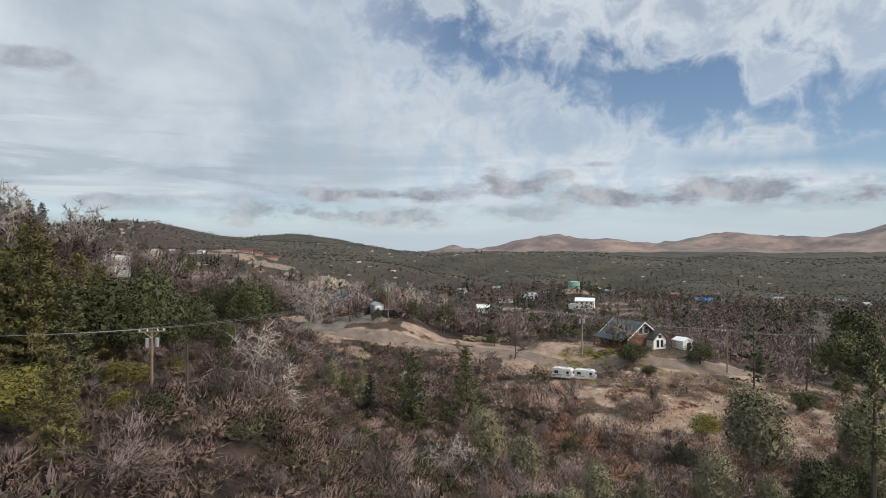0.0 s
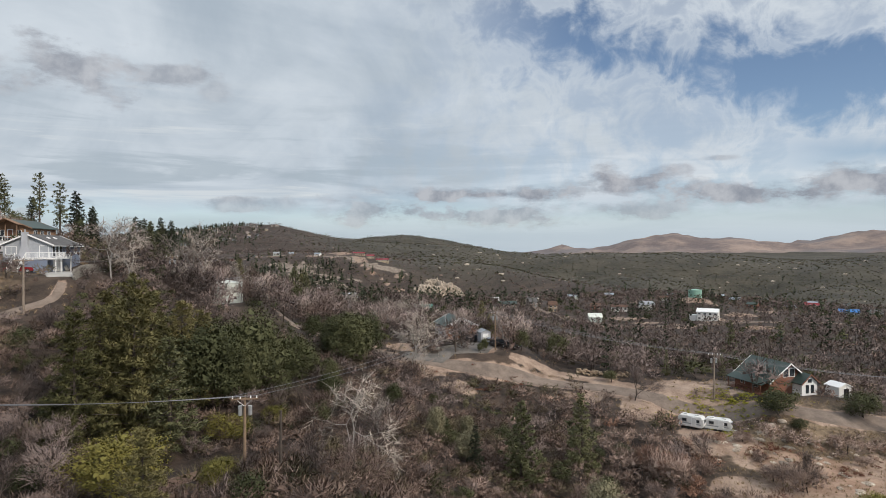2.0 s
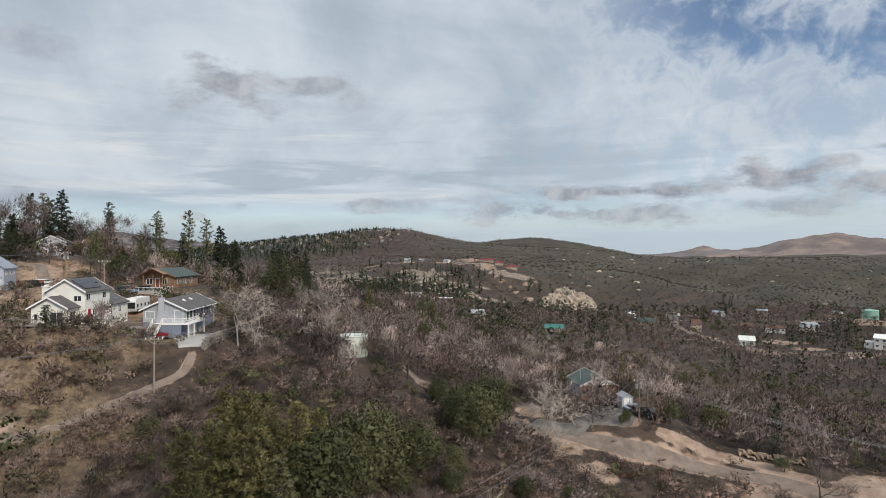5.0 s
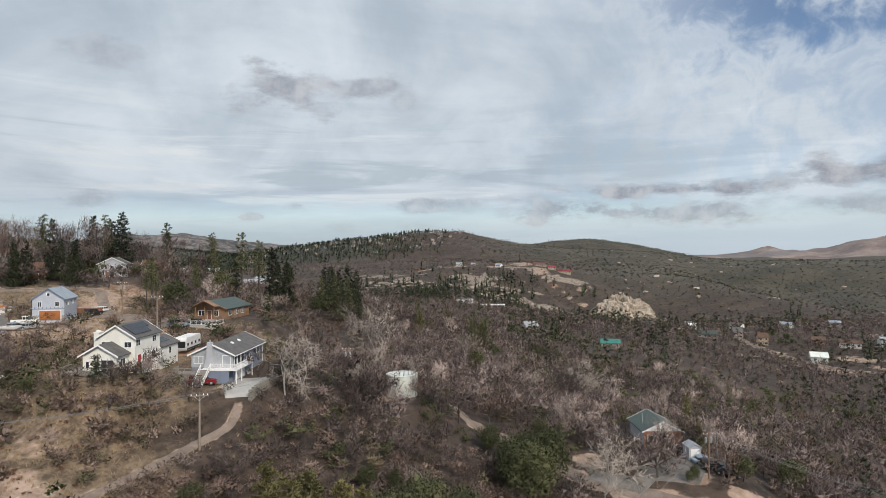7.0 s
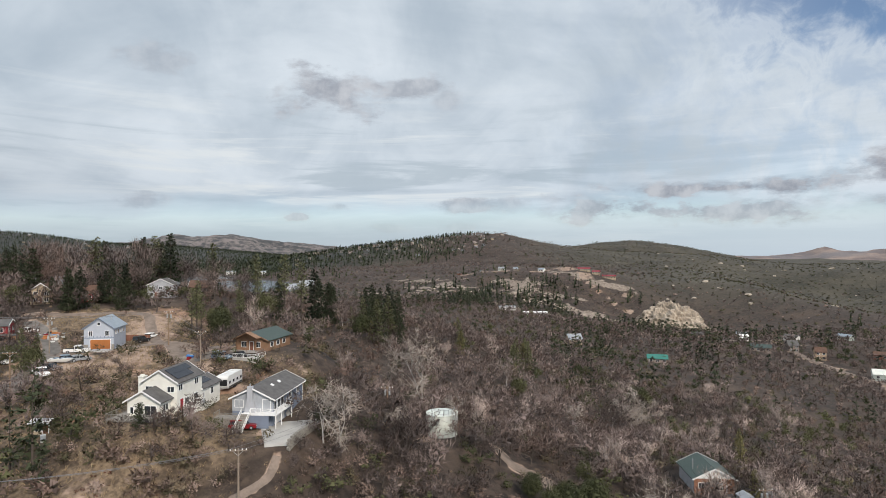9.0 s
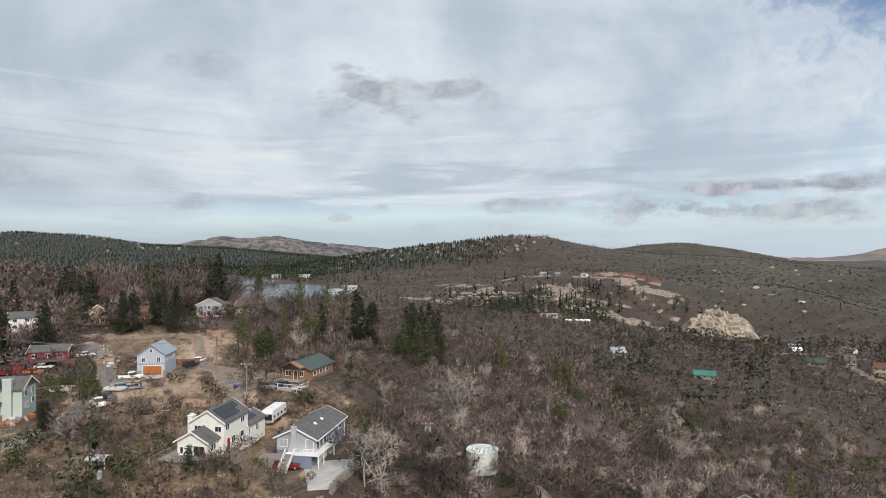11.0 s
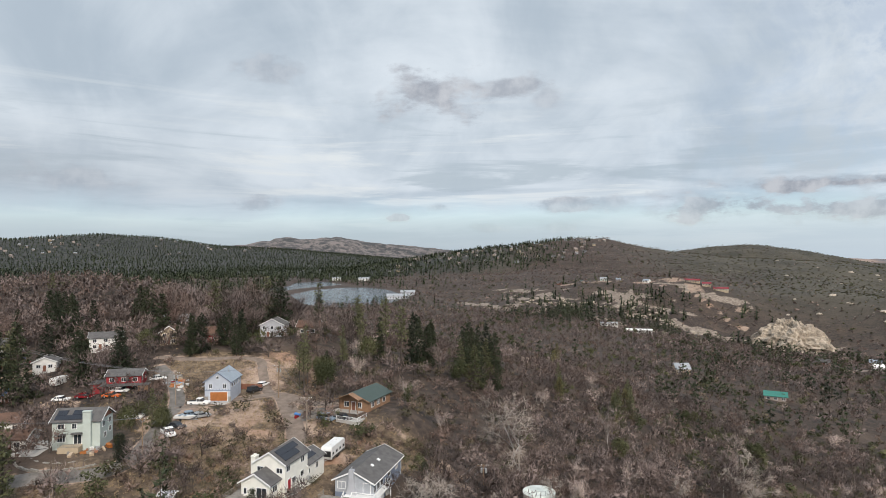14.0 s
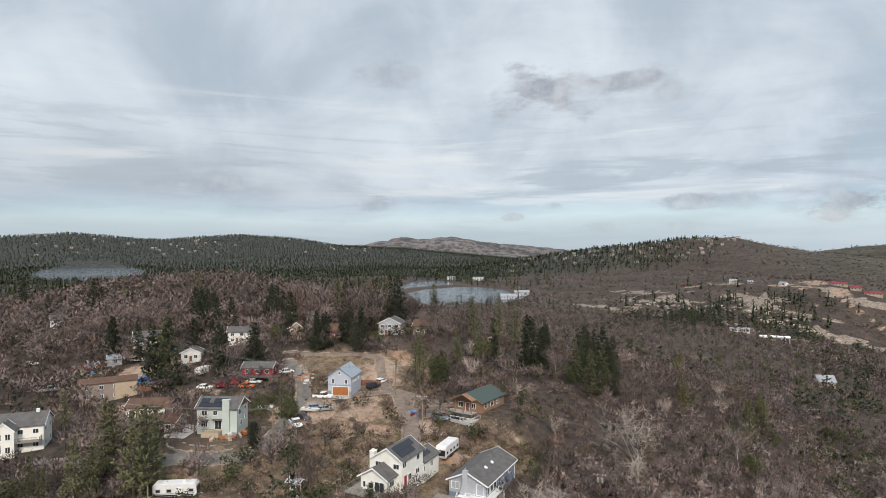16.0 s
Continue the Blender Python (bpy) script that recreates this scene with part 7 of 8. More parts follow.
white_house()
grey_house()
blue_barn()
cabin()
mint_house()
green_house()
drive_house()
r = cottage("barn-red two-storey house with grey roof", -187.0, 97.0, 52, 9.0, 6.0, 4.8, 1.3, M_RED, M_SHINGLE, z=68.6, wins=3, storeys=2)
part("porch_roof", boxes((-5.6, 7.2, -6.0, -3.02, 2.5, 2.68)), M_SHINGLE, r)
part("side_wing", boxes((-8.5, -4.52, -3.0, 2.0, -2, 2.7)), M_RED, r)
part("side_wing_roof", boxes((-8.9, -4.4, -3.4, 2.4, 2.72, 2.9)), M_SHINGLE, r)
part("timber_porch", boxes((4.52, 7.0, -5.8, -2.0, -1.5, 2.45)), M_CEDAR, r)
r = cottage("long tan and taupe two-storey house with low roof", -217.0, 60.5, 82, 15.5, 7.0, 5.4, 1.0, M_TAUPE, M_BROWNROOF, wins=4, storeys=2, trim=False)
part("tan_wing", boxes((1.6, 7.85, -3.65, 3.4, -2.0, 5.3)), M_TAN, r, "tan stucco half of the house")
r = cottage("cream two-storey house with grey roof and balcony", -184.0, 37.0, 72, 9.5, 8.0, 6.2, 2.2, M_CREAM, M_SHINGLE, ridge="x", wins=3, storeys=2, chimney=M_WHITE)
w2 = (4.2, 3.0, -2.6, -6.9, 0)
block(r, w2, 6.0, 1.9, M_CREAM, M_SHINGLE, 0.4, M_TRIM, skirt=2.5)
for z_ in (1.6, 4.6):
    window(r, "f", -0.9, z_, 0.9, 1.3, w2)
    window(r, "f", 0.9, z_, 0.9, 1.3, w2)
part("balcony", boxes((-0.4, 4.4, -6.0, -4.02, 2.6, 2.8)), M_DECK, r)
railing(r, [(-0.35, -5.95, 2.8), (4.35, -5.95, 2.8), (4.35, -4.1, 2.8)], 0.95, M_DECK, 0.25)
cottage("low bungalow with brown shingle roof and white gable", -163.5, 64.5, 48, 6.5, 6.0, 2.4, 1.3, M_WHITE, M_BROWNROOF, ridge="x", wins=2)
cottage("brown-roofed single-storey house among pines", -186.0, 66.5, 60, 12.0, 8.0, 2.6, 1.6, M_WHITE, M_BROWNROOF, wins=4)
cottage("white house with grey roof behind conifers", -233.0, 108.5, 66, 10.0, 7.0, 4.0, 1.6, M_WHITE, M_SHINGLE, wins=3, storeys=2)
cottage("small white house with grey gabled porch", -228.5, 89.0, 62, 6.5, 6.0, 3.0, 1.4, M_WHITE, M_SHINGLE, ridge="y", wins=2)
cottage("dark red cottage with brown roof and dormer", -211.0, 136.5, 40, 6.5, 6.0, 3.0, 2.4, M_RED, M_BROWNROOF, wins=2)
cottage("beige house with steep brown roof", -219.0, 125.0, 50, 6.0, 7.0, 4.2, 2.2, M_TAN, M_BROWNROOF, ridge="y", wins=2, storeys=2)
cottage("dark timber house with pale metal roof", -243.0, 138.5, 52, 9.0, 8.0, 4.0, 2.4, M_TAUPE, M_GREYROOF, wins=3, storeys=2)
cottage("grey gabled house in bare trees on the crest", -208.0, 160.0, 40, 9.0, 7.0, 4.5, 2.2, M_PALEGREY, M_SHINGLE, ridge="y", wins=3, storeys=2)
cottage("pinkish brown-roofed house on the crest", -199.0, 170.0, 38, 8.5, 7.0, 3.5, 2.2, M_TAUPE, M_BROWNROOF, wins=2)
cottage("white two-storey house with grey roof on the hilltop", -255.0, 80.0, 75, 9.0, 8.0, 4.5, 2.0, M_WHITE, M_SHINGLE, wins=2, storeys=2)
cottage("small shed with faded blue roof", -214.0, 72.0, 70, 6.0, 5.0, 2.4, 1.2, M_REDWOOD, M_BLUETARP, wins=1)
cottage("grey prefabricated shed in a cluttered yard", -247.0, 68.0, 75, 5.0, 4.0, 2.2, 1.2, M_GREYROOF, M_BLUEROOF, wins=1)
cottage("long low brown-roofed house on the wooded ridge", -290.0, 165.0, 58, 14.0, 7.0, 3.0, 1.2, M_TAN, M_BROWNROOF, wins=4)
cottage("tan house half hidden in woods", -330.0, 40.0, 80, 9.0, 7.0, 4.0, 1.8, M_TAN, M_SHINGLE, wins=3, storeys=2)
cottage("white house half hidden in woods", -345.0, 62.0, 80, 8.0, 7.0, 4.0, 1.8, M_WHITE, M_SHINGLE, wins=2, storeys=2)

cottage("low dark-roofed timber shed beside the blue barn", -171.5, 117.5, 45, 5.5, 6.0, 2.6, 0.8, M_DECK, M_SHINGLE, wins=1, trim=False)

# ---- driveways, walls, tanks, poles, vehicles ----
def slab(name, corners, mat, label, lift=0.12, category="driveway", n=10):
    """A paved patch between four corners, laid on the ground."""
    a, b_, c, d = [np.array(q, float) for q in corners]
    u, v = np.meshgrid(np.linspace(0, 1, n), np.linspace(0, 1, n), indexing="ij")
    P = (a * ((1 - u) * (1 - v))[..., None] + b_ * (u * (1 - v))[..., None] + c * (u * v)[..., None] + d * ((1 - u) * v)[..., None])
    z = ground_z(P[..., 0], P[..., 1]) + lift
    edge = (u == 0) | (u == 1) | (v == 0) | (v == 1)
    z = z - 0.5 * edge
    return tagged(new(name, grid_mesh(name, np.concatenate([P, z[..., None]], -1).reshape(-1, 3), n, n, [mat], {})), label, category, kind="structure")


slab("driveway", ((-79.6, 90.8), (-77.0, 93.6), (-83.2, 107.6), (-91.0, 99.4)), M_CONCRETE, "broad pale concrete driveway below the grey house", 0.16, n=14)
slab("driveway", ((-27.5, 135.2), (-13.0, 136.6), (-12.5, 150.2), (-20.5, 151.4)), M_ASPHALT, "patched grey asphalt yard beside the brick house", 0.14)
slab("driveway", ((-34.0, 131.8), (-22.0, 132.4), (-20.0, 138.4), (-33.0, 137.0)), M_ASPHALT, "worn asphalt turning place", 0.10)
slab("driveway", ((-138.5, 118.5), (-128.5, 113.5), (-121.5, 121.5), (-127.5, 124.0)), M_ASPHALT, "grey gravelled yard in front of the cabin", 0.12)
slab("driveway", ((-161.0, 104.8), (-154.4, 109.2), (-156.0, 112.2), (-162.8, 106.6)), M_CONCRETE, "concrete apron before the garage", 0.14)
slab("driveway", ((-158.0, 60.0), (-150.0, 64.5), (-157.5, 72.0), (-164.0, 69.0)), M_CONCRETE, "concrete drive between terrace walls", 0.14)


def stone_wall(label, line, height, mat, thick=0.5, course=0.38, seed=1):
    """A retaining wall of separate stones along a line of (x, y)."""
    g = random.Random(seed)
    x0, y0 = line[0]
    t = thing("retaining_wall", label, "wall", x0, y0, gz(x0, y0))
    pts = [Vector((x, y, 0)) for x, y in line]
    for a, c in zip(pts[:-1], pts[1:]):
        d = (c - a)
        L = d.length
        ang = math.atan2(d.y, d.x)
        rows = max(1, int(height / course))
        for r_ in range(rows):
            s = -0.2 * (r_ % 2)
            while s < L:
                wlen = g.uniform(0.5, 0.95)
                mid = a + d * ((s + wlen / 2) / L)
                zz = gz(mid.x, mid.y) - 0.25 + r_ * course
                bm = boxes((-wlen / 2 + 0.02, wlen / 2 - 0.02, -thick / 2 + g.uniform(0, 0.06), thick / 2, 0, course - 0.03))
                part("stone", bm, mat, t, "", Matrix.Translation(-Vector((x0, y0, gz(x0, y0)))) @ Matrix.Translation((mid.x, mid.y, zz)) @ Matrix.Rotation(ang, 4, "Z"))
                s += wlen
    return t


stone_wall("grey block retaining wall beside the concrete driveway", [(-76.8, 93.4), (-77.8, 97.6), (-79.4, 102.0)], 2.0, M_STONE)
stone_wall("pale low block wall at the top of the driveway", [(-79.4, 102.0), (-81.8, 106.4)], 0.8, M_CONCRETE, seed=2)
stone_wall("low curved stone wall beside the asphalt yard", [(-27.0, 139.5), (-24.0, 141.2), (-22.5, 144.0), (-22.4, 146.5)], 0.8, M_STONE, seed=3)


def water_tank(label, x, y, z, r, h, mat, rail=True):
    t = thing("water_tank", label, "water tank", x, y, z)
    bm = bmesh.new()
    bmesh.ops.create_cone(bm, cap_ends=True, segments=48, radius1=r, radius2=r, depth=h, matrix=Matrix.Translation((0, 0, h / 2)))
    part("shell", bm, mat, t)
    for i in range(1, 3):
        bm = bmesh.new()
        bmesh.ops.create_cone(bm, cap_ends=True, segments=48, radius1=r + 0.03, radius2=r + 0.03, depth=0.07, matrix=Matrix.Translation((0, 0, h * i / 3)))
        part("weld_band", bm, mat, t)
    bm = bmesh.new()
    bmesh.ops.create_cone(bm, cap_ends=True, segments=48, radius1=r + 0.1, radius2=0.2, depth=r * 0.16, matrix=Matrix.Translation((0, 0, h + r * 0.08)))
    part("lid", bm, mat, t)
    if rail:
        pts = [(r * 0.8 * math.cos(a_), r * 0.8 * math.sin(a_), h + 0.12) for a_ in [i * 0.35 - 1.2 for i in range(8)]]
        railing(t, pts, 0.95, M_METAL, 0.6, "guard_rail")
        bm = bmesh.new()
        for s in (-0.22, 0.22):
            rod(bm, (s, -r - 0.15, 0), (s, -r - 0.15, h + 0.8), 0.03, 5)
        for i in range(int(h / 0.3)):
            rod(bm, (-0.22, -r - 0.15, 0.3 * i + 0.2), (0.22, -r - 0.15, 0.3 * i + 0.2), 0.02, 4)
        part("ladder", bm, M_METAL, t)
    return t


water_tank("pale green cylindrical steel water tank with roof railing", -72.5, 133.0, 54.2, 3.3, 4.5, M_TANK)
water_tank("distant green steel water tank on the valley side", 127.0, 586.0, gz(127, 586) - 0.3, 5.6, 7.0, M_GREENTANK, False)


POLE_TOPS = {}


def power_pole(key, x, y, h, turn, arms=1, gear=False, mat=None, low=0.0):
    """A wooden utility pole with cross-arms, insulators and, where gear is set, transformer cans."""
    z = gz(x, y)
    t = thing("utility_pole", "weathered wooden utility pole with cross-arm and insulators", "utility pole", x, y, z, turn, "power line poles")
    bm = bmesh.new()
    rod(bm, (0, 0, -0.5), (0, 0, h), 0.17, 8, 0.11)
    part("pole", bm, mat or M_POLE, t)
    tops = []
    for i in range(arms):
        za = h - 0.35 - i * 1.1
        part("cross_arm", boxes((-1.25, 1.25, -0.17, -0.06, za, za + 0.13)), mat or M_POLE, t)
        bm = bmesh.new()
        rod(bm, (-0.7, -0.12, za), (0, -0.16, za - 0.6), 0.025, 4)
        rod(bm, (0.7, -0.12, za), (0, -0.16, za - 0.6), 0.025, 4)
        part("brace", bm, M_METAL, t)
        for x_ in (-1.1, -0.4, 0.55, 1.1):
            bm = bmesh.new()
            rod(bm, (x_, -0.115, za + 0.13), (x_, -0.115, za + 0.36), 0.07, 6, 0.04)
            part("insulator", bm, M_TRIM, t)
            if i == 0:
                tops.append(t.matrix_basis @ Vector((x_, -0.115, za + 0.36)))
    if gear:
        for x_ in (-0.45, 0.45):
            bm = bmesh.new()
            rod(bm, (x_, 0.25, h - 1.9), (x_, 0.25, h - 1.0), 0.2, 10)
            part("transformer", bm, M_METAL, t)
    POLE_TOPS[key] = tops
    return t


power_pole("a", -29.2, 60.6, 9.2, 20, 1, True, M_POLE)
power_pole("a2", -26.5, 62.6, 7.4, 20, 0, False, M_BARK)
power_pole("d", -12.8, 140.6, 8.4, 35, 1, True)
power_pole("g", 30.4, 132.0, 9.0, 5, 1, True, M_GREYPOLE)
power_pole("r", 59.5, 126.5, 9.0, 0, 1, False)
power_pole("r2", 82.0, 134.0, 10.5, 0, 1, True, M_BARK)
power_pole("l", -75.6, 82.6, 8.0, 40, 1, False, M_GREYPOLE)
power_pole("t", -80.6, 124.6, 8.2, 30, 1, True)
power_pole("m", -119.5, 109.3, 10.0, 40, 1, False, M_GREYPOLE)
power_pole("b", -164.6, 100.4, 8.8, 45, 1, True, M_GREYPOLE)
power_pole("w", -137.6, 80.4, 7.6, 45, 1, False)
power_pole("h", -148.6, 121.5, 9.0, 30, 1, True)
power_pole("v", -226.0, 81.0, 10.0, 60, 1, False, M_GREYPOLE)
power_pole("u", -128.0, 52.0, 5.0, 60, 0, False, M_GREYPOLE)
power_pole("n", -50.0, 84.0, 9.0, 60, 0, False)


def wires(p0, p1, sag=0.9, which=(0, 1, 3), name="power_line"):
    """Hanging cables from insulator to insulator; an end may also be a place."""
    a = POLE_TOPS[p0]
    c = POLE_TOPS[p1] if isinstance(p1, str) else [Vector(p1) + (q - a[0]) for q in a]
    for i in which:
        bm = bmesh.new()
        n = 14
        pts = [a[i].lerp(c[i], s / n) - Vector((0, 0, sag * 4 * (s / n) * (1 - s / n))) for s in range(n + 1)]
        rings = [[bm.verts.new(q + Vector((0.022 * math.cos(k_ * 2.094), 0.022 * math.sin(k_ * 2.094) * 0.7, 0.022 * math.sin(k_ * 2.094)))) for k_ in range(3)] for q in pts]
        for r0, r1 in zip(rings[:-1], rings[1:]):
            for k_ in range(3):
                bm.faces.new((r0[k_], r0[(k_ + 1) % 3], r1[(k_ + 1) % 3], r1[k_]))
        me_ = bpy.data.meshes.new(name)
        bm.to_mesh(me_)
        bm.free()
        me_.materials.append(M_WIRE)
        tagged(new(name, me_), "thin dark overhead power cable between poles", "cable", "overhead cables")


wires("a", (-66, 46, 54.0), 0.8, (0, 1, 2, 3))
wires("a", "d", 1.6, (0, 3))
wires("d", "g", 1.2, (0, 1, 3))
wires("g", "r", 0.6)
wires("r", "r2", 0.5, (0, 3))
wires("l", (-104, 58, 62.0), 0.7)
wires("l", "t", 0.9, (0, 3))
wires("b", "w", 0.7)
wires("w", (-176, 55, 71.0), 0.8)
wires("b", "h", 0.6, (0, 3))
wires("m", "h", 0.7, (0, 3))
wires("b", "v", 1.2, (0, 1, 3))
wires("v", (-275, 55, 80.0), 1.0)


def travel_trailer(label, x, y, rz, L=6.5, H=2.5, W=2.2, z=None, slide=False):
    """A caravan: rounded shell, windows, door, roof vents, wheels and drawbar."""
    z = gz(x, y) if z is None else z
    t = thing("travel_trailer", label, "caravan", x, y, z, rz)
    bm = bmesh.new()
    prism(bm, ((-L / 2, 0.75), (-L / 2 + 0.15, 0.45), (L / 2 - 0.3, 0.45), (L / 2, 0.95), (L / 2 - 0.1, H - 0.5), (L / 2 - 0.5, H), (-L / 2 + 0.3, H), (-L / 2, H - 0.3)), -W / 2, W / 2)
    bmesh.ops.bevel(bm, geom=bm.edges[:], offset=0.07, segments=2, affect="EDGES")
    part("shell", bm, M_PLASTIC, t)
    part("stripe", boxes((-L / 2 + 0.4, L / 2 - 0.5, -W / 2 - 0.012, -W / 2 - 0.002, 0.95, 1.12)), M_GREYROOF, t)
    n = max(2, int(L / 1.8))
    for i in range(n):
        window(t, "f", -L / 2 + L * (i + 0.5) / n, 1.6, 0.75, 0.5, (L, W, 0, -W / 2, 0), M_METAL, 0)
        window(t, "b", -L / 2 + L * (i + 0.5) / n, 1.6, 0.75, 0.5, (L, W, 0, -W / 2, 0), M_METAL, 0)
    window(t, "r", W / 2, 1.6, 1.1, 0.55, (L - 0.12, W, 0, -W / 2, 0), M_METAL, 0)
    panel_door(t, "f", L * 0.12, 0.65, 1.55, (L, W, 0, -W / 2, 0), M_PLASTIC, z=0.55)
    for xv in (-L * 0.25, L * 0.2):
        part("roof_vent", boxes((xv - 0.3, xv + 0.3, -0.3, 0.3, H, H + 0.18)), M_PLASTIC, t)
    if L > 7:
        part("front_mask", boxes((L / 2 - 0.3, L / 2 + 0.03, -W / 2 + 0.12, W / 2 - 0.12, 1.05, H - 0.75)), M_BLACK, t, "dark front panel")
        part("side_band", boxes((-L / 2 + 0.3, L / 2 - 0.6, -W / 2 - 0.02, -W / 2 - 0.004, 0.55, 0.85), (-L / 2 + 0.3, L / 2 - 0.6, W / 2 + 0.004, W / 2 + 0.02, 0.55, 0.85)), M_BLACK, t, "dark graphic band")
    if slide:
        part("slide_out", boxes((-L * 0.25, L * 0.15, -W / 2 - 0.5, -W / 2 + 0.05, 0.7, H - 0.4)), M_PLASTIC, t)
    for sx_ in (-0.45, 0.35):
        for sy_ in (-W / 2 + 0.12, W / 2 - 0.12):
            bm = bmesh.new()
            rod(bm, (sx_, sy_ - 0.1, 0.32), (sx_, sy_ + 0.1, 0.32), 0.32, 12)
            part("wheel", bm, M_TYRE, t)
    bm = bmesh.new()
    rod(bm, (L / 2 - 0.3, -0.5, 0.5), (L / 2 + 0.9, 0, 0.5), 0.05, 4)
    rod(bm, (L / 2 - 0.3, 0.5, 0.5), (L / 2 + 0.9, 0, 0.5), 0.05, 4)
    rod(bm, (L / 2 + 0.85, 0, 0.0), (L / 2 + 0.85, 0, 0.55), 0.05, 5)
    part("drawbar", bm, M_METAL, t)
    return t


travel_trailer("small white caravan with wraparound windows parked in dirt", 24.4, 122.8, -28, 4.4, 2.35, 2.0, 33.9)
travel_trailer("small white caravan with plain sides parked in dirt", 28.8, 122.4, -22, 4.4, 2.25, 2.0, 33.7)
travel_trailer("large white travel trailer with slide-out behind the cream house", -107.8, 107.4, -62, 7.5, 3.0, 2.4)
travel_trailer("long white travel trailer on the slope below the road", -130.0, 57.6, 58, 8.2, 2.9, 2.4)
travel_trailer("old white caravan on a grassy yard", -210.5, 87.0, 130, 6.0, 2.5, 2.1)

car("dark red car with bright tail lights on the concrete drive", M_CARRED, -89.6, 95.4, 38, "suv")
car("white crew-cab pickup truck on the dirt lane", M_CARWHITE, -160.2, 104.6, 40, "pickup", "pickup_truck", "pickup truck")
car("white pickup truck parked beside the lane", M_CARWHITE, -143.0, 88.4, -10, "pickup", "pickup_truck", "pickup truck")
car("black car parked on rutted dirt", M_BLACK, -160.2, 121.3, 105, "suv")
car("white car parked behind a black one", M_CARWHITE, -163.6, 126.2, 110, "sedan")
car("silver hatchback parked on dry grass", M_SILVER, -147.6, 98.6, 80, "sedan")
car("dark blue covered car on dry grass", M_CARBLUE, -150.4, 97.4, 75, "sedan")
car("dark covered car under the trees", M_BLACK, -145.5, 91.5, 20, "sedan")
car("blue-grey car in front of the cabin", M_CARBLUE, -122.8, 117.6, 15, "suv")
car("dark car on the cabin terrace", M_BLACK, -119.3, 119.8, 15, "sedan")
car("bright orange car before the red house", M_CARORANGE, -181.2, 90.6, 45, "sedan")
car("white car beside the orange one", M_CARWHITE, -183.0, 93.6, 45, "sedan")
car("dark red car before the red house", M_CARRED, -189.6, 86.8, 40, "sedan")
car("white car on the road", M_CARWHITE, -195.0, 82.8, 50, "sedan")
car("white pickup behind the mint house", M_CARWHITE, -161.5, 88.0, 45, "pickup", "pickup_truck", "pickup truck")
car("white car by the scrap heap", M_CARWHITE, -184.0, 104.5, 70, "sedan")
car("silver pickup with open bed on bare dirt", M_SILVER, -233.5, 46.6, 75, "pickup", "pickup_truck", "pickup truck")
car("black car in the asphalt yard", M_BLACK, -12.4, 146.3, 30, "suv")
car("black jeep under the porch", M_BLACK, -19.0, 152.0, 25, "suv")
car("dark car among bushes at the yard edge", M_BLACK, -9.6, 143.8, -25, "sedan")
car("blue car in the asphalt yard", M_CARBLUE, -14.2, 148.8, 30, "sedan")
car("white van by the junk yard", M_CARWHITE, -244.0, 74.5, 60, "suv")
car("dark car in the junk yard", M_BLACK, -250.0, 74.0, 100, "sedan")
car("blue car by the road", M_CARBLUE, -222.0, 69.0, 60, "sedan")
car("white car on the far lane", M_CARWHITE, -262.0, 44.0, 80, "sedan")

# boat on its trailer
t = thing("boat", "small open boat with grey hull on a trailer", "boat", -148.6, 95.0, gz(-148.6, 95.0) + 0.45, 35)
bm = bmesh.new()
prism(bm, ((-2.4, 0.75), (-2.4, 0.2), (-1.8, 0), (1.4, 0), (2.6, 0.6), (2.7, 0.8)), -0.85, 0.85)
for v in bm.verts:
    if v.co.x > 1.2:
        v.co.y *= 0.35
    if v.co.z < 0.1:
        v.co.y *= 0.6
part("hull", bm, M_PLASTIC, t)
part("seat", boxes((-1.2, -0.8, -0.7, 0.7, 0.76, 0.95), (0.1, 0.5, -0.7, 0.7, 0.76, 0.95)), M_CARBLUE, t)
bm = bmesh.new()
rod(bm, (-1.5, 0, -0.1), (3.4, 0, -0.1), 0.06, 5)
rod(bm, (-0.6, -0.8, -0.15), (-0.6, 0.8, -0.15), 0.05, 5)
part("trailer_frame", bm, M_METAL, t)
for s in (-0.85, 0.85):
    bm = bmesh.new()
    rod(bm, (-0.6, s - 0.09, -0.15), (-0.6, s + 0.09, -0.15), 0.29, 12)
    part("wheel", bm, M_TYRE, t)

# stack of cut logs
t = thing("log_pile", "long stack of pale cut logs beside the dirt yard", "log pile", 10.5, 145.0, gz(10.5, 145.0))
g = random.Random(5)
me_log = None
for i in range(70):
    lx, ly = g.uniform(-5.5, 5.5), g.uniform(-1.2, 1.2)
    lz = gz(10.5 + lx, 145.0 + ly) - gz(10.5, 145.0) + max(0.15, 0.9 - abs(ly) * 0.5) * g.random() + 0.1
    m = pose(lx, ly, lz, 90 + g.uniform(-8, 8), 0, g.uniform(-35, 35) + 25)
    if me_log is None:
        bm = bmesh.new()
        rod(bm, (0, 0, -0.6), (0, 0, 0.6), 0.2, 8)
        me_log = part("log", bm, M_LOG, t, "", m).data
    else:
        share("log", me_log, t, m)

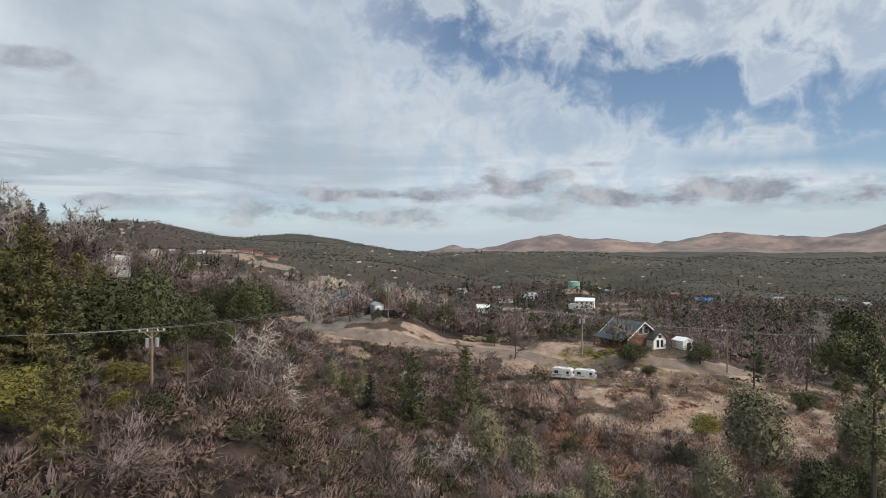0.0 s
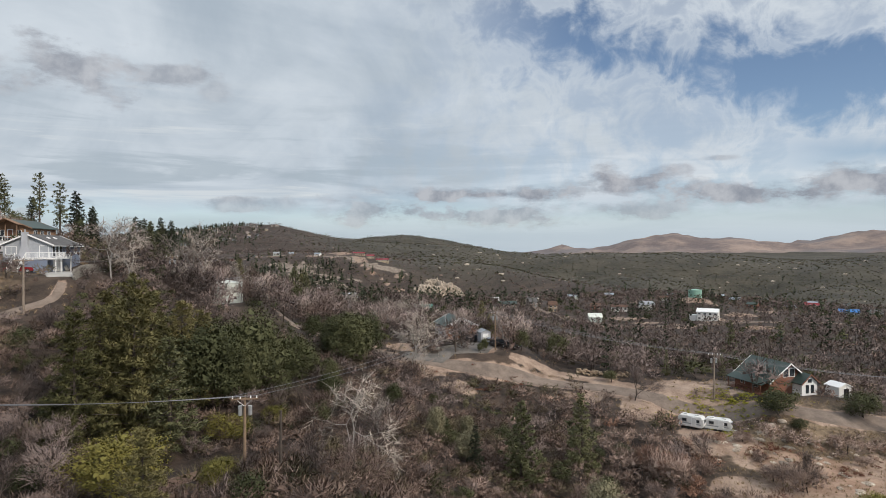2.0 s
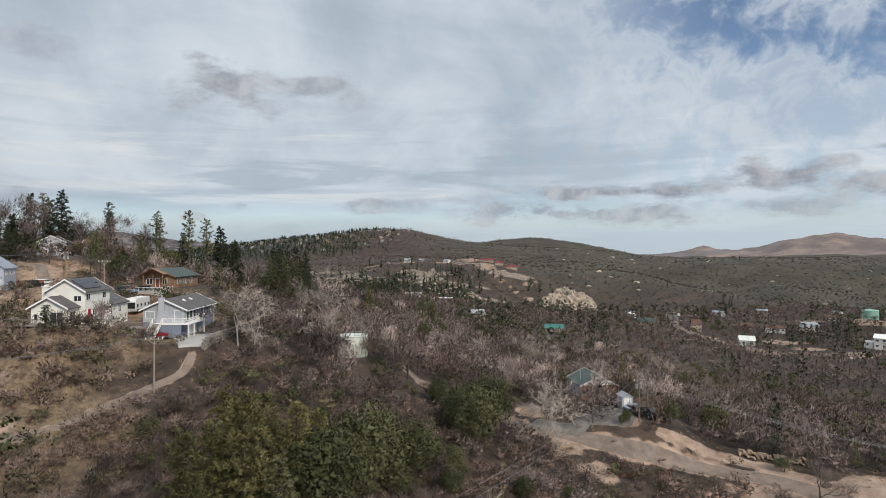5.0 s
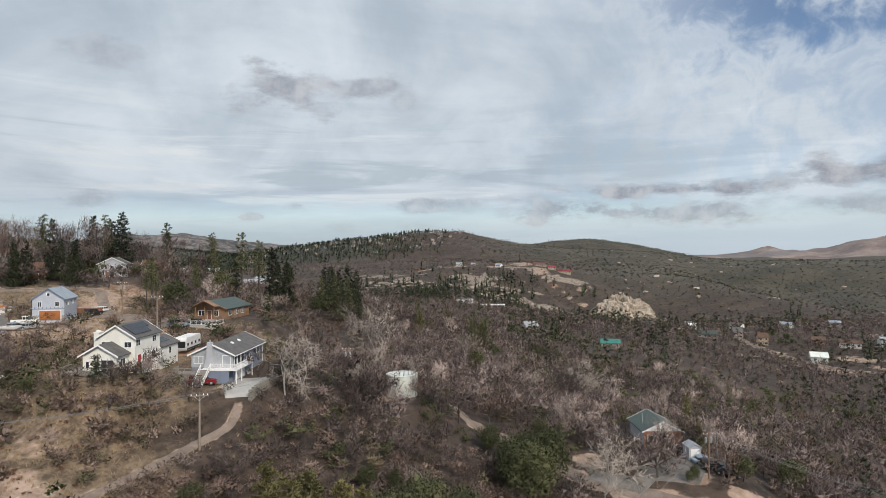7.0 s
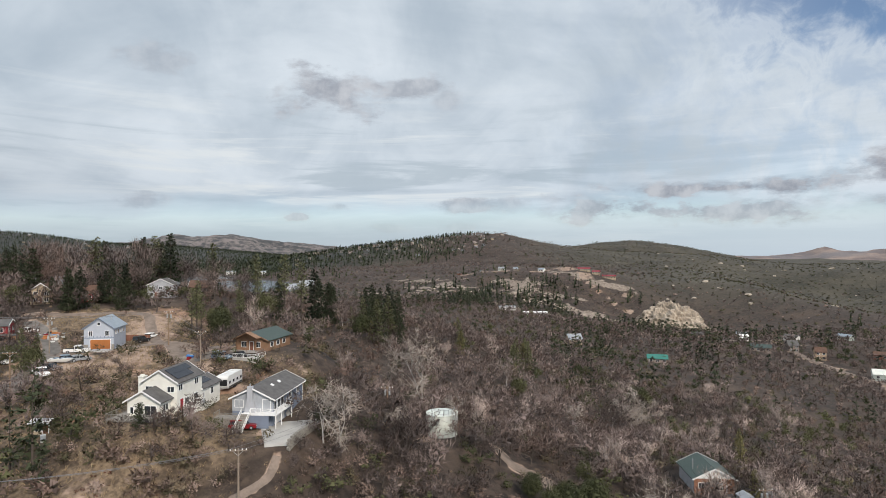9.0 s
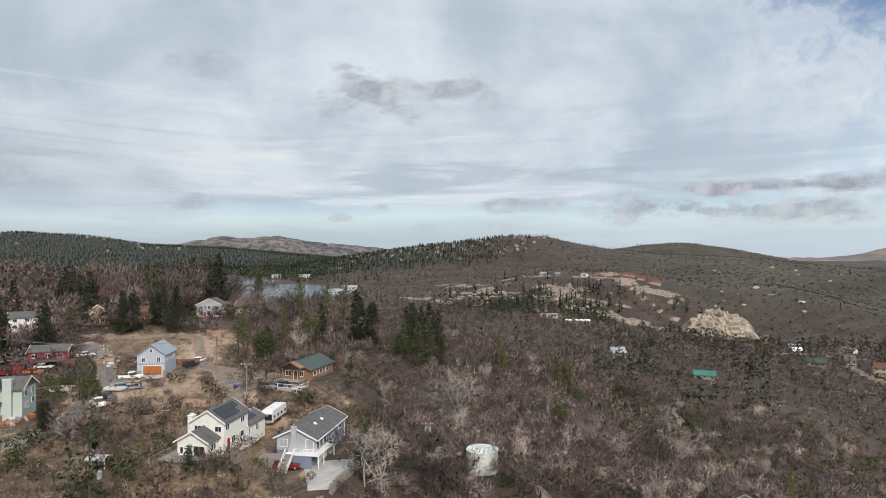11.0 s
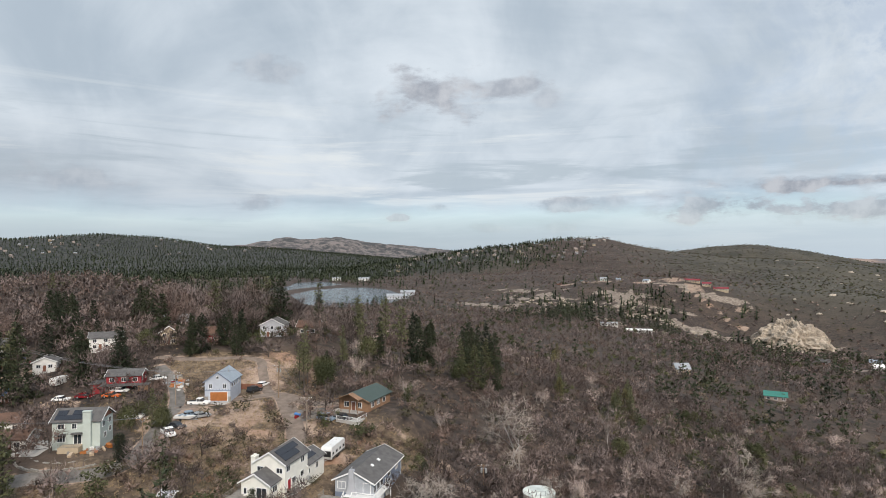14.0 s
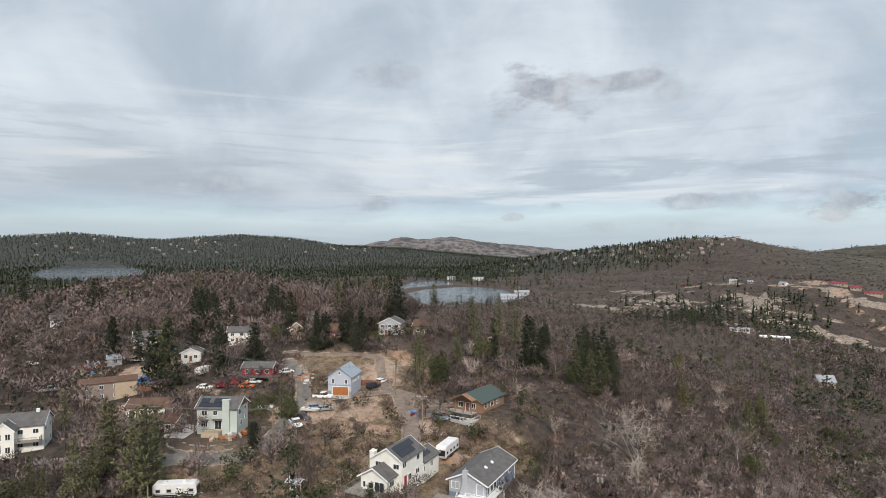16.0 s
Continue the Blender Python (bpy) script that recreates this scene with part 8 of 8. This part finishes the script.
# small sheds and yard things on the slope below the cream house
t = cottage("tiny pale hut on the brushy slope", -117.0, 76.5, 30, 2.4, 2.0, 1.7, 0.4, M_TAN, M_PALEGREY, wins=1)
bm = boulder()
for v in bm.verts:
    v.co *= 1.4
t = thing("white_drum", "small white drum on the slope", "drum", -113.2, 74.8, gz(-113.2, 74.8))
bm2 = bmesh.new()
rod(bm2, (0, 0, -0.2), (0, 0, 1.1), 0.4, 12)
part("drum", bm2, M_TRIM, t)
bm.free()

# scrap and lumber heaps
JUNK = (M_METAL, M_LOG, M_BLUETARP, M_PLASTIC, M_TYRE, M_BRICK, M_GREYROOF, M_CARRED, M_ORANGE, M_DECK)
for hx, hy, n, spread in ((-250.0, 62.0, 46, 7.0), (-240.0, 60.0, 24, 5.0), (-180.0, 108.0, 26, 4.0), (-146.0, 73.5, 14, 3.5), (-132.0, 116.0, 7, 2.0), (-246.0, 84.0, 20, 5.0)):
    g = random.Random(int(hx))
    t = thing("scrap_heap", "loose heap of lumber, sheet metal and discarded yard things", "scrap heap", hx, hy, gz(hx, hy))
    for i in range(n):
        dx_, dy_ = g.gauss(0, spread * 0.5), g.gauss(0, spread * 0.5)
        l_, w_, h_ = g.uniform(0.4, 2.2), g.uniform(0.3, 1.0), g.uniform(0.1, 0.9)
        zz = gz(hx + dx_, hy + dy_) - gz(hx, hy)
        part("scrap", boxes((-l_ / 2, l_ / 2, -w_ / 2, w_ / 2, -0.1, h_)), g.choice(JUNK), t, "", pose(dx_, dy_, zz, g.uniform(-12, 12), g.uniform(-12, 12), g.uniform(0, 180)))

# ---- far settlement ----
FARWALL = (M_WHITE, M_TAN, M_PALEGREY, M_TAUPE, M_CREAM, M_REDWOOD, M_MINT)
FARROOF = (M_SHINGLE, M_BROWNROOF, M_GREENROOF, M_GREYROOF, M_BLUEROOF)


def far_house(label, x, y, rz, w_, d, h_, rise, wall, roof, storeys=1, group=""):
    z = gz(x, y)
    h = thing("house", label, "house", x, y, z, rz, group)
    s = (w_, d, 0, -d / 2, 0)
    block(h, s, h_, rise, wall, roof, 0.5, None, skirt=4.0, ridge="x")
    per = h_ / storeys
    for st in range(storeys):
        for i in range(max(2, int(w_ / 3.5))):
            n = max(2, int(w_ / 3.5))
            window(h, "f", -w_ / 2 + w_ * (i + 0.5) / n, per * (st + 0.55), 1.6, 1.3, s)
    return h


b5 = far_house("large white three-storey house on a bare bank", 117.5, 500.0, -20, 15, 10, 7.0, 2.2, M_WHITE, M_TRIM, 2)
part("garage_wing", boxes((-13, -8.02, -4, 4, -4, 4)), M_WHITE, b5)
far_house("pale green cottage by the valley road", 33.0, 500.0, 5, 10, 8, 4.0, 2.6, M_MINT, M_TANK)
far_house("white bungalow with brown roof on a lawn", 58.0, 560.0, -8, 14, 8, 3.6, 1.6, M_WHITE, M_BROWNROOF)
far_house("white gabled house in the valley", 82.0, 566.0, 12, 11, 9, 5.0, 2.4, M_WHITE, M_GREYROOF, 2)
far_house("brown house beside the white bungalow", 38.0, 566.0, 0, 9, 8, 3.5, 1.8, M_REDWOOD, M_BROWNROOF)
far_house("house with a bright blue roof", 262.0, 606.0, -25, 15, 9, 3.5, 2.0, M_PALEGREY, M_BLUETARP)
far_house("house with a red roof in the valley", 270.0, 705.0, -20, 13, 9, 3.5, 2.2, M_TAN, M_CARRED)
far_house("yellow gabled house among bare trees", 0.0, 545.0, 10, 7, 7, 6.0, 3.0, M_LOG, M_BROWNROOF, 2)
far_house("weathered grey house with steep roof", -18.0, 560.0, 20, 7, 8, 5.0, 3.2, M_TAUPE, M_SHINGLE, 2)
far_house("low house with green roof in brush", -38.0, 535.0, 5, 14, 8, 3.0, 2.0, M_TAUPE, M_GREENROOF)
far_house("white shed among bare trees", -55.0, 600.0, 30, 7, 6, 3.5, 2.0, M_WHITE, M_TRIM)
far_house("pale barn on the valley floor", -143.0, 420.0, 40, 9, 8, 4.0, 3.0, M_TAN, M_GREYROOF)
far_house("cabin with teal green roof in the woods", -84.0, 398.0, 15, 11, 8, 2.6, 1.8, M_TAUPE, M_TEAL)
far_house("long white shed below the cliffs", -268.0, 653.0, 30, 26, 8, 4.0, 0.8, M_WHITE, M_TRIM)
far_house("second long white shed below the cliffs", -300.0, 648.0, 34, 18, 8, 3.5, 0.8, M_WHITE, M_GREYROOF)
for i, (x, w_) in enumerate(((-322, 22), (-299, 12), (-277, 20))):
    s5 = far_house("long red-roofed school building on the hill bench", x, 985.0 - i * 5, 14, w_, 10, 3.2, 2.2, M_TAN, M_CARRED, 1, "school buildings")
g = random.Random(11)
spots = ((110, 640), (150, 660), (190, 690), (225, 640), (180, 600), (300, 640), (330, 690), (360, 640), (400, 720), (240, 760), (300, 780), (430, 800), (500, 760), (560, 860), (640, 900),
         (380, 880), (470, 940), (-60, 640), (-20, 640), (20, 650), (60, 680), (-90, 590), (130, 720), (210, 820), (700, 1000), (820, 1240), (600, 1080), (-450, 945), (-420, 935), (-480, 930), (-380, 950), (-520, 925), (330, 560), (420, 600), (350, 520))
for x, y in spots:
    far_house("small distant house among brush in the valley", x, y, g.uniform(-40, 40), g.uniform(7, 11), g.uniform(6, 8), g.uniform(2.6, 4.2), g.uniform(1.4, 2.2), g.choice(FARWALL), g.choice(FARROOF), 1, "valley houses")
for i in range(90):
    aa, rr = math.radians(g.uniform(-46, -25.5)), g.uniform(1480, 1760)
    x, y = rr * math.sin(aa), rr * math.cos(aa)
    far_house("distant hillside house among dark conifers", x, y, math.degrees(-aa) + g.uniform(-30, 30), g.uniform(6, 10), 6, g.uniform(3, 5), g.uniform(1.6, 2.6), g.choice((M_TAN, M_TAUPE, M_TAUPE, M_GREYROOF, M_DECK)), g.choice((M_SHINGLE, M_SHINGLE, M_TAUPE)), 1, "hillside houses")
for i in range(60):
    aa, rr = math.radians(g.uniform(-88, -58)), g.uniform(2850, 3330)
    x, y = rr * math.sin(aa), rr * math.cos(aa)
    far_house("far lakeside house on the wooded range", x, y, math.degrees(-aa) + g.uniform(-30, 30), g.uniform(8, 13), 8, g.uniform(4, 6), g.uniform(2, 3), g.choice((M_TAN, M_TAUPE, M_TAUPE, M_DECK)), g.choice((M_GREYROOF, M_SHINGLE, M_TAUPE)), 1, "lakeside houses")
for aa, rr, w_ in ((-47.5, 1360, 24), (-44.0, 900, 34), (-43.2, 960, 22), (-50.0, 1380, 18)):
    x, y = rr * math.sin(math.radians(aa)), rr * math.cos(math.radians(aa))
    far_house("grey boathouse at the edge of the lake", x, y, -aa, w_, 12, 6, 2.5, M_WHITE if rr > 1300 else M_PALEGREY, M_GREYROOF, 1, "boathouses")

# ---- boulders and cliffs ----
ROCKS = []
for i in range(6):
    bm = boulder()
    me_ = bpy.data.meshes.new("boulder")
    bm.to_mesh(me_)
    bm.free()
    me_.materials.append(M_ROCK)
    ROCKS.append(me_)


def rock(x, y, size, g, group, label):
    ob = new("boulder", g.choice(ROCKS))
    ob.matrix_basis = Matrix.Translation((x, y, gz(x, y) - size * 0.12)) @ Matrix.Rotation(g.uniform(0, 6.28), 4, "Z") @ Matrix.Diagonal((size * g.uniform(0.8, 1.3), size, size * g.uniform(0.6, 1.0), 1))
    return tagged(ob, label, "boulder", group)


g = random.Random(3)
for cx, cy, sp, n, s0, s1 in ((36, 114, 8, 34, 0.5, 1.6), (30, 119, 4, 14, 0.4, 1.0), (48, 108, 6, 16, 0.5, 1.4), (84, 114, 8, 26, 0.6, 1.8), (100, 118, 8, 14, 0.6, 1.6), (70, 108, 7, 10, 0.5, 1.2), (44, 100, 5, 10, 0.8, 1.8), (-85, 63, 9, 10, 0.3, 0.7)):
    for i in range(n):
        rock(cx + g.gauss(0, sp * 0.6), cy + g.gauss(0, sp * 0.6), g.uniform(s0, s1), g, "scattered boulders", "pale granite boulder lying on bare dirt")
# great granite outcrop and cliff faces, heaped of blocks
for cx, cy, rx, ry, n, s0, s1, lift in ((-163, 815, 44, 12, 26, 3, 7, 2), (-285, 768, 60, 25, 30, 2, 6, 1), (-335, 792, 60, 25, 26, 2, 6, 1), (-440, 768, 70, 40, 40, 2, 7, 1)):
    for i in range(n):
        q, aa = math.sqrt(g.random()), g.uniform(0, 6.283)
        x, y = cx + rx * q * math.cos(aa), cy + ry * q * math.sin(aa)
        ob = rock(x, y, g.uniform(s0, s1), g, "granite outcrop", "weathered pale granite block of a rocky outcrop")
        ob.location.z += lift * (1 - q) ** 0.8
# the great pale granite hump above the valley
bm = bmesh.new()
bmesh.ops.create_icosphere(bm, subdivisions=5, radius=1.0)
for v in bm.verts:
    q = v.co.copy()
    f = 1 + 0.30 * noise.noise(q * 1.7 + Vector((3, 1, 2))) + 0.22 * noise.noise(q * 4.3) - 0.24 * abs(noise.noise(q * 7.0)) + 0.09 * noise.noise(q * 15)
    taper = 1 - 0.6 * max(q.z, 0)
    v.co = Vector((q.x * f * taper * 44, q.y * f * taper * 34, max(q.z * f, -0.2) * 34))
hump_me = bpy.data.meshes.new("granite_outcrop")
bm.to_mesh(hump_me)
bm.free()
hump_me.materials.append(M_CLIFF)
hump = tagged(new("granite_outcrop", hump_me), "pale weathered granite hump rising out of the brush", "rock")
hump.location = (-163, 845, gz(-163, 845) + 1)
for i in range(70):
    aa, rr = math.radians(g.uniform(-12, 30)), g.uniform(900, 1750)
    rock(rr * math.sin(aa), rr * math.cos(aa), g.uniform(4, 11), g, "hillside rocks", "pale rock standing out of the brush")
